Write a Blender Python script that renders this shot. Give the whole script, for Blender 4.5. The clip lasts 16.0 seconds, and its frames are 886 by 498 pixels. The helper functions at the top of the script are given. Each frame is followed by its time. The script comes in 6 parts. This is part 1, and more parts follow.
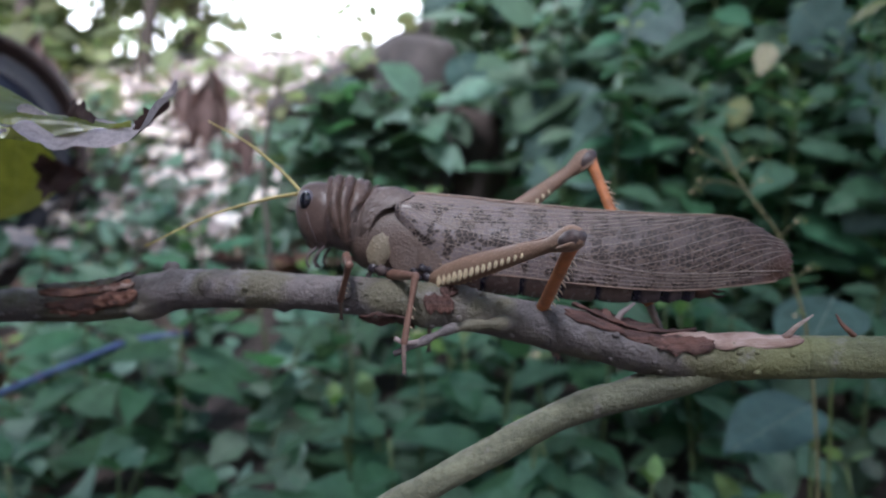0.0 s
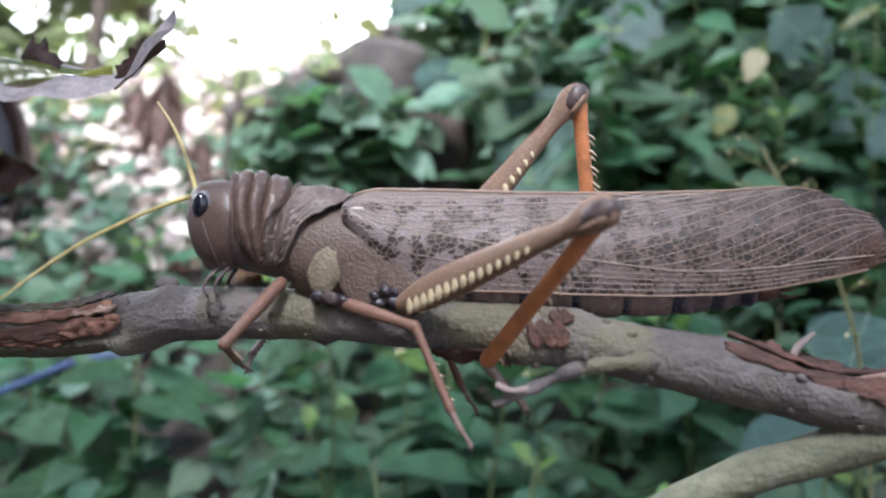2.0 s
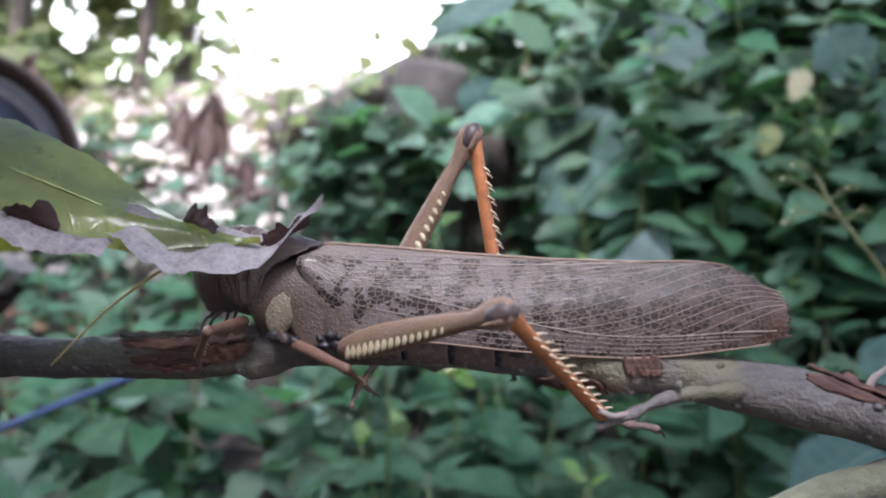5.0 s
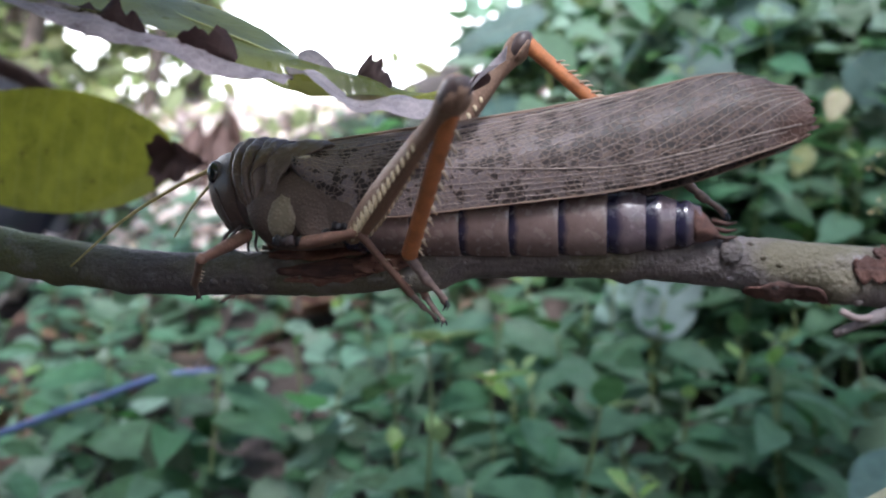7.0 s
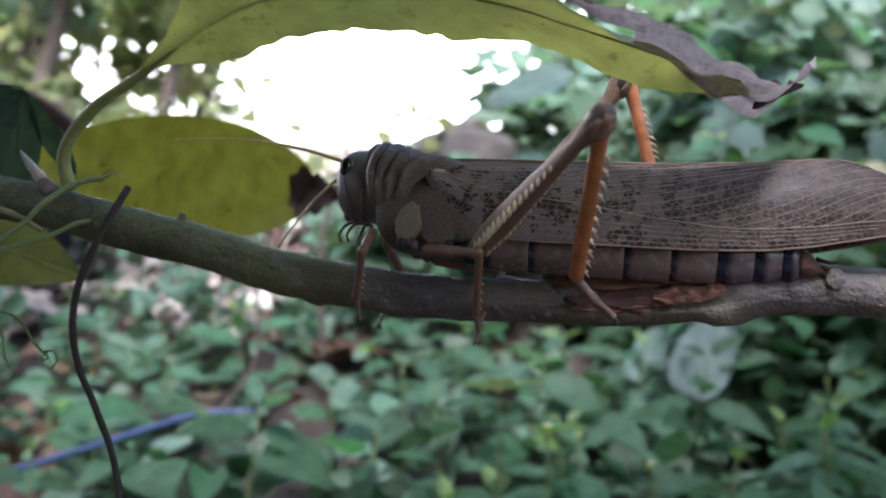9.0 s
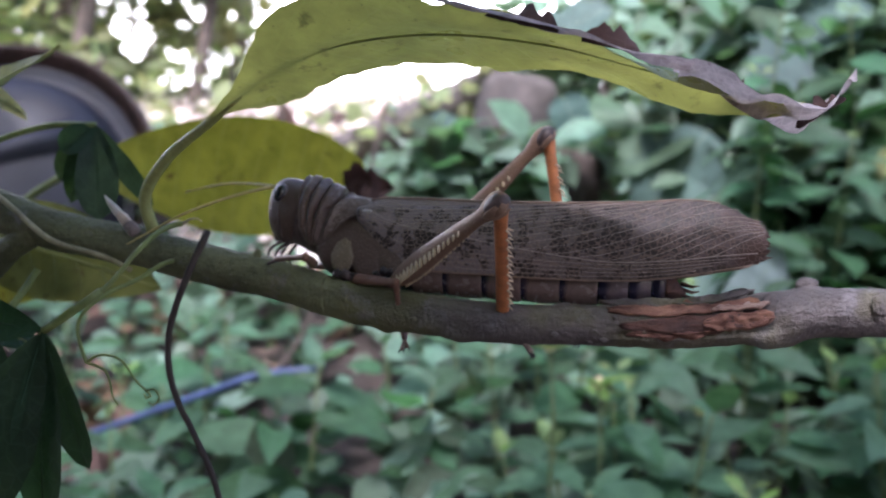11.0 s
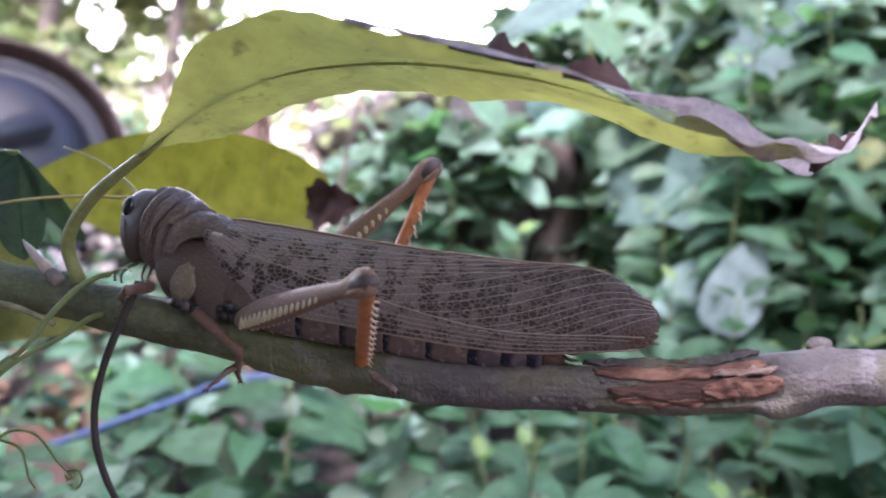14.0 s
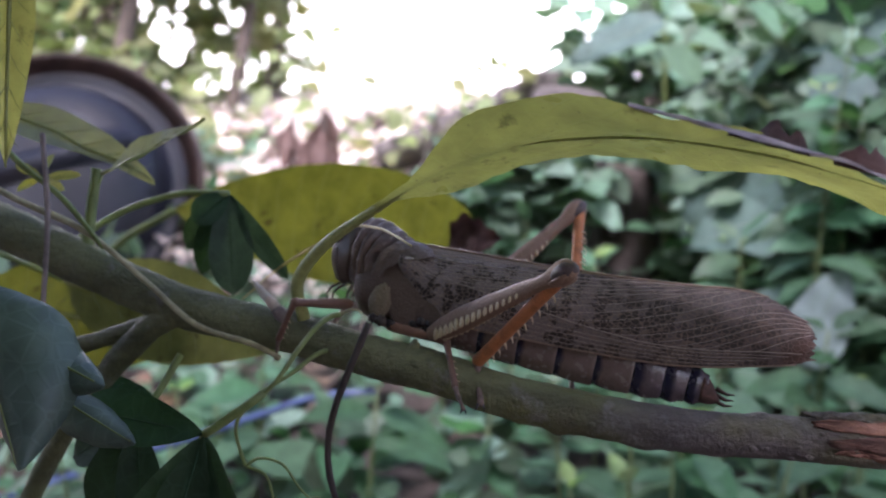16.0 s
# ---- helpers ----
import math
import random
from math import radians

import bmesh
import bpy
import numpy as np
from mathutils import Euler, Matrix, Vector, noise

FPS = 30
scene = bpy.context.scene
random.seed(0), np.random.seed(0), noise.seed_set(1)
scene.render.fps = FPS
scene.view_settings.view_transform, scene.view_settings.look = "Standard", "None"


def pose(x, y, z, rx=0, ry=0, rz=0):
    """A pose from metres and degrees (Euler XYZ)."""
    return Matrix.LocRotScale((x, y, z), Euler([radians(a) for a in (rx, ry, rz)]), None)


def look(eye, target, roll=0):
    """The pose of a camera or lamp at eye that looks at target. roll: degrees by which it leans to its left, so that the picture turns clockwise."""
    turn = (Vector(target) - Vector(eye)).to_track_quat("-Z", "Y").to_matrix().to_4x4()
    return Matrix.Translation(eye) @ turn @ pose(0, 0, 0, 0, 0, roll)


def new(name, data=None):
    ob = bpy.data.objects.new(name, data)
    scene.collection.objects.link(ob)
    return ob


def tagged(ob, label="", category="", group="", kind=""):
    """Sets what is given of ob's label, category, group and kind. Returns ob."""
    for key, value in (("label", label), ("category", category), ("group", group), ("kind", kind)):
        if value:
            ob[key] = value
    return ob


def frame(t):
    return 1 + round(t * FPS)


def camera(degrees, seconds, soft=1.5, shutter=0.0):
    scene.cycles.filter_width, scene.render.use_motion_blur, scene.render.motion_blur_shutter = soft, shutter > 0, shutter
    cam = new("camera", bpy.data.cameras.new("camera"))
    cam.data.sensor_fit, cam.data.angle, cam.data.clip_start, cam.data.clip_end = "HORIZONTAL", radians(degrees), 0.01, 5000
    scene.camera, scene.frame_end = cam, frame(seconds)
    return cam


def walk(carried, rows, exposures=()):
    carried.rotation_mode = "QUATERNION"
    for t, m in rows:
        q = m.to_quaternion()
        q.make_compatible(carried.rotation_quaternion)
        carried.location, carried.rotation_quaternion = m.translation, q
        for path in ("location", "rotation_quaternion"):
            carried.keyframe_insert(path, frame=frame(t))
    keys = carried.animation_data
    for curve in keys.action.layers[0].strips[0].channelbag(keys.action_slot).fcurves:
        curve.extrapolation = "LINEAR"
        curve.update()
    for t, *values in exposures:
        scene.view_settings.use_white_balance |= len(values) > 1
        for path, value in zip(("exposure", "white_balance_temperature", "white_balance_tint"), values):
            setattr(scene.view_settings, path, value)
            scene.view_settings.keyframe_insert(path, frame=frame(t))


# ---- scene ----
cam = camera(58.4, 16.0, soft=2.0)
cam.data.dof.use_dof = True
cam.data.dof.focus_distance = 0.19
cam.data.dof.aperture_fstop = 13.0

PATH = [
    (0, (0.1196, -0.2284, 0.0048), (0.0631, 0.2683, 0.0168), -0.7),
    (0.5, (0.1023, -0.1771, 0.0124), (0.0614, 0.3212, 0.0151), -2.0),
    (1, (0.0967, -0.1533, 0.0121), (0.0740, 0.3461, 0.0180), -2.2),
    (1.5, (0.0901, -0.1586, 0.0070), (0.0698, 0.3409, 0.0187), -1.4),
    (2, (0.0815, -0.1726, 0.0064), (0.0547, 0.3264, 0.0253), -0.7),
    (2.5, (0.0715, -0.1854, 0.0057), (0.0327, 0.3125, 0.0292), -0.4),
    (3, (0.0726, -0.1892, 0.0072), (0.0301, 0.3081, 0.0359), -0.7),
    (5.5, (0.0613, -0.1928, 0.0112), (0.0101, 0.3038, 0.0391), 0.0),
    (6, (0.0530, -0.1872, 0.0046), (-0.0002, 0.3091, 0.0331), 0.5),
    (6.5, (0.0441, -0.1847, -0.0023), (-0.0086, 0.3115, 0.0299), 0.4),
    (7, (0.0215, -0.1786, -0.0182), (-0.0235, 0.3169, 0.0308), 1.3),
    (7.5, (-0.0071, -0.1808, -0.0284), (-0.0508, 0.3126, 0.0401), 2.8),
    (8, (-0.0286, -0.1816, -0.0281), (-0.0616, 0.3109, 0.0515), 3.8),
    (10.5, (-0.0601, -0.1975, -0.0226), (-0.1129, 0.2926, 0.0610), 2.9),
    (11, (-0.0569, -0.2016, -0.0039), (-0.1177, 0.2930, 0.0370), 1.7),
    (11.5, (-0.0579, -0.1993, -0.0007), (-0.1127, 0.2966, 0.0322), 1.8),
    (12, (-0.0598, -0.1955, 0.0086), (-0.1120, 0.3011, 0.0345), 1.1),
    (12.5, (-0.0611, -0.1893, 0.0138), (-0.1083, 0.3077, 0.0417), 0.9),
    (13, (-0.0588, -0.1770, 0.0081), (-0.1063, 0.3201, 0.0329), 0.6),
    (13.5, (-0.0569, -0.1708, 0.0099), (-0.1052, 0.3262, 0.0361), 0.5),
    (14, (-0.0566, -0.1766, 0.0146), (-0.1041, 0.3201, 0.0467), 0.9),
    (14.5, (-0.0627, -0.1782, 0.0113), (-0.1088, 0.3184, 0.0460), 1.3),
    (15, (-0.0708, -0.1884, 0.0136), (-0.1285, 0.3066, 0.0538), 1.5),
    (15.5, (-0.0833, -0.1963, 0.0098), (-0.1605, 0.2961, 0.0493), 2.6),
    (16, (-0.0990, -0.1949, 0.0211), (-0.1763, 0.2974, 0.0621), 2.5),
]
EXPOSURES = [(t, stops, kelvin, tint) for t, stops, kelvin, tint in ((0, 0.3, 5750, 13), (0.5, 0.85, 5850, 12), (1, 1.05, 5950, 11), (3, 1.0, 6000, 11), (5.5, 0.92, 5900, 13), (8, 1.0, 6050, 13), (10.5, 1.0, 6050, 20), (11, 1.22, 6050, 22), (11.5, 1.5, 6050, 23), (12, 1.6, 6050, 24), (12.5, 1.6, 6050, 25), (13, 1.53, 6050, 25), (13.5, 1.75, 6050, 27), (14, 1.92, 6050, 28), (14.5, 1.8, 6050, 28), (15, 1.58, 6100, 28), (15.5, 1.35, 6150, 26), (16, 1.2, 6150, 26))]
walk(cam, [(t, look(eye, target, roll)) for t, eye, target, roll in PATH], EXPOSURES)

# ---------------------------------------------------------------- light
world = bpy.data.worlds.new("sky")
scene.world = world
world.use_nodes = True
wn = world.node_tree.nodes
sky = wn.new("ShaderNodeTexSky")
sky.sky_type = "NISHITA"
sky.sun_disc = False
sky.sun_elevation = radians(53)
sky.sun_rotation = radians(184)
sky.air_density, sky.dust_density = 1.2, 3.0
wn["Background"].inputs["Strength"].default_value = 0.15
world.node_tree.links.new(sky.outputs[0], wn["Background"].inputs["Color"])
sun = new("sun", bpy.data.lights.new("sun", "SUN"))
sun.data.energy, sun.data.angle, sun.data.color = 5.0, radians(16), (0.98, 0.975, 1.0)
sun.matrix_world = look((-0.04, -0.60, 0.80), (0, 0, 0))

# ---------------------------------------------------------------- materials
class Mat:
    """A small builder of node materials."""

    def __init__(self, name, rough=0.6, metal=0.0, spec=0.5):
        self.m = bpy.data.materials.new(name)
        self.m.use_nodes = True
        self.n, self.l = self.m.node_tree.nodes, self.m.node_tree.links
        self.b = self.n["Principled BSDF"]
        self.b.inputs["Roughness"].default_value = rough
        self.b.inputs["Metallic"].default_value = metal
        self.b.inputs["Specular IOR Level"].default_value = spec
        self.coord = self.n.new("ShaderNodeTexCoord").outputs["Object"]

    def put(self, value, socket):
        if hasattr(value, "node"):
            self.l.new(value, socket)
        elif isinstance(value, tuple) and len(value) == 3 and socket.type == "RGBA":
            socket.default_value = (*value, 1)
        else:
            socket.default_value = value

    def mapped(self, scale, source=None):
        node = self.n.new("ShaderNodeMapping")
        node.inputs["Scale"].default_value = scale
        self.l.new(source or self.coord, node.inputs["Vector"])
        return node.outputs[0]

    def noise(self, scale, detail=4, source=None, rough=0.55, distort=0.0):
        node = self.n.new("ShaderNodeTexNoise")
        node.inputs["Scale"].default_value, node.inputs["Detail"].default_value = scale, detail
        node.inputs["Roughness"].default_value, node.inputs["Distortion"].default_value = rough, distort
        self.l.new(source or self.coord, node.inputs["Vector"])
        return node.outputs["Fac"]

    def voronoi(self, scale, feature="F1", source=None, out="Distance", rand=1.0):
        node = self.n.new("ShaderNodeTexVoronoi")
        node.feature = feature
        node.inputs["Scale"].default_value, node.inputs["Randomness"].default_value = scale, rand
        self.l.new(source or self.coord, node.inputs["Vector"])
        return node.outputs[out]

    def ramp(self, fac, stops):
        node = self.n.new("ShaderNodeValToRGB")
        els = node.color_ramp.elements
        while len(els) < len(stops):
            els.new(0.5)
        for e, (p, c) in zip(els, stops):
            e.position, e.color = p, (*c, 1) if isinstance(c, tuple) else (c, c, c, 1)
        self.l.new(fac, node.inputs[0])
        return node.outputs[0]

    def mix(self, fac, a, b, kind="MIX"):
        node = self.n.new("ShaderNodeMix")
        node.data_type, node.blend_type = "RGBA", kind
        self.put(fac, node.inputs[0])
        self.put(a, node.inputs[6])
        self.put(b, node.inputs[7])
        return node.outputs[2]

    def math(self, op, a, b=0.0, c=0.0):
        node = self.n.new("ShaderNodeMath")
        node.operation = op
        for v, s in zip((a, b, c), node.inputs):
            self.put(v, s)
        return node.outputs[0]

    def axis(self, which, source=None):
        node = self.n.new("ShaderNodeSeparateXYZ")
        self.l.new(source or self.coord, node.inputs[0])
        return node.outputs[which]

    def island(self):
        return self.n.new("ShaderNodeNewGeometry").outputs["Random Per Island"]

    def random(self):
        return self.n.new("ShaderNodeObjectInfo").outputs["Random"]

    def vary(self, color, fac, hue=0.03, value=0.5, sat=0.2):
        node = self.n.new("ShaderNodeHueSaturation")
        self.put(color, node.inputs["Color"])
        self.l.new(self.math("MULTIPLY_ADD", fac, 2 * hue, 0.5 - hue), node.inputs["Hue"])
        self.l.new(self.math("MULTIPLY_ADD", fac, value, 1 - value / 2), node.inputs["Value"])
        other = self.math("FRACT", self.math("MULTIPLY", fac, 7.31))
        self.l.new(self.math("MULTIPLY_ADD", other, 2 * sat, 1 - sat), node.inputs["Saturation"])
        return node.outputs[0]

    def color(self, value):
        self.put(value, self.b.inputs["Base Color"])
        return self

    def rough(self, value):
        self.put(value, self.b.inputs["Roughness"])
        return self

    def bump(self, height, strength=0.4, distance=0.001):
        node = self.n.new("ShaderNodeBump")
        node.inputs["Strength"].default_value, node.inputs["Distance"].default_value = strength, distance
        self.l.new(height, node.inputs["Height"])
        self.l.new(node.outputs[0], self.b.inputs["Normal"])
        return self

    def translucent(self, color, share):
        t = self.n.new("ShaderNodeBsdfTranslucent")
        self.put(color, t.inputs["Color"])
        mixer = self.n.new("ShaderNodeMixShader")
        mixer.inputs[0].default_value = share
        self.l.new(self.b.outputs[0], mixer.inputs[1])
        self.l.new(t.outputs[0], mixer.inputs[2])
        self.l.new(mixer.outputs[0], self.n["Material Output"].inputs["Surface"])
        return self


def leaf_material(name, base, glow, share=0.35, rough=0.45, by="random", hue=0.03, value=0.7, vein=0.25, vscale=1.0, ribs=0.0, spots=None, middle=0.0):
    """A leaf: patchy green, fine net, side ribs every so many metres along x, spots of rot, light through the blade."""
    m = Mat(name, rough, 0, 0.28)
    which = m.random() if by == "random" else m.island()
    patchy = m.ramp(m.noise(45 / vscale, 5), [(0.35, 0.72), (0.7, 1.15)])
    net = m.ramp(m.voronoi(110 / vscale, "DISTANCE_TO_EDGE"), [(0.0, 1.0), (0.12, 0.0)])
    tone = m.mix(m.math("MULTIPLY", net, vein), m.mix(1.0, m.vary(base, which, hue, value), patchy, "MULTIPLY"), tuple(min(1, c * 1.9) for c in base))
    through_ = m.mix(1.0, m.vary(glow, which, hue, value * 0.8), patchy, "MULTIPLY")
    if ribs:
        side = m.math("ABSOLUTE", m.math("SUBTRACT", m.axis(1), middle))
        jitter = m.math("MULTIPLY", m.noise(40, 2), ribs * 0.35)
        wave = m.math("FRACT", m.math("DIVIDE", m.math("ADD", jitter, m.math("MULTIPLY_ADD", side, -0.75, m.axis(0))), ribs))
        lines = m.math("MAXIMUM", m.ramp(wave, [(0.0, 0.0), (0.06, 1.0), (0.14, 0.0)]), 0.0 if middle else m.ramp(m.math("DIVIDE", side, ribs), [(0.06, 1.0), (0.11, 0.0)]))
        tone = m.mix(m.math("MULTIPLY", lines, 0.5), tone, tuple(min(1, c * 1.8) for c in base))
        through_ = m.mix(m.math("MULTIPLY", lines, 0.4), through_, tuple(c * 0.55 for c in glow))
        net = m.math("SUBTRACT", m.math("MULTIPLY", net, 0.4), lines)
    if spots:
        big = m.ramp(m.noise(60 / vscale, 6, None, 0.65), [(0.60, 0.0), (0.70, 0.75)])
        fine = m.ramp(m.noise(330 / vscale, 3), [(0.70, 0.0), (0.73, 0.9)])
        for mask in (big, fine):
            tone = m.mix(mask, tone, spots)
            through_ = m.mix(mask, through_, tuple(c * 0.6 for c in spots))
    m.color(tone)
    m.rough(m.ramp(m.noise(30 / vscale), [(0.3, rough - 0.1), (0.7, rough + 0.15)]))
    m.bump(net, 0.15 if ribs else 0.6 * vein, 0.001)
    m.translucent(through_, share)
    return m.m


def simple(name, base, rough=0.6, scale=200, amount=0.45, bump=0.2, metal=0.0, grain=0.0006, spec=0.5):
    m = Mat(name, rough, metal, spec)
    big = m.ramp(m.noise(scale, 5), [(0.3, 1 - amount), (0.7, 1 + amount * 0.7)])
    fine = m.ramp(m.noise(scale * 7, 3), [(0.3, 0.88), (0.7, 1.1)])
    m.color(m.mix(1.0, m.mix(1.0, base, big, "MULTIPLY"), fine, "MULTIPLY"))
    m.rough(m.ramp(m.noise(scale * 2), [(0.3, max(0.05, rough - 0.12)), (0.7, min(1, rough + 0.12))]))
    if bump:
        m.bump(m.noise(scale * 5, 5), bump, grain)
    return m.m


def bark_material(name, base, green, moss=0.5, ends=None):
    m = Mat(name, 0.66)
    along = m.mapped((0.35, 1, 1))
    tone = m.mix(m.ramp(m.noise(70, 6, along), [(0.35, 0.0), (0.65, 1.0)]), tuple(c * 0.5 for c in base), tuple(c * 1.4 for c in base))
    tone = m.mix(m.ramp(m.noise(420, 4), [(0.45, 0.0), (0.75, 0.55)]), tone, tuple(c * 0.4 for c in base))
    if ends:
        # young green bark takes over towards both ends
        place = m.math("MULTIPLY_ADD", m.math("ADD", m.axis(0), m.math("MULTIPLY_ADD", m.noise(60, 4), 0.05, -0.025)), 2.0, 0.5)
        fresh = m.ramp(place, [(0.29, 1.0), (0.36, 0.0), (0.80, 0.0), (0.85, 1.0)])
        grown = m.mix(m.ramp(m.noise(70, 6, along), [(0.35, 0.0), (0.65, 1.0)]), tuple(c * 0.5 for c in ends), tuple(c * 1.4 for c in ends))
        tone = m.mix(fresh, tone, grown)
    tone = m.mix(m.ramp(m.noise(38, 3), [(0.52, 0.0), (0.62, moss)]), tone, green)
    lich = m.ramp(m.noise(95, 4, rough=0.7), [(0.58, 0.0), (0.72, 0.5)])
    tone = m.mix(lich, tone, (0.27, 0.245, 0.26))
    m.color(tone)
    m.bump(m.mix(0.5, m.noise(260, 6, along, 0.7), m.noise(900, 3)), 0.9, 0.0016)
    return m.m


def wood_material(name, light, dark):
    """Torn wood with its grain along x."""
    m = Mat(name, 0.8)
    grain = m.noise(420, 6, m.mapped((0.07, 1, 1)), 0.7)
    tone = m.mix(m.ramp(grain, [(0.36, 0.0), (0.62, 1.0)]), dark, light)
    tone = m.mix(m.ramp(m.noise(110, 5), [(0.5, 0.0), (0.68, 0.7)]), tone, dark)
    m.color(tone)
    m.bump(m.mix(0.35, grain, m.noise(500, 4)), 1.0, 0.0014)
    return m.m


def wing_material():
    m = Mat("wing_membrane", 0.42)
    src = m.mapped((0.72, 1.0, 1.0))
    edge = m.voronoi(860, "DISTANCE_TO_EDGE", src, rand=0.85)
    cell = m.voronoi(860, "F1", src, "Color", 0.85)
    pick = m.axis(0, cell)
    x, z = m.axis(0), m.axis(2)
    # cross bands of dark cells, denser towards the tail; the upper edge stays free
    slant = m.math("MULTIPLY_ADD", z, -0.35, x)
    wave = m.math("SINE", m.math("MULTIPLY_ADD", m.noise(95, 3), 9.0, m.math("MULTIPLY", slant, 700.0)))
    blot = m.noise(210, 3, None, 0.6)
    lean = m.math("MULTIPLY_ADD", x, 4.6, -0.26)
    sign = m.math("ADD", m.math("ADD", m.math("MULTIPLY_ADD", m.math("ADD", blot, -0.5), 8.0, 0.38), m.math("MULTIPLY", wave, 0.22)), lean)
    dark = m.ramp(m.math("ADD", sign, m.math("MULTIPLY_ADD", pick, 0.8, -0.4)), [(0.34, 0.0), (0.52, 1.0)])
    upper = m.ramp(m.math("MULTIPLY_ADD", m.math("MULTIPLY_ADD", x, -0.04, z), 100, 0.0), [(0.20, 0.0), (0.27, 1.0)])
    dark = m.math("MULTIPLY", dark, m.math("SUBTRACT", 1.0, upper))
    pale = m.mix(m.noise(260), (0.18, 0.145, 0.148), (0.29, 0.235, 0.24))
    # browner towards the tail; some of this darkening is shade put into the colour
    pale = m.mix(m.ramp(x, [(0.03, 0.0), (0.085, 0.9)]), pale, (0.088, 0.061, 0.058))
    pale = m.mix(m.math("MULTIPLY", upper, 0.6), pale, (0.28, 0.22, 0.205))
    brown = m.mix(m.noise(500), (0.012, 0.008, 0.009), (0.034, 0.021, 0.02))
    fill = m.mix(m.math("MULTIPLY", dark, 0.95), pale, brown)
    vein = m.ramp(edge, [(0.035, 1.0), (0.10, 0.0)])
    tip = m.ramp(m.math("ADD", x, m.math("MULTIPLY_ADD", m.noise(160), 0.03, -0.015)), [(0.1, 0.0), (0.112, 0.8)])
    rust = m.mix(tip, fill, (0.10, 0.042, 0.028))
    faint = m.math("MULTIPLY", vein, m.ramp(m.noise(70), [(0.35, 0.55), (0.65, 0.95)]))
    m.color(m.mix(faint, rust, m.mix(m.ramp(x, [(0.03, 0.0), (0.1, 1.0)]), (0.32, 0.235, 0.19), (0.165, 0.105, 0.08))))
    m.rough(m.ramp(m.noise(200), [(0.3, 0.42), (0.7, 0.62)]))
    m.bump(m.mix(0.4, vein, m.noise(700, 2)), 0.8, 0.0003)
    m.translucent((0.16, 0.1, 0.075), 0.12)
    return m.m


def ring_material(name, base, share):
    """Glossy skin of one ring: a blue-black band over its front, that fades out."""
    m = Mat(name, 0.2, 0, 0.8)
    tone = m.mix(m.noise(330, 5), tuple(c * 0.65 for c in base), tuple(c * 1.4 for c in base))
    tone = m.mix(m.ramp(m.noise(900, 3), [(0.55, 0.0), (0.75, 0.5)]), tone, tuple(c * 0.5 for c in base))
    place = m.math("ADD", m.axis(0), m.math("MULTIPLY_ADD", m.noise(260, 3), 0.0022, -0.0011))
    band = m.ramp(m.math("MULTIPLY", place, 100), [(0.0, 1.0), (0.13 + share, 0.9), (0.24 + 1.5 * share, 0.0)])
    m.color(m.mix(band, tone, (0.014, 0.013, 0.036)))
    m.rough(m.ramp(m.noise(300), [(0.3, 0.12), (0.7, 0.34)]))
    m.bump(m.mix(0.5, m.noise(700, 4), m.noise(220, 3)), 0.5, 0.0004)
    return m.m


def shell_material(name, base, grain=900, bump=0.6, rough=0.5, spot=None, amount=0.3):
    m = Mat(name, rough)
    tone = m.mix(m.noise(160, 5), tuple(c * (1 - amount) for c in base), tuple(min(1, c * (1 + amount)) for c in base))
    pits = m.voronoi(grain, "F1")
    tone = m.mix(m.ramp(pits, [(0.05, 0.0), (0.5, 0.55)]), tone, tuple(c * 0.6 for c in base))
    if spot:
        tone = m.mix(m.ramp(m.noise(420, 4), [(0.62, 0.0), (0.7, 0.8)]), tone, spot)
    m.color(tone)
    m.rough(m.ramp(m.noise(240), [(0.3, rough - 0.1), (0.7, rough + 0.15)]))
    m.bump(m.ramp(pits, [(0.0, 1.0), (0.6, 0.0)]), bump, 0.0003)
    return m.m


M_WING = wing_material()
M_VEIN = simple("wing_vein", (0.42, 0.34, 0.3), 0.55, 400, 0.2)
M_RIDGE = simple("wing_ridge", (0.27, 0.18, 0.135), 0.5, 300, 0.3)
M_SHIELD = shell_material("shield_shell", (0.19, 0.14, 0.122), 620, 0.6, 0.45, None)
M_CREST = shell_material("crest_shell", (0.145, 0.092, 0.074), 1100, 0.4, 0.4, (0.22, 0.163, 0.14))
M_HEAD = shell_material("head_shell", (0.13, 0.085, 0.073), 1300, 0.15, 0.36, None, 0.2)
M_BODY = shell_material("thorax_shell", (0.14, 0.095, 0.077), 1300, 0.45, 0.5)
M_PLATE = shell_material("pale_plate", (0.25, 0.2, 0.135), 1000, 0.5, 0.55)
M_BELLY = ring_material("abdomen_shell", (0.16, 0.11, 0.1), 0.0)
M_BELLYDARK = ring_material("rear_abdomen_shell", (0.11, 0.08, 0.09), 0.08)
M_EYE = Mat("eye_gloss", 0.07, 0, 0.8).color((0.012, 0.012, 0.02)).m
M_EYERIM = simple("eye_rim", (0.17, 0.15, 0.17), 0.35, 500, 0.2)
M_FEMUR = shell_material("femur_shell", (0.31, 0.19, 0.13), 1200, 0.3, 0.55)
M_TIBIA = simple("orange_shin", (0.52, 0.19, 0.075), 0.45, 300, 0.3)
M_SPINE = simple("pale_spine", (0.66, 0.5, 0.36), 0.4, 900, 0.15, 0)
M_MARK = simple("cream_mark", (0.62, 0.5, 0.33), 0.5, 700, 0.2)
M_KNEE = simple("dark_knee", (0.1, 0.07, 0.068), 0.4, 500, 0.4)
M_SHIN = shell_material("small_leg_shell", (0.23, 0.12, 0.085), 1000, 0.2, 0.45)
M_FOOT = simple("foot_grey", (0.2, 0.135, 0.115), 0.6, 700, 0.4)
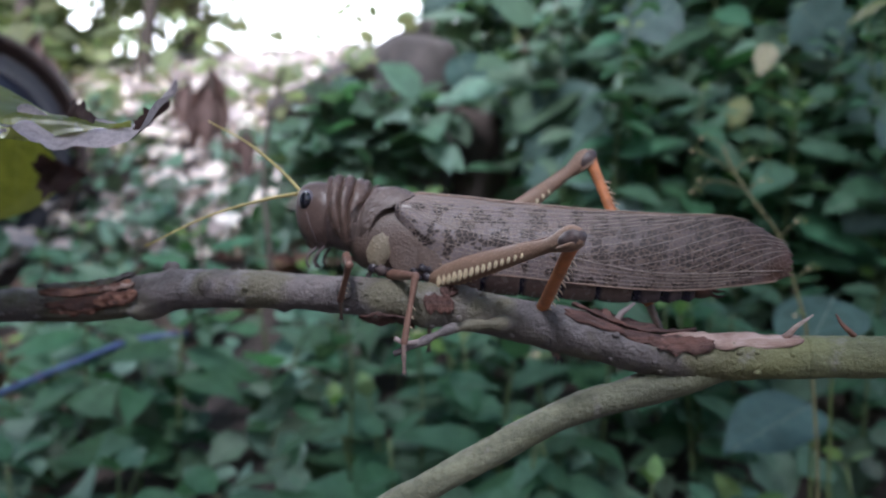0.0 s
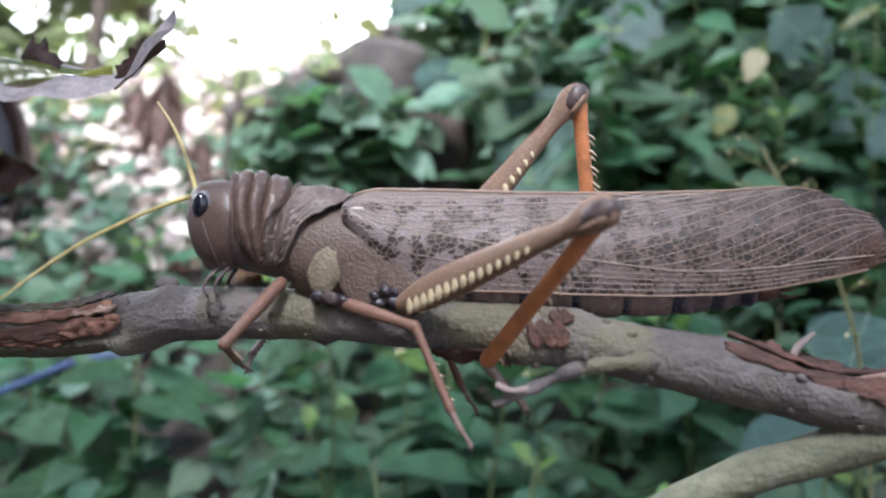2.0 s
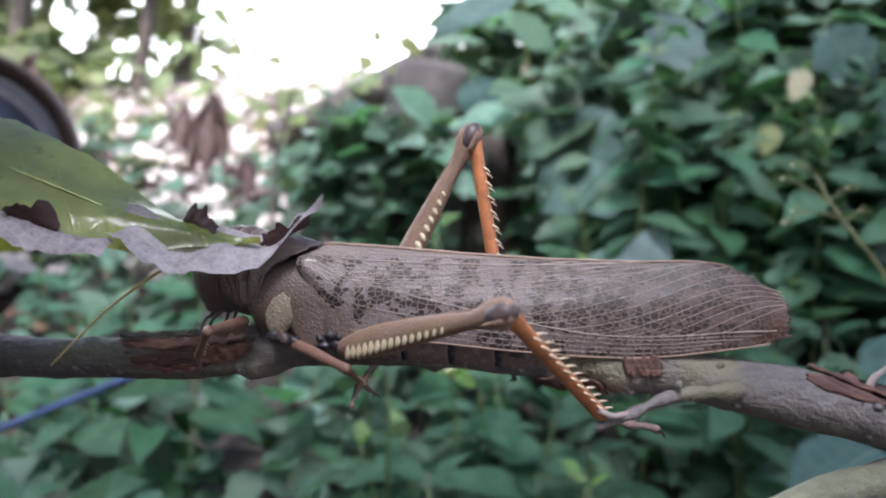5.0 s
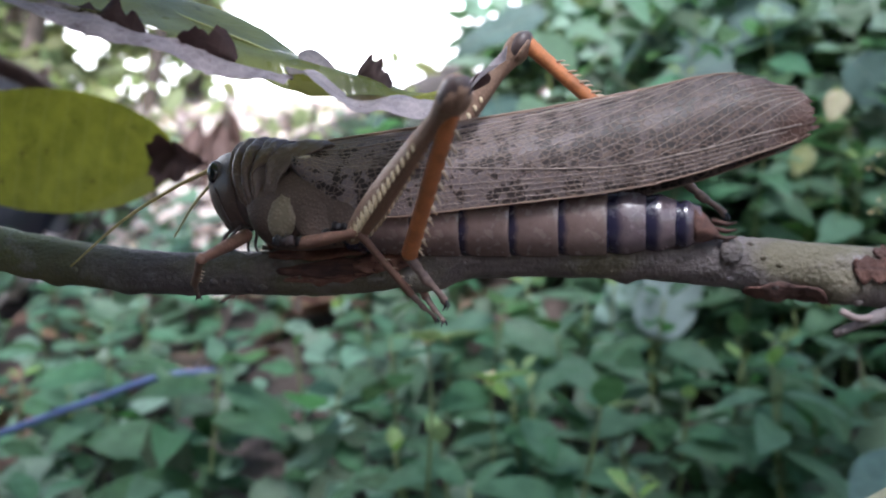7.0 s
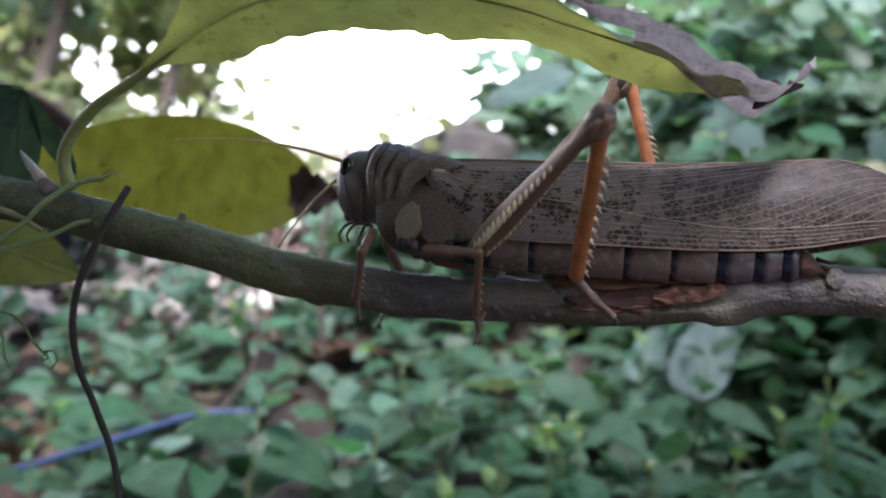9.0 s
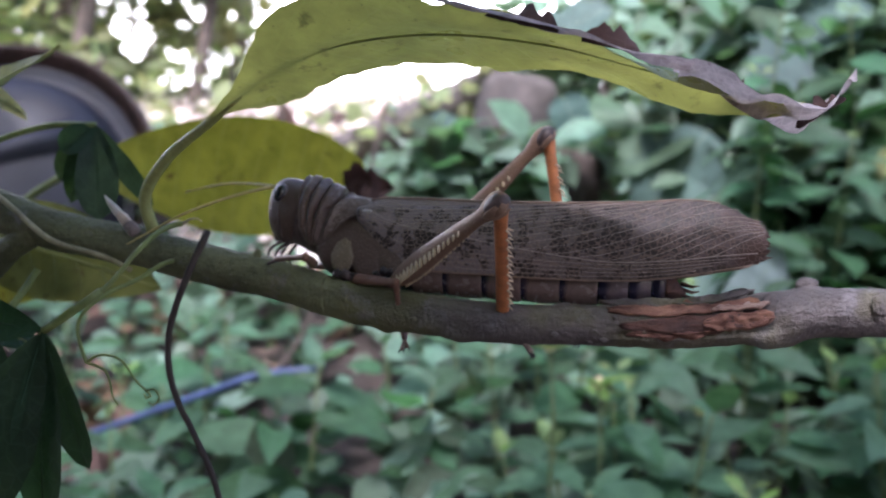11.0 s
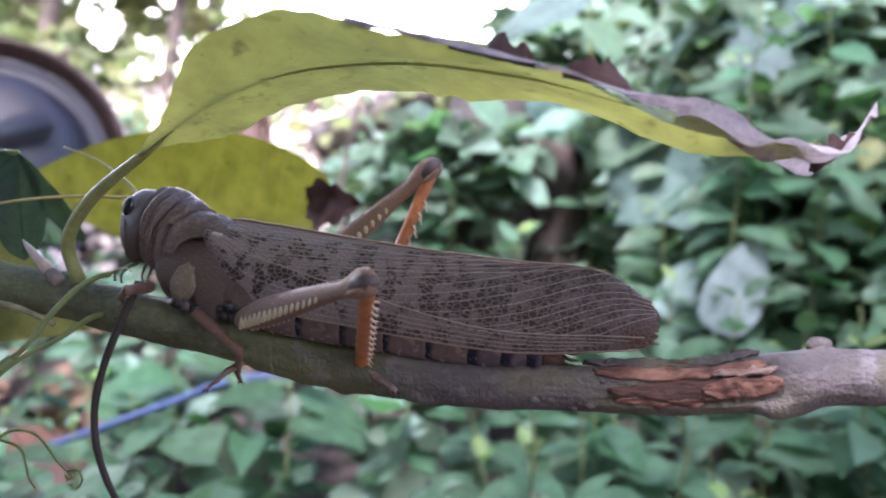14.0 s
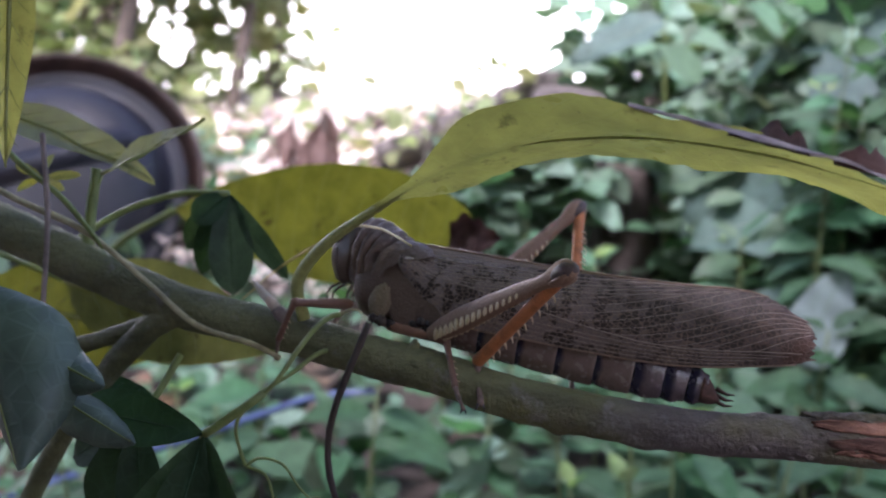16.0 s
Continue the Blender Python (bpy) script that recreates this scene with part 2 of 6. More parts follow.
M_DARK = simple("dark_joint", (0.03, 0.024, 0.03), 0.3, 700, 0.3)
M_ANT = simple("feeler_straw", (0.5, 0.4, 0.15), 0.5, 500, 0.2)
M_WHITE = simple("white_spot", (0.58, 0.52, 0.48), 0.5, 700, 0.15)

M_BARK = bark_material("grey_bark", (0.14, 0.117, 0.115), (0.15, 0.14, 0.045), 0.4, (0.135, 0.14, 0.07))
M_GREENBARK = bark_material("green_bark", (0.135, 0.14, 0.07), (0.17, 0.17, 0.05), 0.3)
M_PALEBARK = bark_material("pale_green_bark", (0.19, 0.19, 0.125), (0.17, 0.18, 0.085), 0.3)
M_RAW = wood_material("raw_wood", (0.34, 0.17, 0.115), (0.12, 0.05, 0.04))
M_RAWDARK = wood_material("raw_wood_dark", (0.14, 0.065, 0.05), (0.05, 0.025, 0.022))
M_SPLINTER = wood_material("pale_splinter", (0.46, 0.34, 0.3), (0.24, 0.14, 0.11))
M_BUD = simple("bud_scale", (0.66, 0.52, 0.44), 0.6, 300, 0.35)
M_TWIG = simple("grey_twig", (0.27, 0.21, 0.2), 0.8, 160, 0.45, 0.5)
M_DARKTWIG = simple("dark_twig", (0.05, 0.035, 0.03), 0.7, 200, 0.4, 0.4)
M_VINE = simple("green_vine", (0.2, 0.25, 0.08), 0.5, 200, 0.3, 0.2)
M_DRYVINE = simple("straw_vine", (0.4, 0.36, 0.22), 0.7, 200, 0.4, 0.3)

M_LONGLEAF = leaf_material("long_leaf_green", (0.15, 0.185, 0.055), (0.42, 0.42, 0.09), 0.5, 0.34, "random", 0.0, 0.1, 0.06, 0.5, 0.0085, (0.11, 0.1, 0.03), -0.036)
M_LONGTOP = leaf_material("yellow_leaf_backlit", (0.17, 0.18, 0.055), (0.25, 0.25, 0.06), 0.5, 0.5, "random", 0.0, 0.1, 0.06, 0.5, 0.011, (0.07, 0.045, 0.018))
M_DRY = leaf_material("dry_leaf", (0.44, 0.375, 0.395), (0.48, 0.41, 0.42), 0.35, 0.6, "random", 0.0, 0.1, 0.3, 0.22, 0.0, (0.2, 0.14, 0.14))
M_DRYDARK = leaf_material("dry_leaf_dark", (0.06, 0.036, 0.034), (0.08, 0.044, 0.038), 0.2, 0.7, "random", 0.0, 0.2, 0.2, 0.4)
M_RIB = simple("leaf_rib", (0.32, 0.34, 0.12), 0.5, 200, 0.25)
M_HERB = leaf_material("herb_leaf", (0.064, 0.134, 0.074), (0.112, 0.235, 0.076), 0.3, 0.5, "random", 0.025, 0.75, 0.2, 1.0, 0.0095)
M_YOUNG = leaf_material("young_herb_leaf", (0.17, 0.26, 0.09), (0.25, 0.38, 0.1), 0.35, 0.5, "random", 0.02, 0.4, 0.2, 1.0, 0.0095)
M_HERBSTEM = simple("herb_stem", (0.12, 0.16, 0.06), 0.6, 120, 0.3)
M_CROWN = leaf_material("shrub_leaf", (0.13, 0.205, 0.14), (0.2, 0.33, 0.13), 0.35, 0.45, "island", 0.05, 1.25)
# lit copy of the shrub leaf: sunlight put into its paler, yellower colour
M_CROWNLIT = leaf_material("shrub_leaf_sunlit_tone", (0.2, 0.24, 0.11), (0.42, 0.46, 0.2), 0.55, 0.45, "island", 0.04, 0.8)
M_BIG = leaf_material("broad_leaf", (0.07, 0.115, 0.1), (0.06, 0.13, 0.075), 0.2, 0.6, "random", 0.02, 0.45, 0.3, 2.2)
M_PALELEAF = leaf_material("pale_leaf", (0.22, 0.28, 0.275), (0.15, 0.21, 0.17), 0.2, 0.55, "random", 0.01, 0.1, 0.1, 2.0)
M_CREAM = leaf_material("cream_leaf", (0.5, 0.46, 0.3), (0.4, 0.36, 0.2), 0.25, 0.55, "random", 0.01, 0.1, 0.2)
M_YELLOW = leaf_material("yellow_leaf", (0.25, 0.29, 0.11), (0.28, 0.32, 0.1), 0.3, 0.5, "random", 0.02, 0.3, 0.2)
M_COMP = leaf_material("leaflet_green", (0.04, 0.075, 0.045), (0.06, 0.12, 0.035), 0.25, 0.55, "random", 0.02, 0.4, 0.2, 0.5)
M_CURL = leaf_material("curled_leaf_green", (0.11, 0.15, 0.125), (0.07, 0.13, 0.05), 0.2, 0.45, "random", 0.02, 0.3, 0.2, 0.5)
M_FLOWER = simple("tiny_flower", (0.68, 0.56, 0.32), 0.6, 300, 0.3)
M_SOIL = simple("soil", (0.05, 0.036, 0.03), 0.95, 6, 0.6, 0.7, 0, 0.02)
M_LITTER = leaf_material("leaf_litter", (0.15, 0.09, 0.07), (0.2, 0.1, 0.06), 0.15, 0.75, "island", 0.03, 1.2, 0.1)
M_STONE = simple("grey_stump_wood", (0.095, 0.08, 0.075), 0.9, 14, 0.5, 0.6, 0, 0.01)
M_TRUNK = simple("tree_bark", (0.11, 0.085, 0.07), 0.9, 20, 0.5, 0.7, 0, 0.01)
M_TUB = simple("black_plastic", (0.026, 0.027, 0.042), 0.42, 9, 0.35, 0.1, 0, 0.004)
M_RIM = simple("rusty_rim", (0.06, 0.034, 0.028), 0.36, 25, 0.5, 0.4, 0, 0.004)
M_HOSE = simple("blue_plastic", (0.05, 0.08, 0.19), 0.4, 30, 0.25, 0.1)
M_SIDEVEIN = simple("leaf_side_vein", (0.16, 0.18, 0.05), 0.5, 200, 0.2)
M_WEED = simple("weed_stem", (0.17, 0.16, 0.07), 0.6, 150, 0.3)
M_BROADRIB = simple("broad_leaf_rib", (0.13, 0.185, 0.15), 0.6, 100, 0.2)
M_BIGPALE = leaf_material("pale_broad_leaf", (0.2, 0.3, 0.26), (0.15, 0.25, 0.18), 0.2, 0.5, "random", 0.01, 0.2, 0.2, 2.0)
# pinkish litter whose very pale colour carries the clearing's strong sunlight
M_PINK = leaf_material("litter_sunlit_tone", (0.78, 0.67, 0.61), (0.6, 0.46, 0.4), 0.25, 0.7, "island", 0.03, 0.9, 0.1)

haze = Mat("white_haze", 1.0, 0, 0)
haze.color((0.8, 0.8, 0.8))
haze.b.inputs["Emission Color"].default_value = (1.0, 0.99, 0.97, 1)
haze.b.inputs["Emission Strength"].default_value = 3.0
M_HAZE = haze.m

for mat, gloss in ((M_LONGLEAF, 1.0), (M_CURL, 0.6), (M_HERB, 0.3), (M_BIG, 0.2), (M_CROWN, 0.4)):
    mat.node_tree.nodes["Principled BSDF"].inputs["Specular IOR Level"].default_value = gloss

# ---------------------------------------------------------------- shapes
MM = 0.001
V = Vector


def thing(name, at=(0, 0, 0), **tags):
    ob = new(name)
    ob.location = at
    ob.empty_display_size = 0.01
    return tagged(ob, **tags)


def mesh_of(name, bm, material, smooth=True):
    bmesh.ops.recalc_face_normals(bm, faces=bm.faces)
    data = bpy.data.meshes.new(name)
    bm.to_mesh(data)
    bm.free()
    data.materials.append(material)
    if smooth:
        data.shade_smooth()
    return data


def part(name, bm, material, parent=None, label=""):
    """Links a bmesh as one mesh object under a thing or a part."""
    ob = new(name, bm if isinstance(bm, bpy.types.Mesh) else mesh_of(name, bm, material))
    ob.parent = parent
    return tagged(ob, label=label) if label else ob


def curve(points, step):
    """Points along a smooth line through the given ones (tuples of any length)."""
    pts = [np.array(p, float) for p in points]
    pts = [2 * pts[0] - pts[1]] + pts + [2 * pts[-1] - pts[-2]]
    out = []
    for a, b, c, d in zip(pts, pts[1:], pts[2:], pts[3:]):
        n = max(1, int(np.linalg.norm((c - b)[:3]) / step))
        for i in range(n):
            t = i / n
            out.append(0.5 * (2 * b + (c - a) * t + (2 * a - 5 * b + 4 * c - d) * t * t + (3 * b - a - 3 * c + d) * t**3))
    return out + [pts[-2]]


def rings(bm, loops, close=True):
    """A skin over loops of equally many points."""
    made = [[bm.verts.new(p) for p in loop] for loop in loops]
    n = len(made[0])
    for a, b in zip(made, made[1:]):
        for i in range(n):
            bm.faces.new((a[i], a[(i + 1) % n], b[(i + 1) % n], b[i]))
    if close:
        bm.faces.new(made[0])
        bm.faces.new(made[-1])
    return made


def tube(points, radii, sides=8, bm=None, rough=0.0, seed=0.0):
    """A tube along points, with one radius a point (or one for all)."""
    bm = bm or bmesh.new()
    pts = [V(p[:3]) for p in points]
    radii = radii if hasattr(radii, "__len__") else [radii] * len(pts)
    loops, side = [], None
    for i, p in enumerate(pts):
        d = (pts[min(i + 1, len(pts) - 1)] - pts[max(i - 1, 0)]).normalized()
        if side is None:
            side = d.cross(V((0, 0, 1)) if abs(d.z) < 0.9 else V((0, 1, 0))).normalized()
        side = (side - d * side.dot(d)).normalized()
        other = d.cross(side)
        loop = []
        for k in range(sides):
            a = 2 * math.pi * k / sides
            way = side * math.cos(a) + other * math.sin(a)
            r = radii[i]
            if rough:
                q = (p + way * r) / rough
                r *= 1 + 0.16 * noise.noise(q + V((seed, 0, 0))) + 0.07 * noise.noise(q * 3.3)
            loop.append(p + way * r)
        loops.append(loop)
    rings(bm, loops)
    return bm


def body_loft(sections, sides=24, shape=None, step=0.7):
    """Ellipses across the x axis: rows of x, middle z, half height, half width, in millimetres."""
    bm, loops = bmesh.new(), []
    for x, z, hz, hy in curve(sections, step):
        loop = []
        for k in range(sides):
            a = 2 * math.pi * k / sides
            p = V((x, hy * math.sin(a), z + hz * math.cos(a)))
            if shape:
                p = shape(p, x, a)
            loop.append(p * MM)
        loops.append(loop)
    rings(bm, loops)
    return bm


def egg(center, radii, sides=14, lumps=0.0):
    bm = bmesh.new()
    bmesh.ops.create_uvsphere(bm, u_segments=sides, v_segments=max(6, sides * 2 // 3), radius=1)
    for v in bm.verts:
        k = 1 + lumps * noise.noise(v.co * 2.1 + V(center) * 300)
        v.co = V(c + r * q * k for c, r, q in zip(center, radii, v.co))
    return bm


def blade_mesh(name, material, length, width, droop=0.25, fold=0.25, wave=0.0, tip=1.0, n=7, seed=0, wide_at=0.4, lobes=0.0):
    """A leaf from its base along +x, its face up: a folded, drooping blade with a pointed tip."""
    bm, rows = bmesh.new(), []
    for i in range(n + 1):
        s = i / n
        w = width / 2 * (math.sin(math.pi * s ** (math.log(0.5) / math.log(wide_at))) ** (0.8 if tip else 0.55) if 0 < s < 1 else 0.0)
        w *= 1 - 0.35 * tip * max(0, s - 0.6)
        if lobes:
            w *= 1 - lobes * abs(math.sin(math.pi * 3.5 * s)) ** 3
        x = length * (s - droop * 0.25 * s * s)
        z = -droop * length * s * s * 0.55
        row = []
        for u in (-1, -0.5, 0, 0.5, 1):
            lift = fold * abs(u) * w + wave * length * noise.noise(V((s * 4 + seed, u * 1.5, seed * 1.7)))
            row.append(bm.verts.new((x, u * w, z + lift)))
        rows.append(row)
    for a, b in zip(rows, rows[1:]):
        for k in range(4):
            bm.faces.new((a[k], b[k], b[k + 1], a[k + 1]))
    bmesh.ops.remove_doubles(bm, verts=bm.verts, dist=length * 1e-4)
    return mesh_of(name, bm, material)


def aim(at, way, roll=0.0, up=(0, 0, 1)):
    """A pose at a point with +x along way and +z as near up as may be."""
    x = V(way).normalized()
    y = V(up).cross(x)
    y = y.normalized() if y.length > 1e-6 else V((0, 1, 0))
    z = x.cross(y)
    m = Matrix((x, y, z)).transposed().to_4x4()
    return Matrix.Translation(at) @ m @ Matrix.Rotation(radians(roll), 4, "X")


def limb(a, b, up):
    return aim(V(a), V(b) - V(a), 0.0, up)

# ---------------------------------------------------------------- branch
SPINE = [  # x, y, z, radius
    (-0.36, 0.038, 0.075, 0.0078), (-0.31, 0.036, 0.055, 0.0076), (-0.269, 0.034, 0.0398, 0.0073), (-0.218, 0.032, 0.0213, 0.0068),
    (-0.181, 0.0293, 0.0143, 0.0060), (-0.159, 0.0276, 0.0094, 0.0063), (-0.1325, 0.0255, 0.0045, 0.006), (-0.11, 0.0238, -0.0012, 0.0061),
    (-0.07, 0.019, -0.0058, 0.0056), (-0.04, 0.0152, -0.0056, 0.0055), (-0.02, 0.011, -0.005, 0.006), (0.002, 0.0062, -0.002, 0.0062),
    (0.016, 0.004, -0.0008, 0.0060), (0.028, 0.0023, -0.0006, 0.0059), (0.045, 0.0, -0.0012, 0.0054), (0.066, -0.003, -0.0027, 0.0054),
    (0.091, -0.006, -0.0052, 0.0061), (0.109, -0.0083, -0.0085, 0.0058), (0.135, -0.0115, -0.0138, 0.0068), (0.157, -0.0133, -0.0190, 0.0062),
    (0.1985, -0.0163, -0.019, 0.0053), (0.26, -0.02, -0.0185, 0.0052), (0.34, -0.026, -0.018, 0.0052),
]
KNOTS = [  # x, angle from the top towards the front, size, height
    (0.009, 5, 0.004, 0.0014), (-0.001, 150, 0.005, 0.0022), (0.023, 75, 0.0035, 0.0006), (0.0665, 70, 0.004, 0.0009), (0.075, 160, 0.005, 0.0016),
    (-0.1, 185, 0.004, 0.0012), (-0.078, 170, 0.005, 0.001), (0.1, 20, 0.004, 0.0012), (0.046, 185, 0.003, 0.0012), (-0.178, 10, 0.005, 0.0012),
    (0.118, 110, 0.006, 0.0012), (0.004, 178, 0.006, 0.0014), (0.088, 140, 0.006, 0.0016), (-0.13, 60, 0.004, 0.0005), (-0.05, 10, 0.003, 0.0007),
]
LINE = curve(SPINE, 0.0013)
XS = np.array([p[0] for p in LINE])


def spine_at(x):
    return V([float(np.interp(x, XS, [p[k] for p in LINE])) for k in (0, 1, 2)]), float(np.interp(x, XS, [p[3] for p in LINE]))


def skin(x, angle, lift=0.0):
    """A place on the branch: angle in degrees from the top, 90 towards the front."""
    p, r = spine_at(x)
    a = radians(angle)
    way = V((0, -math.sin(a), math.cos(a)))
    q = (p + way * r) * 130
    r *= 1 + 0.07 * noise.noise(q) + 0.04 * noise.noise(q * 3.7) + 0.03 * noise.noise(q * 9.1)
    for kx, ka, size, height in KNOTS:
        d = math.hypot(x - kx, radians((angle - ka + 180) % 360 - 180) * r)
        r += height * math.exp(-((d / size) ** 2) * 2.2)
    if -0.042 < x < 0.003:
        edge = min(x + 0.042, 0.003 - x) / 0.004
        if 18 < angle < 125:
            r -= 0.0014 * min(1, edge) * (0.6 + 0.5 * noise.noise(V((x * 300, angle * 0.06, 3))))
    if 0.128 < x < 0.16 and -20 < (angle + 180) % 360 - 180 < 70:
        r -= 0.0024 * math.sin(math.pi * (x - 0.128) / 0.032)
    return p + way * (r + lift)


def bark_piece(x0, x1, sides=60):
    bm = bmesh.new()
    xs = [p[0] for p in LINE if x0 <= p[0] <= x1]
    xs = sorted(set([x0] + xs + [x1]))
    rings(bm, [[skin(x, 360 * k / sides) for k in range(sides)] for x in xs])
    return bm


def patch(x0, x1, a0, a1, lift, thick=0.0006, ragged=0.55, seed=0, nx=22, na=7):
    """A torn strip lying on the branch, with ragged ends and edges."""
    bm = bmesh.new()
    grids = []
    for layer in (lift, lift - thick):
        rows = []
        for i in range(nx + 1):
            s = i / nx
            row = []
            for k in range(na + 1):
                u = k / na
                x = x0 + (x1 - x0) * s + (x1 - x0) * 0.09 * ragged * noise.noise(V((u * 5, seed, s * 2)))
                mid, half = (a0 + a1) / 2, (a1 - a0) / 2
                half *= (1 - abs(2 * s - 1) ** 4 * 0.7) * (1 + ragged * noise.noise(V((s * 6, seed * 3.1, u))))
                ang = mid + half * (2 * u - 1) + 6 * ragged * noise.noise(V((s * 3, 7, seed)))
                bump = 0.0009 * noise.noise(V((s * 9, u * 4, seed * 2.7))) + 0.0004 * noise.noise(V((s * 30, u * 9, seed)))
                row.append(bm.verts.new(skin(x, ang, layer + bump)))
            rows.append(row)
        grids.append(rows)
    for g in grids:
        for a, b in zip(g, g[1:]):
            for k in range(na):
                bm.faces.new((a[k], b[k], b[k + 1], a[k + 1]))
    top, low = grids
    rim = lambda g: [r[0] for r in g] + g[-1][1:] + [r[-1] for r in g[-2::-1]] + g[0][-2:0:-1]
    a, b = rim(top), rim(low)
    for i in range(len(a)):
        j = (i + 1) % len(a)
        bm.faces.new((a[i], a[j], b[j], b[i]))
    return bm


branch = thing("branch", label="weathered grey and green tree branch with torn bark", category="branch")
part("bark", bark_piece(-0.118, 0.188), M_BARK, branch, "rough grey-brown bark")
part("green_bark", bark_piece(-0.36, -0.1179), M_GREENBARK, branch, "smooth green young bark")
part("far_bark", bark_piece(0.1879, 0.34), M_GREENBARK, branch, "olive green bark")
for x0, x1, a0, a1, lift, mat, seed, lab in (
    (-0.0385, -0.003, 22, 62, 0.0008, M_RAW, 1, "orange-brown torn wood"), (-0.036, -0.002, 66, 112, 0.0006, M_RAWDARK, 2, "dark torn wood"),
    (-0.016, 0.0, 68, 108, 0.0011, M_RAW, 3, "orange-brown torn wood"), (-0.014, -0.001, 52, 66, 0.0017, M_SPLINTER, 4, "pale splinter"),
    (-0.041, -0.004, 5, 24, 0.0012, M_BARK, 5, "lifted bark edge"), (-0.034, -0.013, 104, 124, 0.0008, M_RAW, 6, "orange-brown torn wood"),
    (0.0895, 0.098, 60, 105, 0.0008, M_RAWDARK, 7, "red-brown torn bark"), (0.094, 0.099, 35, 60, 0.0008, M_RAWDARK, 8, "red-brown torn bark"),
    (0.128, 0.16, 20, 62, 0.0006, M_RAWDARK, 9, "dark hollow wood"), (0.13, 0.162, -25, 15, 0.0014, M_RAWDARK, 10, "red torn bark edge"),
    (0.149, 0.165, 30, 80, 0.0009, M_RAWDARK, 11, "red torn bark edge"), (0.152, 0.187, 0, 62, 0.0005, M_SPLINTER, 12, "stripped pale wood"),
    (0.07, 0.086, 130, 190, 0.0009, M_RAWDARK, 13, "red-brown torn bark"), 
):
    part("torn_wood", patch(x0, x1, a0, a1, lift, seed=seed), mat, branch, lab)
for x, a, size, tall in ((0.023, 75, 0.0022, 0.0026), (0.0665, 72, 0.0024, 0.0030), (-0.0005, 60, 0.0022, 0.003), (0.009, 4, 0.0028, 0.0018), (-0.14, 20, 0.0014, 0.002)):
    p = skin(x, a)
    part("bud_scar", egg(p, (size, 0.0007, tall), 12, 0.3), M_BARK, branch, "oval leaf scar")
for k in range(46):
    x, a = random.uniform(-0.12, 0.2), random.uniform(-20, 150)
    s = random.uniform(0.0003, 0.0009)
    part("bark_wart", egg(skin(x, a), (s * 1.4, s, s), 6, 0.3), M_BARK, branch)

fork = [(0.19, -0.0150, -0.0185), (0.175, -0.0140, -0.0195), (0.165, -0.013, -0.022), (0.150, -0.0125, -0.0275), (0.1275, -0.012, -0.0345), (0.106, -0.012, -0.046), (0.0834, -0.012, -0.0585), (0.055, -0.012, -0.075), (0.02, -0.012, -0.097)]
line = curve(fork, 0.004)
part("fork_twig", tube(line, [float(np.interp(i, (0, 3, 6, 9, 13), (0.003, 0.0044, 0.0049, 0.0045, 0.0039))) for i in range(len(line))], 18, rough=0.008), M_PALEBARK, branch, "smooth pale green side branch")
stub = [(0.118, -0.011, -0.011), (0.1112, -0.016, -0.0102), (0.0984, -0.019, -0.0112), (0.0908, -0.02, -0.0143), (0.0825, -0.0205, -0.0178)]
line = curve(stub, 0.002)
part("stub_twig", tube(line, [(0.0026 - 0.0018 * (i / (len(line) - 1)) ** 0.6) * (1 + 0.22 * math.sin(i * 1.9) + 0.1 * math.sin(i * 5.1)) for i in range(len(line))], 14, rough=0.0022), M_BARK, branch, "short broken grey side twig")
part("stub_tip", tube(curve([(0.09, -0.02, -0.0145), (0.086, -0.022, -0.0148), (0.083, -0.0225, -0.0135)], 0.001), 0.0007, 7, rough=0.003), M_TWIG, branch)
part("stub_bud", egg((0.1, -0.0205, -0.0085), (0.0008, 0.0007, 0.0009), 8, 0.4), M_BARK, branch)
part("splinter", tube([skin(0.183, 20), skin(0.186, 15, 0.003), skin(0.19, 10, 0.0055)], [0.0009, 0.0006, 0.0002], 7, rough=0.0015), M_SPLINTER, branch, "pale upright splinter")
part("splinter", tube([skin(0.2, 10), skin(0.197, 5, 0.003), skin(0.196, 0, 0.0055)], [0.0008, 0.0005, 0.0002], 7, rough=0.0015), M_RAW, branch, "red-brown splinter")
part("spur", tube([skin(0.141, 0), skin(0.143, -5, 0.004), skin(0.1465, -8, 0.008)], [0.0011, 0.0008, 0.0004], 7), M_TWIG, branch, "thin dry spur")
# side twigs further along the young wood
for pts, r0 in (([(-0.214, 0.03, 0.018), (-0.2235, 0.031, 0.013), (-0.2375, 0.033, -0.0014), (-0.25, 0.033, -0.02), (-0.262, 0.033, -0.045)], 0.0042),
                ([(-0.218, 0.032, 0.0166), (-0.235, 0.034, 0.011), (-0.2552, 0.036, 0.0047), (-0.29, 0.04, -0.003)], 0.0032)):
    line = curve(pts, 0.004)
    part("side_twig", tube(line, [r0 * (1 - 0.35 * i / len(line)) for i in range(len(line))], 12, rough=0.008), M_GREENBARK, branch, "green-brown side twig")
bud = thing("leaf_bud", (-0.1790, 0.0238, 0.0185), label="pale pointed leaf bud on the green branch", category="bud")
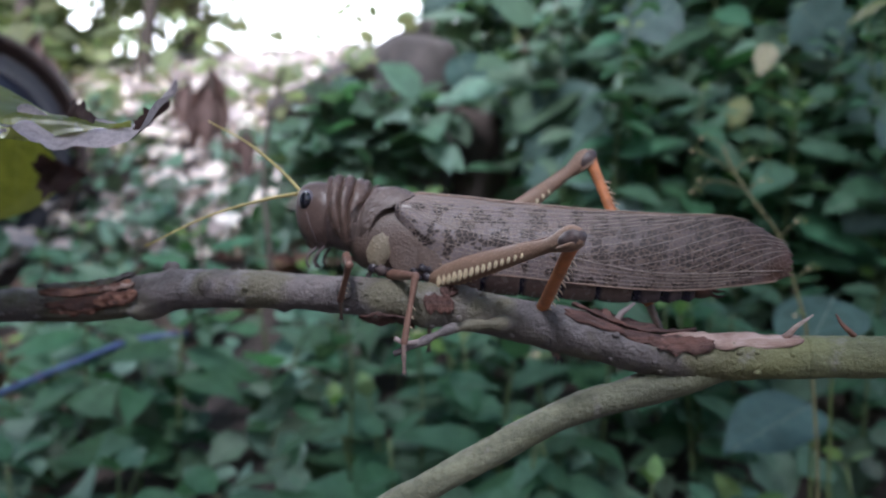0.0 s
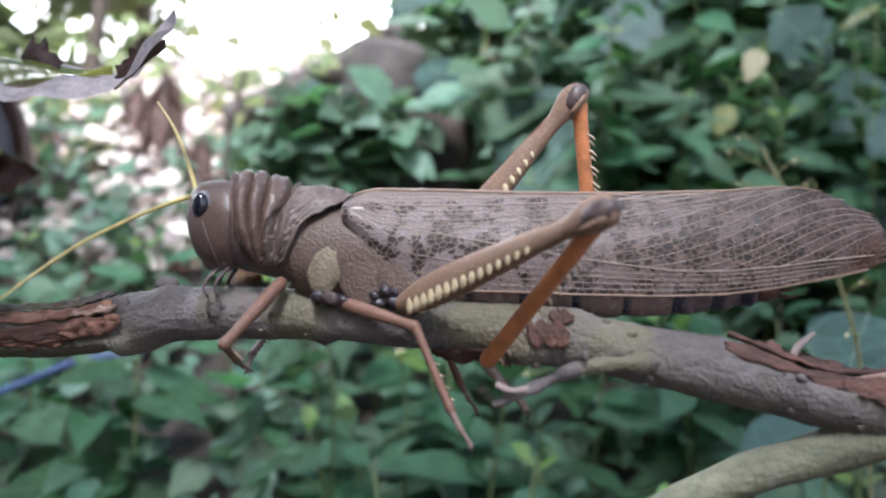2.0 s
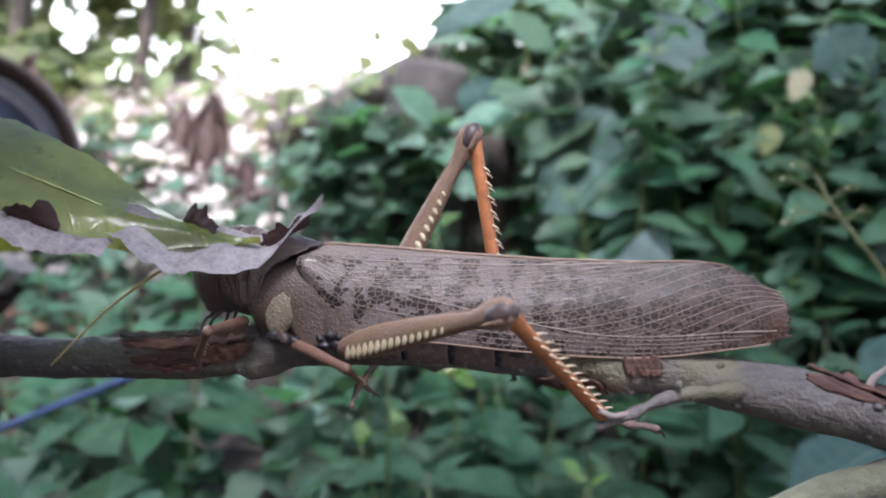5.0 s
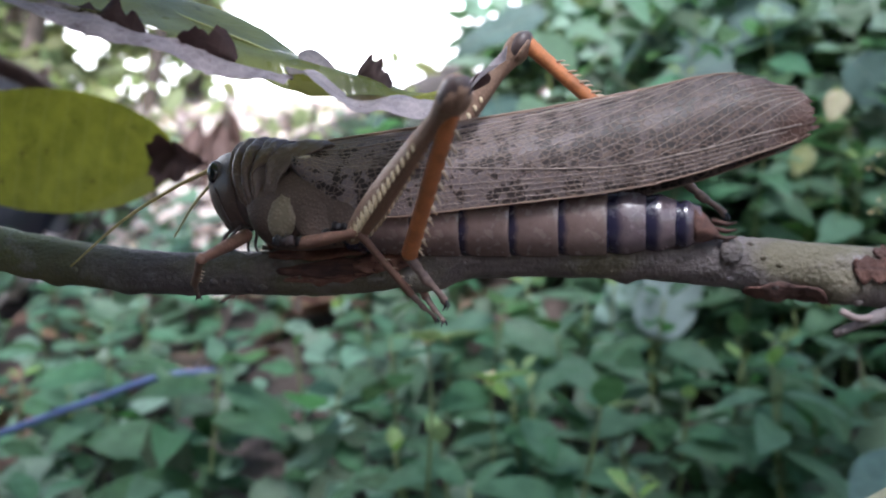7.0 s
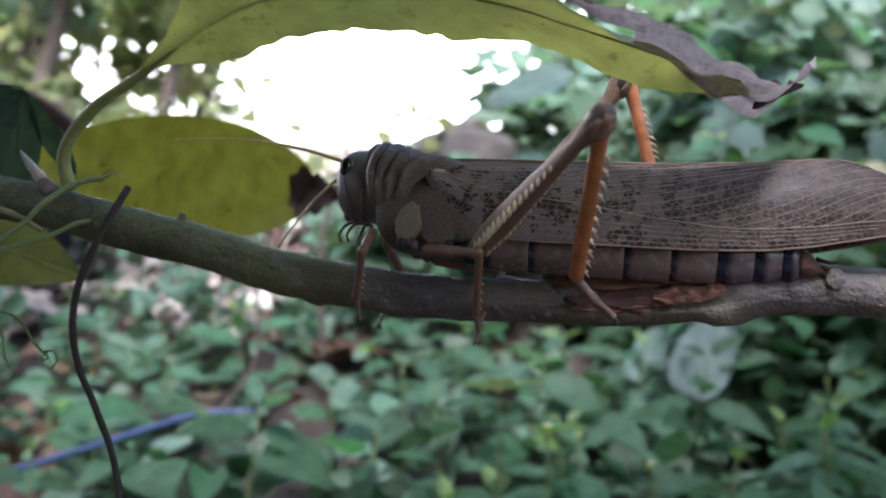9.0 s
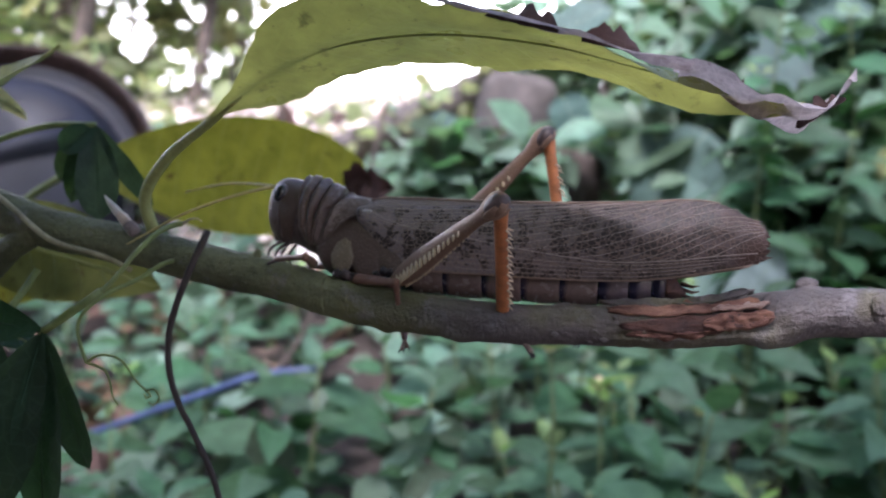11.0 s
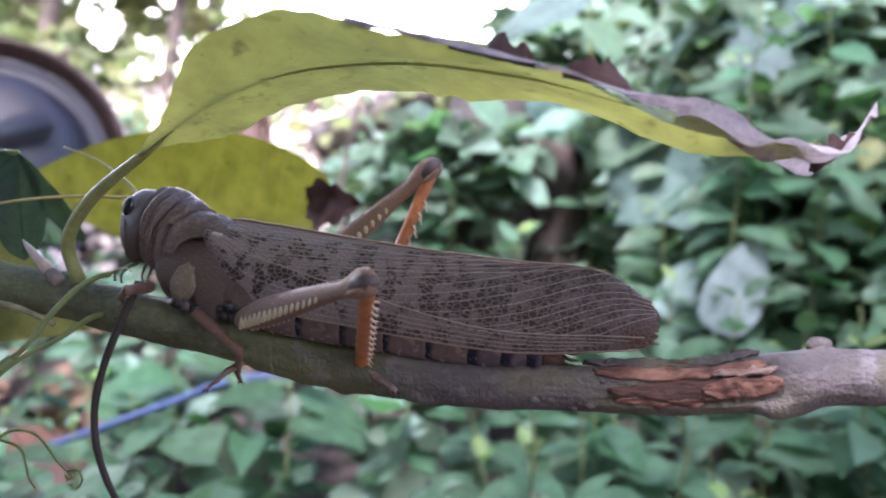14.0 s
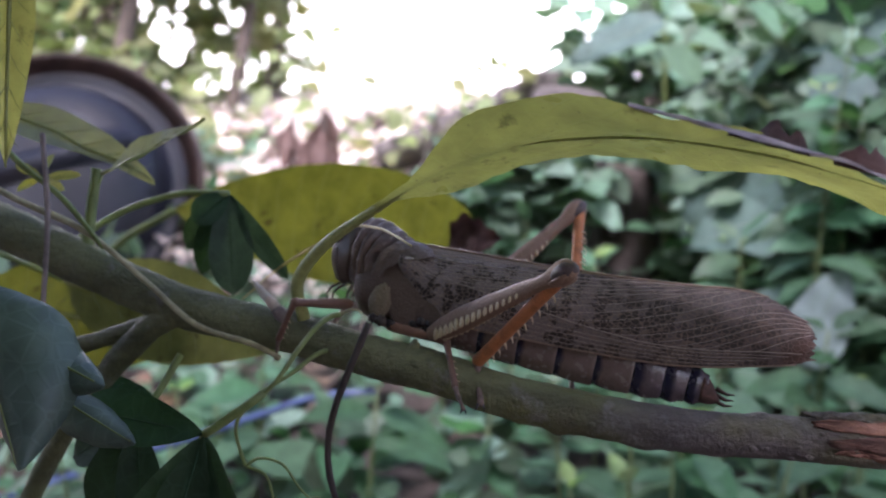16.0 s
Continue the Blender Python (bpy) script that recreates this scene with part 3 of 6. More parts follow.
for k, (x0, x1, r) in enumerate(((0.001, -0.0045, 0.0021), (-0.0015, -0.0068, 0.0017), (-0.004, -0.0098, 0.0013))):
    line = [V((x0 + (x1 - x0) * s, 0.0004 * math.sin(3 * s + k), -(x0 + (x1 - x0) * s) * 0.95 + 0.0006 * k * s)) for s in np.linspace(0, 1, 8)]
    part("bud_scale", tube(line, [r * w for w in (0.7, 0.95, 1.0, 0.95, 0.8, 0.6, 0.35, 0.08)], 10, rough=0.002, seed=k), M_TWIG if k == 0 else M_BUD if k == 1 else M_WHITE, bud, "" if k < 2 else "white bud tip")

# ---------------------------------------------------------------- grasshopper: x to the tail, y away, z up
hopper = thing("grasshopper", label="large mauve-brown grasshopper with orange hind shins, walking on the branch", category="grasshopper")


# the neck shield: s runs from its front rim to its hind edge, k from the back (0) down to the flank's edge (1)
FRONT_RIM = ((0, -22.4), (0.3, -21.2), (0.6, -20.0), (0.85, -18.3), (1, -16.0))
HIND_RIM = ((0, 4.4), (0.1, 2.8), (0.2, 0.0), (0.35, -4.0), (0.5, -5.9), (0.7, -7.1), (0.9, -8.6), (1, -11.0))
BACK = ((0, 7.3), (0.1, 7.7), (0.2, 7.7), (0.35, 7.3), (0.47, 6.4), (0.52, 5.9), (0.62, 6.8), (0.76, 7.2), (0.9, 6.4), (1, 5.3))
FLANK = ((0, -11.8), (0.3, -13.4), (0.6, -14.4), (1, -13.6))
HALF = ((0, 7.9), (0.15, 8.7), (0.4, 9.1), (0.7, 9.2), (1, 8.7))
GROOVES = (  # place on the back, on the flank and below it, depth, width
    (0.05, 0.055, 0.06, 0.55, 0.35), (0.165, 0.26, 0.30, 1.25, 0.6), (0.30, 0.46, 0.50, 1.2, 0.6), (0.485, 0.68, 0.72, 1.6, 0.75),
)


def along(rows, v):
    return float(np.interp(v, *zip(*rows)))


def saddle_point(s, deg):
    a = radians(deg)
    k = (1 - math.cos(a)) / 2 / 0.86
    x0, x1 = along(FRONT_RIM, k), along(HIND_RIM, k)
    x = x0 + (x1 - x0) * s
    top, low, half = along(BACK, s), along(FLANK, s), along(HALF, s)
    mid, tall = (top + low) / 2, (top - low) / 2
    out = 0.0
    for g0, g1, g2, depth, width in GROOVES:
        d = (s - float(np.interp(k, (0, 0.5, 0.85), (g0, g1, g2)))) * (x1 - x0)
        fade = 1 - 0.75 * max(0.0, min(1.0, (k - 0.45) / 0.4))
        out -= depth * fade * math.exp(-((d / width) ** 2))
        out += 0.45 * depth * fade * math.exp(-(((abs(d) - 1.5) / 0.9) ** 2))
    ridge = max(0.0, math.cos(a)) ** 8
    if s < 0.45:
        out += 0.5 * ridge
    p = V((x, half * math.sin(a), mid + tall * math.cos(a)))
    rear = max(0.0, (s - 0.45) / 0.55)
    grain = abs(noise.noise(p * 1.25)) * 0.55 + 0.4 * abs(noise.noise(p * 2.3 + V((3, 1, 7))))
    out += (0.35 - grain) * (0.35 + 0.75 * rear + 0.6 * max(0.0, k - 0.35)) + 0.3 * noise.noise(p * 0.4)
    out += 0.3 * math.exp(-(((1 - s) / 0.02) ** 2)) + 0.3 * math.exp(-((s / 0.015) ** 2))
    return (p + V((0, math.sin(a), math.cos(a))) * out) * MM


def saddle(s0, s1, n, sides=110):
    bm = bmesh.new()
    grid = [[bm.verts.new(saddle_point(s0 + (s1 - s0) * i / n, -136 + 272 * j / sides)) for j in range(sides + 1)] for i in range(n + 1)]
    for p, q in zip(grid, grid[1:]):
        for j in range(sides):
            bm.faces.new((p[j], q[j], q[j + 1], p[j + 1]))
    return bm


front = part("pronotum", saddle(0.0, 0.56, 84), M_CREST, hopper, "crested brown neck shield with deep folds")
plate = part("shield", saddle(0.555, 1.0, 66), M_SHIELD, front, "grainy grey-brown back plate")
for ob in (front, plate):
    shell = ob.modifiers.new("thick", "SOLIDIFY")
    shell.thickness, shell.offset = 0.0005, -1
part("neck", body_loft([(-21.5, -3.4, 8.6, 6.6), (-16, -4.0, 9.2, 7.4), (-9, -5.2, 9.0, 7.6), (-4, -6.5, 8.4, 7.4)], 24), M_KNEE, front, "dark neck skin under the shield")
head = part("head", body_loft([(-32.0, -0.2, 0.9, 0.8), (-31.7, -0.4, 3.0, 2.4), (-30.9, -0.9, 5.4, 4.1), (-29.6, -1.8, 7.5, 5.3), (-28, -2.5, 8.9, 6.1), (-25, -3.3, 10.1, 6.9), (-22.4, -3.1, 9.7, 7.3), (-20.5, -3.2, 9.2, 7.2)], 40), M_HEAD, hopper, "smooth rounded mauve-brown head")
for s in (-1, 1):
    part("eye_rim", egg((-0.0275, s * 0.0055, 0.0006), (0.0023, 0.0012, 0.0032), 18), M_EYERIM, head, "pale ring round the eye")
    part("eye", egg((-0.0276, s * 0.0060, 0.0006), (0.0018, 0.0013, 0.0026), 20), M_EYE, head, "glossy black oval eye")
    for k, (x, z) in enumerate(((-0.0235, -0.0128), (-0.0212, -0.0125))):
        part("palp", tube(curve([(x, s * 0.003, z), (x - 0.0016, s * 0.0044, z - 0.0022), (x - 0.0022, s * 0.005, z - 0.0046), (x - 0.001, s * 0.0052, z - 0.0062)], 0.0008), [0.00052, 0.00048, 0.00046, 0.00044, 0.0004, 0.00034, 0.0003, 0.0003, 0.0003][:len(curve([(x, s * 0.003, z), (x - 0.0016, s * 0.0044, z - 0.0022), (x - 0.0022, s * 0.005, z - 0.0046), (x - 0.001, s * 0.0052, z - 0.0062)], 0.0008))], 7), M_KNEE, head, "jointed mouth feeler")
    part("cheek_seam", tube(curve([(-0.0268, s * 0.0064, -0.0028), (-0.0255, s * 0.0068, -0.006), (-0.0238, s * 0.0064, -0.0095), (-0.0228, s * 0.0052, -0.012)], 0.001), 0.00022, 6), M_KNEE, head, "dark seam on the cheek")
    part("mandible", egg((-0.0232, s * 0.0024, -0.0106), (0.0024, 0.0018, 0.0026), 14, 0.2), M_KNEE, head, "dark jaw")
part("upper_lip", egg((-0.0258, 0, -0.0112), (0.0022, 0.0034, 0.0022), 14), M_HEAD, head)


def feeler():
    line = curve([(0, 0, 0), (0.012, 0, 0.0012), (0.028, 0, 0.001), (0.046, 0, -0.002)], 0.002)
    return tube(line, [0.00055 - 0.00033 * i / len(line) for i in range(len(line))], 7)


feeler_near = part("antenna", feeler(), M_ANT, head, "thin straw-yellow feeler")
feeler_far = part("antenna", feeler_near.data, None, head, "thin straw-yellow feeler")

thorax = part("thorax", body_loft([(-13, -8, 6.0, 6.2), (-10, -8.2, 9.0, 7.9), (-3, -8.2, 10.8, 8.5), (6, -8.6, 10.9, 8.3), (13, -10, 9.8, 7.8), (20, -12, 8.4, 7.0)], 30), M_BODY, hopper)


def flank_plate(x, z, rx, ry, rz, side, lean, y=7.6):
    bm = egg((0, 0, 0), (rx, ry, rz), 28, 0.12)
    for v in bm.verts:
        v.co += 0.00016 * v.normal * noise.noise(v.co * 1500) + 0.00012 * v.normal * noise.noise(v.co * 3100)
    bmesh.ops.transform(bm, matrix=Matrix.Translation((x, side * y * MM, z)) @ Matrix.Rotation(radians(lean), 4, "Y"), verts=bm.verts)
    return bm


for s in (-1, 1):
    part("side_plate", flank_plate(-0.0036, -0.0114, 0.0037, 0.0018, 0.0058, s, 10, 7.3), M_PLATE, thorax, "cream-coloured grainy side plate")
    part("flank_plate", flank_plate(0.0036, -0.0118, 0.0048, 0.0009, 0.0078, s, -14, 7.5), M_BODY, thorax, "mauve-brown flank plate")
    part("flank_plate", flank_plate(0.0104, -0.0126, 0.0046, 0.0009, 0.0066, s, -18, 7.4), M_BODY, thorax, "mauve-brown flank plate")
    for x, z, r in ((-0.0050, -0.0172, 0.0018), (-0.0022, -0.0176, 0.0022), (0.0004, -0.0180, 0.0019), (0.0070, -0.0170, 0.0014), (0.0094, -0.0160, 0.0017), (0.0112, -0.0162, 0.0014), (0.0080, -0.0186, 0.0017), (0.0112, -0.0184, 0.0019), (0.0126, -0.0172, 0.0013)):
        part("leg_socket", egg((x, s * 0.0078, z), (r * 0.85, r * 0.8, r * 0.75), 12, 0.7), M_DARK if r < 0.002 else M_KNEE, thorax, "dark glossy leg joint")

# abdomen: seven overlapping rings and a pointed tip, turning at its front
BELLY = V((0.012, 0, -0.0137))
abdomen = part("abdomen", body_loft([(-2, 0, 7.2, 6.2), (3, 0, 7.4, 6.2), (4, 0, 7.2, 6.0)], 24), M_BELLY, hopper, "glossy mauve-brown ringed abdomen")
abdomen.location = BELLY
x = 3.0
for k in range(8):
    long = (10.6, 11.2, 11.0, 10.6, 10.2, 8.0, 6.2, 5.0)[k]
    r = (7.6, 7.7, 7.7, 7.6, 7.3, 6.9, 6.1, 5.0)[k]
    fall = (0, 0.05, 0.05, 0.1, 0.25, 0.6, 0.9, 1.0)[k]
    z = (-0.3, -0.3, -0.2, -0.1, 0.0, 0.1, 0.1, -0.1)[k]
    slim = (0.86, 0.82, 0.76, 0.70, 0.66, 0.64, 0.66, 0.7)[k]
    outline = ((-1.6, -0.75), (-0.4, -0.28), (0.9, -0.12), (long * 0.5, 0.12), (long - 0.9, 0.08 - fall), (long - 0.1, -0.05 - fall), (long + 0.25, -0.2 - fall))
    ring = part("ring", body_loft([(q, 0, r + d, (r + d) * slim) for q, d in outline], 34, None, 0.45), M_BELLYDARK if k > 4 else M_BELLY, abdomen, "glossy blue-black rear ring" if k > 4 else "glossy mauve ring with a blue-black front band")
    ring.location = V((x, 0, z)) * MM
    x += long
part("tail", body_loft([(x - 1.2, -0.2, 3.9, 3.6), (x + 0.8, -0.8, 3.2, 2.8), (x + 2.4, -1.6, 2.0, 1.8), (x + 4.0, -2.2, 0.6, 0.6)], 16), M_RAWDARK, abdomen, "red-brown pointed tail tip")
for z in (0.6, -0.9, -2.4):
    part("tail_hook", tube([V((x + 2.5, 0, z)) * MM, V((x + 5.5, -0.4, z - 0.7)) * MM, V((x + 7.5, -0.4, z - 0.3)) * MM], [0.0007, 0.00045, 0.0001], 7), M_RAWDARK, abdomen, "small tail hook")

# wings folded like a roof
TOP = ((0, 4.2), (5, 5.9), (20, 5.7), (40, 5.1), (60, 5.0), (80, 5.5), (90, 6.3), (96, 6.2), (101, 5.2), (105, 3.6), (108.5, 1.6), (110.8, 0.4), (112.5, -1.4))
LOW = ((0, -1.6), (3, -4.6), (6, -9.0), (10, -12.8), (16, -15.0), (26, -15.8), (38, -16.0), (50, -16.4), (66, -16.6), (78, -16.2), (88, -15.0), (97, -13.2), (105, -11.6), (109.5, -10.4), (112.5, -9.2))


def wing_point(x, u, side, lift=0.0):
    t = float(np.interp(x, *zip(*TOP)))
    b = float(np.interp(x, *zip(*LOW)))
    flare = 1 - 0.62 * max(0, (x - 40) / 72) ** 1.3
    y = 0.6 + 8.4 * math.sin(min(1, u * 1.5 + 0.06) * math.pi / 2) * flare - 4.5 * max(0, u - 0.7) * flare
    y += 0.25 * noise.noise(V((x * 0.09, u * 4, 2)))
    z = t + (b - t) * u
    return V((x, side * (y + lift), z)) * MM


STOUT = ((2, 0.36), (20, 0.46), (37, 0.57), (55, 0.69), (70, 0.77), (95, 0.80), (109, 0.78))  # the main vein, from the back edge (0) to the lower (1)


def wing(side):
    bm, rows = bmesh.new(), []
    n, k = 84, 36
    for i in range(n + 1):
        x = 112.5 * (i / n) ** 0.94
        row = []
        for j in range(k + 1):
            u = j / k
            p = wing_point(x, u, side)
            if x > 84:
                worn = (x - 84) / 28
                p.x -= MM * worn * (0.9 + 2.4 * noise.noise(V((u * 13.0, x * 0.55, side * 2)))) * (abs(2 * u - 1) ** 6 if i < n else 1)
                p.z -= MM * worn * 0.7 * abs(noise.noise(V((x * 0.9, 4.4, side)))) * max(0, 1 - 4 * u)
            row.append(bm.verts.new(p))
        rows.append(row)
    for a, b in zip(rows, rows[1:]):
        for j in range(k):
            bm.faces.new((a[j], b[j], b[j + 1], a[j + 1]))
    return bm


for s in (-1, 1):
    w = part("wing", wing(s), M_WING, hopper, "folded leathery wing, pale netted veins and dark spots")
    solid = w.modifiers.new("thick", "SOLIDIFY")
    solid.thickness = 0.00025
    part("ridge", tube([wing_point(x, 0.0, s, 0.0) for x in np.linspace(1, 100, 40)], [float(np.interp(x, (1, 50, 85, 100), (0.0005, 0.0004, 0.00032, 0.00012))) for x in np.linspace(1, 100, 40)], 8), M_RIDGE, w, "pinkish wing edge")
    part("ridge", tube([wing_point(x, 1.0, s, 0.05) for x in np.linspace(4, 108, 40)], 0.00022, 7), M_RIDGE, w, "pinkish wing edge")
    part("white_spot", egg(wing_point(3.0, 0.42, s, -0.1), (0.0017, 0.0004, 0.0005), 12, 0.4), M_WHITE, w, "white spot at the wing base")
    # long veins: a stout main one, some below it along the lower edge, the others leaving it and curving up to the back edge
    runs = [(2, 0, 109, 0, 0.12, 0)] + [(12 + 6 * i, 0.66 + 0.09 * i, 106 - 4 * i, 0.85 + 0.035 * i, 0.06, 0.6) for i in range(4)]
    runs += [(2, 0.20, 78, 0.01, 0.16, 1.2), (2, 0.12, 60, 0.01, 0.09, 1.0), (2, 0.06, 45, 0.005, 0.08, 1.0)]
    runs += [(2, 0.26 + 0.05 * i, 66 + 7 * i, 0.01, 0.08, 1.5) for i in range(5)]
    for i in range(14):
        x0 = 6 + 7.0 * i
        runs.append((x0, along(STOUT, x0), min(111.0, x0 + 58 - 1.2 * i), 0.01 if x0 + 58 - 1.2 * i < 111 else 0.06 * (i - 8), 0.062, 1.5))
    for x0, u0, x1, u1, r, bend in runs:
        pts = []
        for q in np.linspace(0, 1, 30):
            x = x0 + (x1 - x0) * q
            u = (u0 + (u1 - u0) * q ** bend if bend else along(STOUT, x)) + 0.006 * noise.noise(V((x * 0.25, u0 * 30 + x0, 0)))
            pts.append(wing_point(x, min(0.99, max(0.005, u)), s, 0.13))
        part("vein", tube(pts, r * MM, 5), M_VEIN, w)


# ---- legs: each piece lies along +x from its joint
def shank(rows, sides=14):
    bm, loops = bmesh.new(), []
    for x, hz, hy, z in curve(rows, 1.0):
        loops.append([V((x, hy * math.sin(2 * math.pi * k / sides), z + hz * math.cos(2 * math.pi * k / sides))) * MM for k in range(sides)])
    rings(bm, loops)
    return bm


FEMUR, TIBIA, TARSUS = 55.0, 49.0, 13.0
spine_mesh = mesh_of("spine", tube([(0, 0, 0), (0.0007, 0, 0.0011), (0.0016, 0, 0.002), (0.0023, 0, 0.0024)], [0.00042, 0.00036, 0.00022, 0.00003], 6), M_SPINE)
mark_mesh = mesh_of("pale_mark", egg((0, 0, 0), (0.00068, 0.00035, 0.0013), 8, 0.35), M_MARK)


def hind_leg(side):
    thigh = part("hind_thigh", shank([(-1.5, 1.2, 1, 0), (0, 2.0, 1.6, 0), (5, 3.0, 2.1, 0), (13, 3.5, 2.3, 0), (24, 3.1, 2.0, 0.1), (36, 2.3, 1.6, 0.1), (43, 1.8, 1.4, 0), (46.5, 2.4, 1.8, 0.1), (49.5, 3.1, 2.2, 0.2), (52, 2.9, 2.1, 0.1), (53.8, 1.6, 1.3, 0)], 18), M_FEMUR, hopper, "long tan hind thigh with cream marks")
    part("knee", shank([(47.6, 0.8, 1.6, -0.5), (48.6, 1.9, 2.4, -0.4), (50.6, 2.5, 2.75, -0.2), (52.6, 2.2, 2.4, 0), (54.2, 0.9, 1.2, 0)], 18), M_KNEE, thigh, "dark knee joint")
    for i in range(15):
        x = 4.5 + 2.25 * i
        hz, hy = np.interp(x, (0, 13, 24, 44), (2, 3.5, 3.1, 1.8)), np.interp(x, (0, 13, 24, 44), (1.6, 2.3, 2.0, 1.4))
        for face in (-1, 1):
            mk = part("pale_mark", mark_mesh, None, thigh)
            k = 1.75 - 0.075 * i
            mk.matrix_basis = pose(x * MM, face * hy * 0.86 * MM, -0.42 * hz * MM, 0, 24, 0) @ Matrix.Diagonal((k, k, k, 1))
    part("knee_lobe", shank([(47.2, 0.4, 2.3, -1.9), (48.6, 0.9, 2.6, -1.9), (50.8, 0.9, 2.7, -1.8), (52.6, 0.4, 2.4, -1.6)], 12), M_FEMUR, thigh, "tan lower knee lobe")
    part("thigh_ridge", tube([V((x, 0, np.interp(x, (0, 13, 24, 44), (1.9, 3.45, 3.1, 1.8)))) * MM for x in np.linspace(3, 45, 14)], 0.0003, 6), M_SHIN, thigh, "raised edge of the thigh")
    shin = part("hind_shin", shank([(-1.4, 1.2, 1.1, 0), (0, 2.0, 1.7, 0), (3, 1.9, 1.6, 0), (9, 1.65, 1.4, 0), (30, 1.7, 1.45, 0), (44, 1.8, 1.55, 0), (48, 1.8, 1.6, 0), (49.6, 1.0, 0.9, 0)], 14), M_TIBIA, hopper, "orange hind shin with a row of spines")
    for i in range(11):
        for face in (-1, 1):
            sp = part("spine", spine_mesh, None, shin)
            sp.matrix_basis = pose((9 + 3.6 * i + (1.2 if face > 0 else 0)) * MM, face * 0.55 * MM, 1.0 * MM, -face * 24, 0, 0) @ Matrix.Diagonal((0.8, 0.75, 0.85, 1))
    thigh.scale = (FEMUR / 52.0, 1, 1)
    return thigh, shin, foot(hopper, 1.0)


def foot(parent, k):
    f = part("foot", shank([(-0.8, 0.7, 0.7, 0), (0, 1.15, 1.1, 0), (3, 1.15, 1.1, -0.1), (4.2, 0.85, 0.85, -0.1), (5, 1.15, 1.1, -0.2), (7, 1.1, 1.0, -0.2), (8, 0.7, 0.7, 0), (10.5, 0.75, 0.8, 0.2), (12.4, 0.95, 1.05, 0), (13, 0.5, 0.6, -0.2)], 10), M_FOOT, parent, "grey-brown jointed foot")
    for s in (-1, 1):
        part("claw", tube([V((12.3, s * 0.6, 0)) * MM, V((13.6, s * 1.1, -0.3)) * MM, V((14.0, s * 1.3, -1.5)) * MM], [0.00042, 0.00032, 0.00006], 6), M_DARK, f, "dark hooked claw")
    f.scale = (k, k, k)
    return f


def small_leg(name, fem, tib, k):
    up = part(name + "_thigh", shank([(-1, 0.9, 0.9, 0), (0, 1.5, 1.3, 0), (fem * 0.4, 1.5, 1.25, 0), (fem * 0.85, 1.1, 1.0, 0), (fem, 1.35, 1.2, 0), (fem + 0.9, 0.7, 0.7, 0)], 12), M_SHIN, hopper, "reddish-brown small leg")
    low = part(name + "_shin", shank([(-0.8, 0.6, 0.6, 0), (0, 1.05, 1.0, 0), (tib * 0.4, 0.8, 0.8, 0), (tib, 0.95, 0.9, 0), (tib + 0.5, 0.5, 0.5, 0)], 10), M_SHIN, hopper, "reddish-brown small shin")
    for i in range(4):
        sp = part("spine", spine_mesh, None, low)
        sp.matrix_basis = pose((tib * (0.45 + 0.14 * i)) * MM, 0, 0.6 * MM) @ Matrix.Diagonal((0.4, 0.4, 0.4, 1))
    return up, low, foot(hopper, k)


LEG_HIND = {s: hind_leg(s) for s in (-1, 1)}
LEG_MID = {s: small_leg("middle", 18, 18, 0.62) for s in (-1, 1)}
LEG_FRONT = {s: small_leg("front", 20, 15, 0.55) for s in (-1, 1)}

# ---------------------------------------------------------------- near leaves
def ribbon(line, near, far, seed=0.0, wave=0.0016, across=8, tear=0.0, s0=0.0, s1=1.0, bend=0.0, rise=((0, 0), (1, 0))):
    """A blade along a line of (x, y, z): near and far give its half widths towards the front and the back."""
    bm, rows = bmesh.new(), []
    pts = curve(line, 0.0014)
    n = len(pts) - 1
    for i, p in enumerate(pts):
        s = s0 + (s1 - s0) * i / n
        row = []
        for k in range(across + 1):
            u = 2 * k / across - 1
            half = float(np.interp(s, *zip(*(near if u < 0 else far))))
            if tear and abs(u) == 1:
                half *= 1 + tear * noise.noise(V((s * 40, u, seed)))
            q = V(p[:3]) + V((0, half * u, 0))
            q.z += wave * noise.noise(V((s * 5 + seed, u * 1.2, seed))) * (0.4 + abs(u)) * 2
            q.z -= abs(u) * half * 0.12 + bend * u * u
            if u < 0:
                q.z += float(np.interp(s, *zip(*rise))) * u * u
            row.append(bm.verts.new(q))
        rows.append(row)
    for a, b in zip(rows, rows[1:]):
        for k in range(across):
            bm.faces.new((a[k], b[k], b[k + 1], a[k + 1]))
    return bm


def rel(points, at):
    return [tuple(np.array(p[:3]) - np.array(at)) for p in points]


PIVOT = (-0.174, 0.0235, 0.0215)
long_leaf = thing("long_leaf", PIVOT, label="long yellow-green leaf with a curled dry brown tip", category="leaf")
stalk = rel([(-0.1725, 0.0235, 0.0180), (-0.1738, 0.020, 0.0285), (-0.1645, 0.0145, 0.0390), (-0.1500, 0.010, 0.0482), (-0.1390, 0.0045, 0.0540)], PIVOT)
part("leaf_stalk", tube(curve(stalk, 0.002), list(np.interp(np.linspace(0, 1, len(curve(stalk, 0.002))), (0, 0.5, 0.8, 1), (0.0019, 0.0016, 0.0012, 0.0005))), 10), M_RIB, long_leaf, "thick green leaf stalk")
mid = rel([(-0.1515, 0.0105, 0.0475), (-0.139, 0.0045, 0.0543), (-0.115, -0.008, 0.0615), (-0.085, -0.015, 0.0628), (-0.055, -0.019, 0.0578), (-0.03, -0.02, 0.0502), (-0.019, -0.0195, 0.0470)], PIVOT)
NEAR = ((0, 0.0005), (0.08, 0.005), (0.25, 0.018), (0.48, 0.026), (0.56, 0.022), (0.75, 0.015), (1, 0.007))
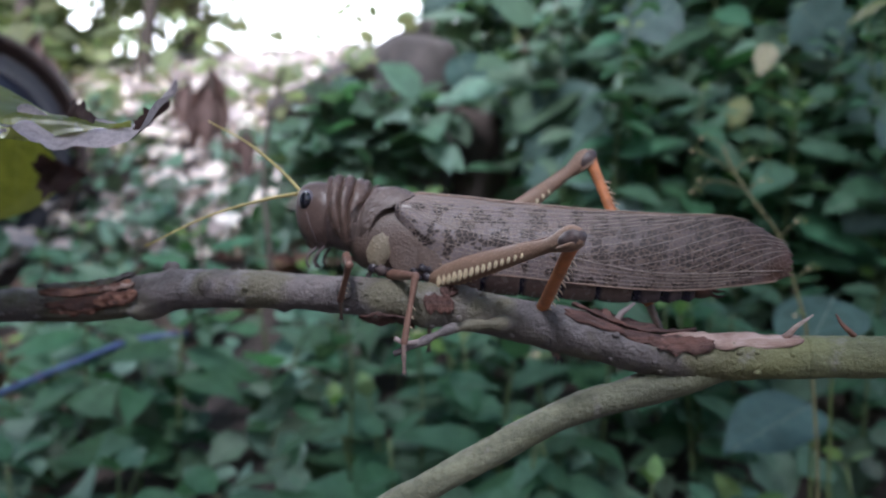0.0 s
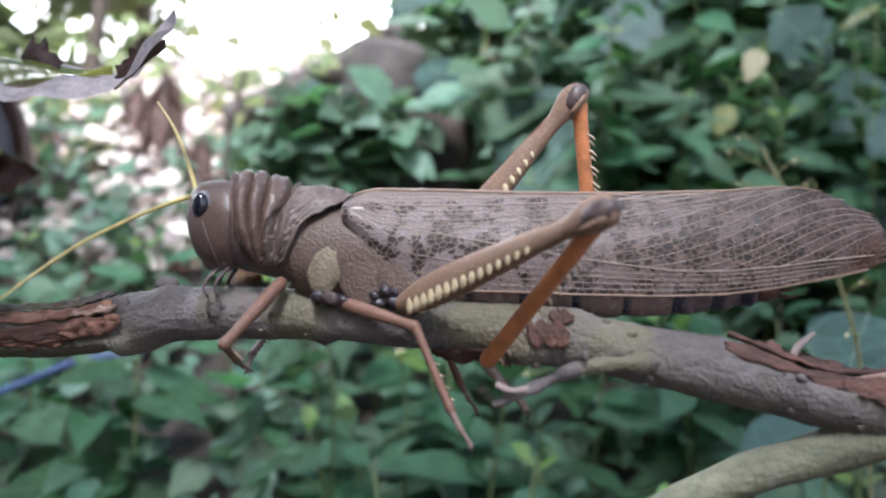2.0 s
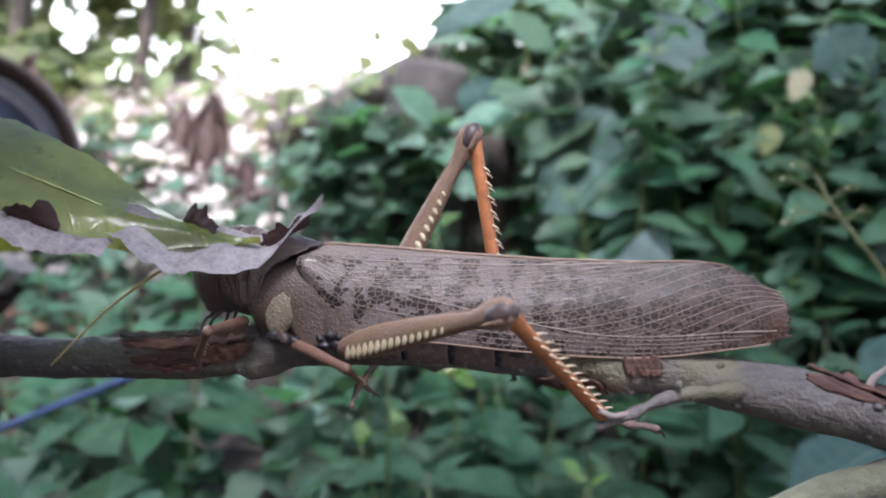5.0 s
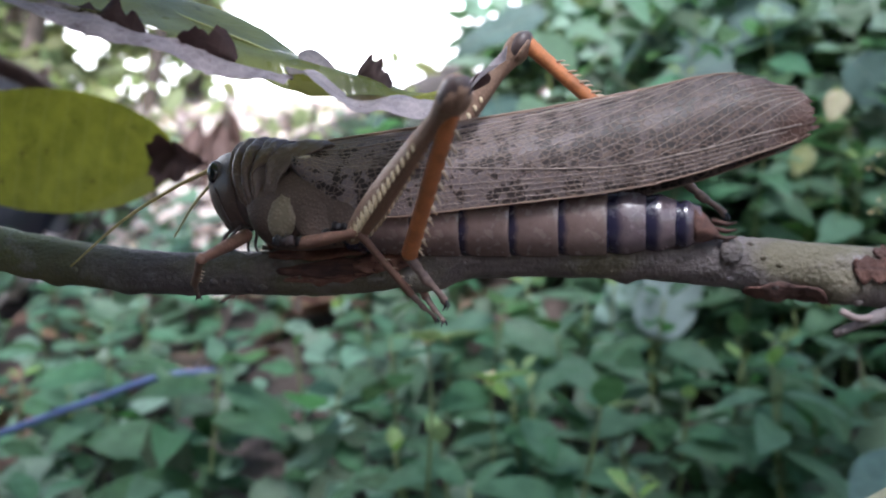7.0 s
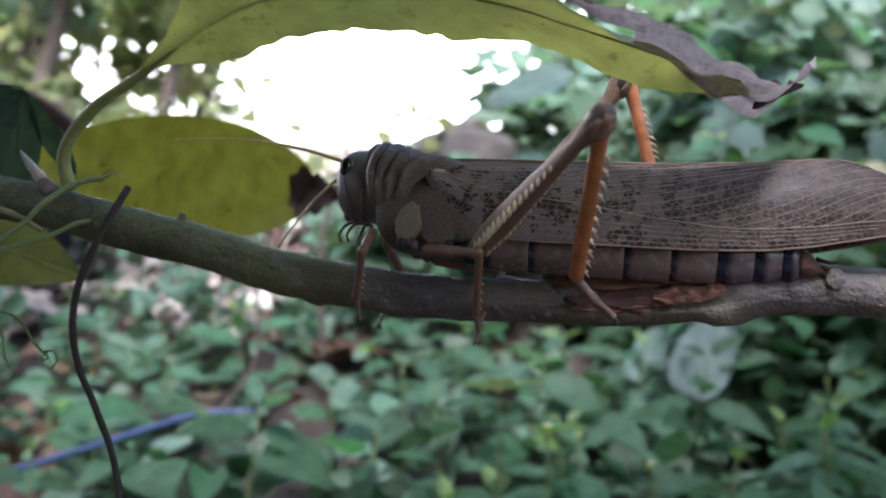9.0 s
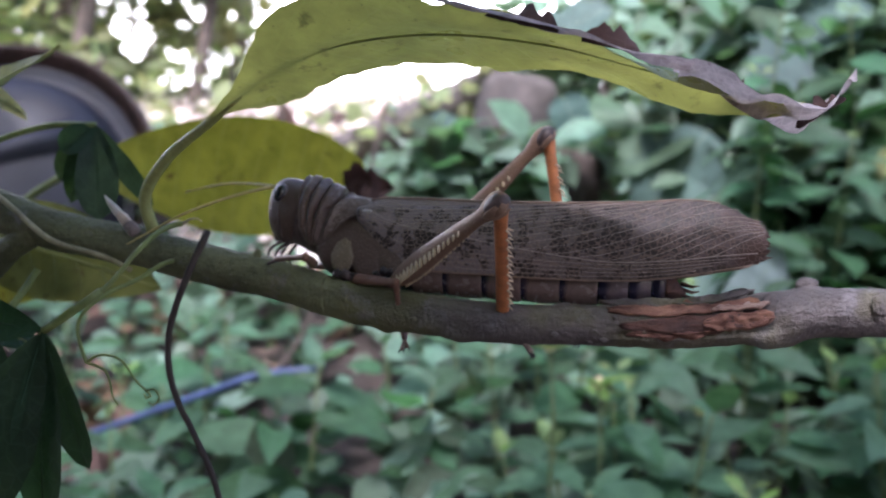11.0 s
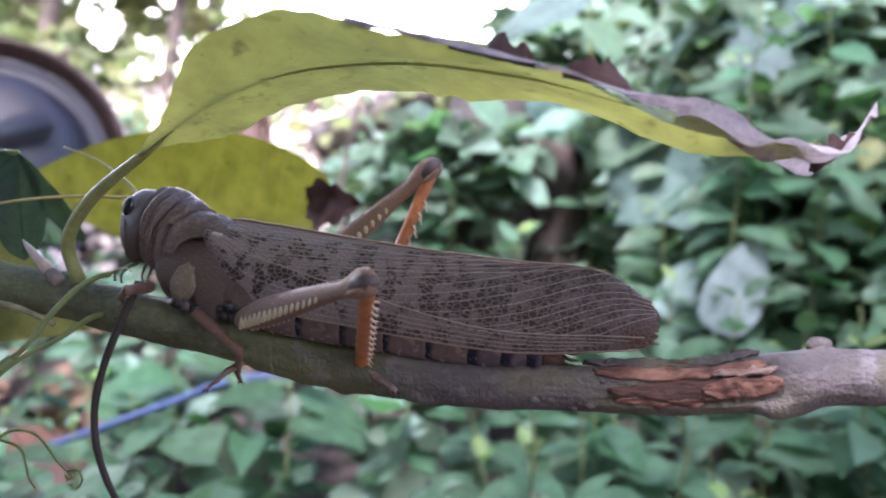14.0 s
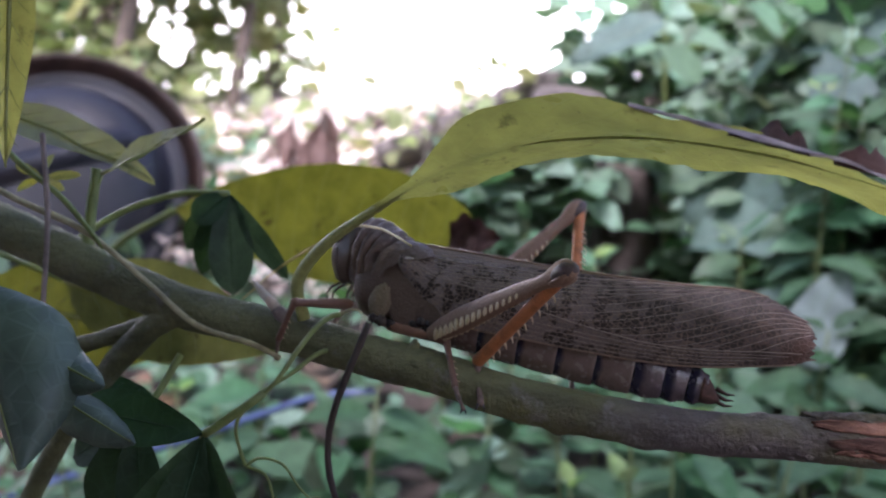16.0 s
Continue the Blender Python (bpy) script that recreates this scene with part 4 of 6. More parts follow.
FARW = ((0, 0.0005), (0.08, 0.004), (0.25, 0.017), (0.5, 0.024), (0.75, 0.019), (1, 0.01))
whole = mid + rel([(-0.012, -0.018, 0.0455), (-0.004, -0.0165, 0.0428), (0.003, -0.0145, 0.0424)], PIVOT)
NEAR = tuple((0.85 * q, w) for q, w in NEAR) + ((1, 0.0006),)
FARW = tuple((0.85 * q, w) for q, w in FARW) + ((1, 0.0006),)
part("blade", ribbon(whole, NEAR, FARW, 1.3, 0.0022, 10, 0.12, rise=((0, 0), (0.1, 0.001), (0.21, 0.0042), (0.27, 0.0034), (0.37, 0.0052), (0.43, 0.0042), (0.48, 0.0022), (0.64, 0))), M_LONGLEAF, long_leaf, "yellow-green backlit blade with dark specks")
edge = curve(mid, 0.003)
edge = edge[int(len(edge) * 0.5):]
part("dry_edge", ribbon([(p[0], p[1] - w, p[2] - 0.12 * w - 0.0002 + r) for p, w, r in zip(edge, np.linspace(0.0235, 0.0098, len(edge)), np.interp(np.linspace(0.5, 1, len(edge)), (0.5, 0.57, 0.75), (0.0042, 0.0022, 0)))][::4], ((0, 0.0015), (0.2, 0.0045), (0.7, 0.0055), (1, 0.005)), ((0, 0.0005), (0.3, 0.0012), (1, 0.0018)), 7.7, 0.001, 6, 0.25), M_DRY, long_leaf, "mauve-grey withered edge")
part("midrib", tube([V(p[:3]) - V((0, 0, 0.0003)) for p in curve(mid, 0.003)], 0.00032, 7), M_RIB, long_leaf)
dry = rel([(-0.027, -0.0200, 0.0492), (-0.021, -0.0195, 0.0470), (-0.012, -0.018, 0.0442), (-0.004, -0.016, 0.0416), (0.004, -0.014, 0.0412), (0.011, -0.011, 0.0458), (0.017, -0.008, 0.0525)], PIVOT)
part("dry_tip", ribbon(dry, ((0, 0.0095), (0.2, 0.0140), (0.5, 0.012), (0.8, 0.006), (1, 0.0007)), ((0, 0.0003), (0.3, 0.001), (0.42, 0.006), (0.62, 0.008), (0.85, 0.004), (1, 0.0005)), 4.1, 0.0024, 14, 0.14), M_DRY, long_leaf, "curled mauve-grey dry tip")


def flap(a, b, top, seed):
    """A dry torn piece standing on the leaf's edge from a to b, with its peak at top."""
    a, b, top = V(a), V(b), V(top)
    bm, rows = bmesh.new(), []
    peak = (top - a).dot(b - a) / (b - a).length_squared
    rise = top - (a + (b - a) * peak)
    for i in range(15):
        s = i / 14
        w = max(0.0, 1 - abs(s - peak) / max(0.05, peak if s < peak else 1 - peak)) ** 0.7
        w = w * (0.62 + 0.75 * noise.noise(V((s * 8.3, seed, 0.4)))) + 0.1 + 0.08 * noise.noise(V((s * 19, seed, 1.7)))
        row = []
        for k in range(6):
            v = k / 5
            q = a + (b - a) * s + rise * (w * v) + V((0, 0.0035 * v * v * noise.noise(V((s * 2, seed, 3))) + 0.002 * v * v, 0))
            row.append(bm.verts.new(q + 0.0007 * V((noise.noise(V((s * 5, v * 3, seed))), noise.noise(V((s * 5, v * 3, seed + 5))), -0.8 * (1 - v)))))
        rows.append(row)
    for p, q in zip(rows, rows[1:]):
        for k in range(5):
            bm.faces.new((p[k], q[k], q[k + 1], p[k + 1]))
    return bm


FLAPS = (
    ((-0.0690, -0.0375, 0.0585), (-0.0535, -0.036, 0.0548), (-0.0573, -0.036, 0.0622)),
    ((-0.0485, -0.0335, 0.0538), (-0.0360, -0.033, 0.0510), (-0.0395, -0.034, 0.0585)),
    ((-0.0152, -0.016, 0.0470), (-0.0076, -0.016, 0.0440), (-0.0111, -0.016, 0.0535)),
    ((0.0020, -0.014, 0.0385), (0.0140, -0.0095, 0.0465), (0.0050, -0.013, 0.0475)),
)
for k, (a, b, top) in enumerate(FLAPS):
    part("dry_flap", flap(*rel((a, b, top), PIVOT), 2.2 + k), M_DRYDARK, long_leaf, "dark brown curled edge")


def free_leaf(name, base, tip, width, material, label, face=(0, -1, 0.3), droop=0.1, fold=0.2, wave=0.03, n=14, wide_at=0.45, seed=0, stalk=None, brown=0.0, category="leaf", rib=True, point=1.0, lobes=0.0):
    """One leaf from base to tip, its face turned towards face."""
    base, tip = V(base), V(tip)
    length = (tip - base).length
    ob = thing(name, base, label=label, category=category)
    m = aim((0, 0, 0), tip - base, 0, face)
    data = blade_mesh("blade", material, length, width, droop, fold, wave, point, n, seed, wide_at, lobes)
    data.transform(m)
    part("blade", data, None, ob)
    if rib:
        line = [m @ V((length * (s - droop * 0.25 * s * s), 0, -droop * length * s * s * 0.55 + wave * length * noise.noise(V((s * 4 + seed, 0, seed * 1.7))) + 0.0004)) for s in np.linspace(0, 0.97, 9)]
        part("midrib", tube(line, [length * (0.011 - 0.008 * i / 9) for i in range(9)], 6), M_BROADRIB if material in (M_BIG, M_BIGPALE, M_PALELEAF) else M_RIB, ob)
    for k in range(1, 8 if rib else 0):
        s = k / 8.5
        w = width / 2 * math.sin(math.pi * s ** (math.log(0.5) / math.log(wide_at))) ** 0.8 * 0.86
        for sgn in (-1, 1):
            at = lambda ss, u: m @ V((length * (ss - droop * 0.25 * ss * ss), u * w, -droop * length * ss * ss * 0.55 + fold * abs(u) * w + wave * length * noise.noise(V((ss * 4 + seed, u * 1.5, seed * 1.7))) + 0.0002))
            part("side_vein", tube([at(s, 0), at(min(1, s + 0.07), sgn * 0.5), at(min(1, s + 0.11), sgn)], [length * 0.0022, length * 0.0015, length * 0.0006], 5), M_SIDEVEIN if material in (M_LONGTOP, M_LONGLEAF) else M_BROADRIB, ob)
    if stalk:
        part("leaf_stalk", tube(curve([tuple(V(p) - base) for p in stalk] + [(0, 0, 0)], 0.004), length * 0.012, 7), M_VINE, ob)
    if brown:
        end = m @ V((length * (1 - 0.25 * droop), 0, -0.5 * droop * length))
        data = blade_mesh("brown_tip", M_DRYDARK, length * brown * 1.5, width * 0.42, 0.6, 0.9, 0.25, 0.4, 18, 5, 0.3, 0.3)
        data.transform(aim(end - (tip - base) * brown * 0.75 + V((0, -0.0016, -0.002)), tip - base + V((0, 0, -0.05)) * length, 0, face))
        part("brown_tip", data, None, ob, "dark brown shrivelled tip")
    return ob


def rolled_leaf(base, tip, width, curl, face, seed, label="rolled bluish-green leaf low by the branch"):
    """A leaf whose sides roll in round its length."""
    base, tip = V(base), V(tip)
    length = (tip - base).length
    ob = thing("curled_leaf", base, label=label, category="leaf")
    m = aim((0, 0, 0), tip - base, 0, face)
    bm, rows = bmesh.new(), []
    for i in range(33):
        q = i / 32
        half = width / 2 * max(0.02, math.sin(math.pi * (0.12 + 0.88 * q) ** 1.25)) ** 0.7
        turn = radians(curl) * (0.75 + 0.35 * q + 0.15 * noise.noise(V((q * 3, seed, 1))))
        r = half / turn
        row = []
        for k in range(19):
            u = k / 9 - 1
            a = u * turn * (1.0 + 0.25 * (u > 0))
            rr = r * (1 - 0.16 * abs(u)) + 0.0004 * noise.noise(V((q * 9, u * 3, seed)))
            row.append(bm.verts.new(m @ V((length * q, rr * math.sin(a), r - rr * math.cos(a) - 0.12 * length * q * q))))
        rows.append(row)
    for p, n in zip(rows, rows[1:]):
        for k in range(18):
            bm.faces.new((p[k], n[k], n[k + 1], p[k + 1]))
    part("blade", bm, M_CURL, ob)
    part("midrib", tube([m @ V((length * q, 0, -0.0003 - 0.12 * length * q * q)) for q in np.linspace(0, 0.96, 12)], [length * (0.012 - 0.0008 * k) for k in range(12)], 6), M_VINE, ob)
    return ob


free_leaf("yellow_leaf", (-0.305, 0.195, 0.070), (-0.137, 0.178, 0.0585), 0.061, M_LONGTOP, "large yellow-green leaf with brown spots and tip", (0.0, -1, -0.25), 0.15, 0.12, 0.025, 26, 0.6, 3, [(-0.36, 0.2, 0.02), (-0.34, 0.2, 0.05)], 0.11, rib=False, point=0.0)
free_leaf("yellow_leaf", (-0.345, 0.11, 0.02), (-0.244, 0.1, 0.006), 0.048, M_LONGTOP, "backlit yellow leaf behind the branch", (0, -1, 0.1), 0.2, 0.15, 0.03, 12, 0.45, 5, [(-0.36, 0.09, 0.05)])
free_leaf("yellow_leaf", (-0.30, 0.1, 0.028), (-0.208, 0.105, 0.004), 0.04, M_LONGTOP, "backlit yellow leaf behind the branch", (0, -1, 0.2), 0.25, 0.15, 0.03, 12, 0.45, 9, [(-0.33, 0.09, 0.04)])
free_leaf("green_leaf", (-0.315, 0.06, 0.091), (-0.2336, 0.05, 0.070), 0.022, M_LONGLEAF, "narrow yellow-green leaf above the branch", (0.1, -0.55, 0.8), 0.25, 0.2, 0.03, 12, 0.45, 6, [(-0.34, 0.055, 0.06)])
free_leaf("green_leaf", (-0.244, 0.032, 0.06), (-0.207, 0.026, 0.0725), 0.011, M_LONGLEAF, "small folded young leaf", (0, -0.6, 0.7), -0.2, 0.5, 0.05, 10, 0.45, 7, [(-0.2465, 0.034, 0.03), (-0.247, 0.033, 0.05)])
free_leaf("green_leaf", (-0.2415, -0.02, 0.125), (-0.2375, -0.02, 0.052), 0.013, M_LONGLEAF, "hanging green leaf close to the lens", (0.4, -1, 0), 0.05, 0.3, 0.03, 10, 0.45, 8)
rolled_leaf((-0.262, -0.018, 0.0240), (-0.2035, -0.02, -0.0020), 0.050, 150, (0.3, 0.75, -0.6), 11)
rolled_leaf((-0.238, -0.030, 0.0200), (-0.2140, -0.03, -0.0160), 0.052, 120, (0.5, 0.6, -0.4), 12)
rolled_leaf((-0.230, -0.012, 0.0000), (-0.2020, -0.01, -0.0150), 0.026, 140, (0.3, 0.7, -0.6), 14)
free_leaf("dark_leaf", (-0.257, 0.03, -0.003), (-0.2075, 0.028, -0.0165), 0.019, M_COMP, "dark green leaf below the branch", (0, -0.6, 0.8), 0.15, 0.2, 0.03, 12, 0.5, 13, [(-0.262, 0.03, 0.005)])


def leaflets(name, hub, ends, label, material=M_COMP, stalk=()):
    ob = thing(name, hub, label=label, category="leaf")
    for k, (e, width) in enumerate(ends):
        way = V(e) - V(hub)
        data = blade_mesh("leaflet", material, way.length, width, 0.16, 0.22, 0.03, 0.0, 14, k, 0.6)
        m = aim((0, 0, 0), way, 0, (0.3 - 0.2 * (k % 4), -1, 0.25))
        data.transform(m)
        lf = part("leaflet", data, None, ob)
        part("leaflet_rib", tube([m @ V((way.length * s, 0, -0.088 * way.length * s * s + 0.0001)) for s in np.linspace(0.02, 0.9, 7)], width * 0.014, 5), M_COMP, lf)
    if stalk:
        part("leaf_stalk", tube(curve([tuple(V(p) - V(hub)) for p in stalk] + [(0, 0, 0)], 0.003), 0.0011, 8), M_VINE, ob)
    return ob


leaflets("compound_leaf", (-0.2105, 0.052, 0.0578), [((-0.2055, 0.049, 0.0235), 0.0145), ((-0.2205, 0.047, 0.0475), 0.0115), ((-0.2215, 0.054, 0.0300), 0.0115), ((-0.1885, 0.052, 0.0290), 0.0075), ((-0.2290, 0.058, 0.0385), 0.011)], "dark green leaf of drooping oval leaflets",
         stalk=[(-0.262, 0.04, 0.036), (-0.246, 0.047, 0.05), (-0.228, 0.052, 0.0575)])
leaflets("compound_leaf", (-0.1875, -0.004, -0.0115), [((-0.2262, -0.004, -0.0065), 0.0145), ((-0.2000, -0.006, -0.0620), 0.0165), ((-0.1865, -0.004, -0.0660), 0.0150), ((-0.1750, -0.002, -0.0500), 0.0120), ((-0.2130, -0.001, -0.0560), 0.0150)], "dark green hanging leaf of broad leaflets",
         stalk=[(-0.1732, -0.002, -0.0005), (-0.1800, -0.0035, -0.0062)])
leaflets("compound_leaf", (-0.2160, 0.014, -0.012), [((-0.2110, 0.012, -0.0440), 0.0125), ((-0.2290, 0.014, -0.0400), 0.0130), ((-0.2400, 0.018, -0.0250), 0.0120)], "dark green hanging leaf of broad leaflets",
         stalk=[(-0.21, 0.025, 0.006), (-0.213, 0.02, -0.004)])
leaflets("young_leaf", (-0.263, 0.03, 0.0585), [((x, y, z), 0.0032) for x, y, z in ((-0.272, 0.028, 0.063), (-0.254, 0.028, 0.0545), (-0.27, 0.027, 0.054), (-0.259, 0.028, 0.066), (-0.25, 0.03, 0.06))], "bright feathery young leaf tuft", M_LONGLEAF)


def strand(name, pts, r, material, label, category, taper=0.3):
    line = curve(pts, 0.0009 if r < 0.001 else 0.003)
    return tagged(part(name, tube(line, [r * (1 - taper * i / len(line)) for i in range(len(line))], 8, rough=0.006), material), label=label, category=category)


strand("dangling_stem", [(-0.1515, 0.0145, 0.0178), (-0.1525, 0.0125, 0.0132), (-0.1547, 0.011, 0.0062), (-0.1572, 0.011, -0.0008), (-0.1590, 0.011, -0.0075), (-0.1598, 0.011, -0.0145), (-0.1588, 0.011, -0.0225), (-0.1557, 0.011, -0.0308), (-0.1503, 0.011, -0.0398), (-0.1425, 0.011, -0.0561), (-0.135, 0.011, -0.09)], 0.0010, M_DARKTWIG, "thin dark dry stem hanging from the branch", "stem")
strand("tendril", [(-0.1594, 0.0150, 0.0199), (-0.1619, 0.0135, 0.0191), (-0.1641, 0.0085, 0.0160), (-0.1668, 0.003, 0.0102), (-0.1700, 0.0, 0.0038), (-0.1732, -0.002, -0.0005), (-0.1815, -0.004, -0.0065), (-0.1885, -0.004, -0.0125)], 0.0008, M_VINE, "green climbing tendril over the branch", "vine")
strand("tendril", [(-0.1640, 0.023, 0.0100), (-0.1676, 0.020, 0.0081), (-0.1718, 0.015, 0.0036), (-0.1762, 0.009, -0.0002), (-0.1792, 0.005, -0.0036), (-0.1813, 0.003, -0.0073), (-0.1822, 0.003, -0.0112), (-0.1807, 0.003, -0.0160), (-0.1789, 0.003, -0.0199)], 0.0007, M_VINE, "green climbing tendril over the branch", "vine")
strand("tendril", [(-0.1789, 0.003, -0.0199), (-0.1753, 0.003, -0.0177), (-0.1692, 0.003, -0.0188), (-0.1644, 0.003, -0.0242), (-0.1613, 0.003, -0.0268), (-0.1598, 0.003, -0.0281), (-0.1612, 0.003, -0.0288), (-0.1618, 0.003, -0.0275)], 0.0004, M_VINE, "fine curled green tendril", "vine")
strand("tendril", [(-0.1789, 0.003, -0.0199), (-0.1735, 0.003, -0.0218), (-0.1715, 0.003, -0.0259), (-0.1708, 0.003, -0.0286), (-0.169, 0.003, -0.031)], 0.0004, M_VINE, "fine curled green tendril", "vine")
strand("tendril", [(-0.1613, 0.003, -0.0268), (-0.1585, 0.002, -0.0262), (-0.1570, 0.002, -0.0285), (-0.1585, 0.002, -0.0305), (-0.1600, 0.002, -0.0295)], 0.0003, M_VINE, "fine curled green tendril", "vine")
strand("dry_tip", [(-0.1594, 0.0150, 0.0199), (-0.1570, 0.0147, 0.0212), (-0.1545, 0.0143, 0.0213), (-0.1532, 0.0140, 0.0205)], 0.0005, M_DRYVINE, "brown withered end of a green tendril", "vine", 0.7)
strand("dry_vine", [(-0.30, 0.024, 0.066), (-0.2695, 0.0255, 0.0515), (-0.2441, 0.0245, 0.0418), (-0.2215, 0.0235, 0.0268), (-0.2047, 0.022, 0.0152), (-0.1872, 0.0215, 0.0105), (-0.179, 0.024, 0.0065)], 0.0011, M_DRYVINE, "pale dry vine wound along the branch", "vine")
strand("young_shoot", [(-0.29, 0.02, 0.085), (-0.266, 0.02, 0.063), (-0.25, 0.022, 0.051), (-0.2365, 0.024, 0.0365)], 0.0011, M_VINE, "thin green stem rising by the branch", "stem")
strand("young_shoot", [(-0.2555, 0.018, 0.07), (-0.2515, 0.018, 0.045), (-0.2505, 0.018, 0.02), (-0.2495, 0.018, -0.004)], 0.0008, M_TWIG, "thin grey stem crossing the branch", "stem", 0.1)
strand("young_shoot", [(-0.247, 0.033, 0.03), (-0.2475, 0.033, 0.045), (-0.246, 0.032, 0.062)], 0.002, M_VINE, "thick short green shoot on the branch", "stem")

# ---------------------------------------------------------------- ground
def top_at(x, y):
    """The height of the herbs' tops."""
    base = float(np.interp(y, (0.3, 0.45, 0.6, 0.8, 1.05, 1.3, 1.8, 3.0), (-0.27, -0.20, -0.10, -0.01, 0.09, 0.18, 0.25, 0.3)))
    return base - 0.10 * max(0.0, min(1.0, (-x - 0.30) / 0.5)) * float(np.interp(y, (0.4, 0.9, 2), (0.4, 1, 0.6)))


def ground_at(x, y):
    right = max(0.0, min(1.0, (x + 0.25) / 0.4))
    left = float(np.interp(y, (1.2, 1.5, 1.9, 2.4, 3.0, 4.0, 6.0, 10.0), (0, 0.06, 0.22, 0.43, 0.72, 1.08, 1.65, 2.6)))
    rise = left * (1 - right) + float(np.interp(y, (1.2, 1.5, 1.9, 2.4, 3.0, 6.0, 10.0), (0, 0.18, 0.42, 0.6, 0.85, 1.6, 2.6))) * right
    return top_at(x, min(y, 3.0)) - 0.2 + rise


def ground_mesh():
    xs = [-120, -30, -8, -3] + [i * 0.12 for i in range(-18, 19)] + [3, 8, 30, 120]
    ys = [-120, -30, -8, -2.5, -1.2, -0.6, -0.2] + [i * 0.1 for i in range(1, 32)] + [4, 6, 10, 30, 120]
    bm = bmesh.new()
    grid = [[bm.verts.new((x, y, (ground_at(x, y) if y > -0.3 else -0.5) + 0.03 * noise.noise(V((x * 3, y * 3, 0))))) for x in xs] for y in ys]
    for a, b in zip(grid, grid[1:]):
        for i in range(len(xs) - 1):
            bm.faces.new((a[i], a[i + 1], b[i + 1], b[i]))
    return bm


tagged(part("ground", ground_mesh(), M_SOIL), "dark bare soil rising behind the plants", "ground", "", "structure")


def cloud(name, places, material, size, flat=0.5, parent=None, label="", category="", ratio=0.55, face=None):
    """Many loose leaves as one mesh. places: rows of x, y, z."""
    rng = np.random.default_rng(len(places))
    verts, faces = [], []
    outline = ((0, 0, 0), (0.22, -0.36, 0.05), (0.22, 0.36, 0.05), (0.55, -0.42, 0.02), (0.55, 0.42, 0.02), (0.45, 0, -0.06), (0.82, -0.2, -0.06), (0.82, 0.2, -0.06), (1, 0, -0.16))
    tri = ((0, 1, 5), (0, 5, 2), (1, 3, 5), (2, 5, 4), (3, 6, 5), (5, 7, 4), (5, 6, 8), (5, 8, 7))
    for p in places:
        way = V((rng.normal(), rng.normal() - 0.5, rng.normal() * flat - 0.25))
        up = V((rng.normal() * 0.5, rng.normal() * 0.5 - 0.9, 0.85))
        s = size * (0.55 + 1.25 * rng.uniform() ** 2.2)
        m = aim(V(p), way, 0, up)
        n = len(verts)
        verts += [tuple(m @ V((a * s, b * s * ratio * 1.6, c * s))) for a, b, c in outline]
        faces += [tuple(n + i for i in t) for t in tri]
    data = bpy.data.meshes.new(name)
    data.from_pydata(verts, [], faces)
    data.materials.append(material)
    data.shade_smooth()
    ob = part(name, data, None, parent, "" if parent is None else label)
    if parent is None:
        tagged(ob, label, category, "", "stuff")
    return ob


rng = np.random.default_rng(5)


def scatter(n, xr, yr, zr, keep=lambda x, y, z: True):
    out = []
    while len(out) < n:
        p = (rng.uniform(*xr), rng.uniform(*yr), rng.uniform(*zr))
        if keep(*p):
            out.append(p)
    return out


# ---- herbs: each a stem with pairs of pointed leaves
HERB_BLADES = [blade_mesh("leaf", M_HERB, 0.088 * k, 0.037 * k, d, f, 0.03, 1.0, 7, i, 0.36) for i, (k, d, f) in enumerate(((1, 0.25, 0.25), (1.15, 0.4, 0.2), (0.85, 0.1, 0.35), (1.0, 0.6, 0.15), (0.7, 0.2, 0.3), (1.25, 0.3, 0.22)))]

YOUNG_BLADES = [blade_mesh("leaf", M_YOUNG, 0.05 * k, 0.026 * k, d, 0.3, 0.03, 1.0, 6, 20 + i, 0.4) for i, (k, d) in enumerate(((1, 0.1), (0.75, 0.25)))]


def herb(x, y, height, k, lean):
    z0 = ground_at(x, y) + 0.03 * noise.noise(V((x * 3, y * 3, 0))) - 0.01
    ob = thing("herb_plant", (x, y, z0), label="low green herb with pairs of pointed leaves", category="herb", group="herbs on the bank")
    tipx, tipy = lean
    line = curve([(0, 0, 0), (tipx * 0.3, tipy * 0.3, height * 0.5), (tipx, tipy, height)], 0.03)
    part("stem", tube(line, [0.0026 * (1 - 0.6 * i / len(line)) for i in range(len(line))], 6), M_HERBSTEM, ob)
    pairs = max(3, int(height / 0.032))
    turn, fresh = rng.uniform(0, 360), rng.uniform() < 0.3
    for i in range(pairs):
        s = 0.30 + 0.7 * i / (pairs - 1)
        p = V(line[min(len(line) - 1, int(s * (len(line) - 1) + 0.5))][:3])
        p.z = height * s
        for h in (0, 180):
            a = radians(turn + h + i * 90 + rng.uniform(-25, 25))
            rise = rng.uniform(-0.45, 0.4) if i < pairs - 1 else rng.uniform(0.4, 1.1)
            size = k * (1.05 - 0.45 * max(0, s - 0.75) / 0.25) * rng.uniform(0.75, 1.15)
            young = fresh and i == pairs - 1
            lf = part("leaf", (YOUNG_BLADES if young else HERB_BLADES)[int(rng.integers(2 if young else len(HERB_BLADES)))], None, ob)
            lf.matrix_basis = aim(p + V((math.cos(a), math.sin(a), 0.3)) * 0.004, (math.cos(a), math.sin(a), rise), rng.uniform(-25, 25), (0, -0.5, 0.87)) @ Matrix.Diagonal((size, size, size, 1))
    return ob


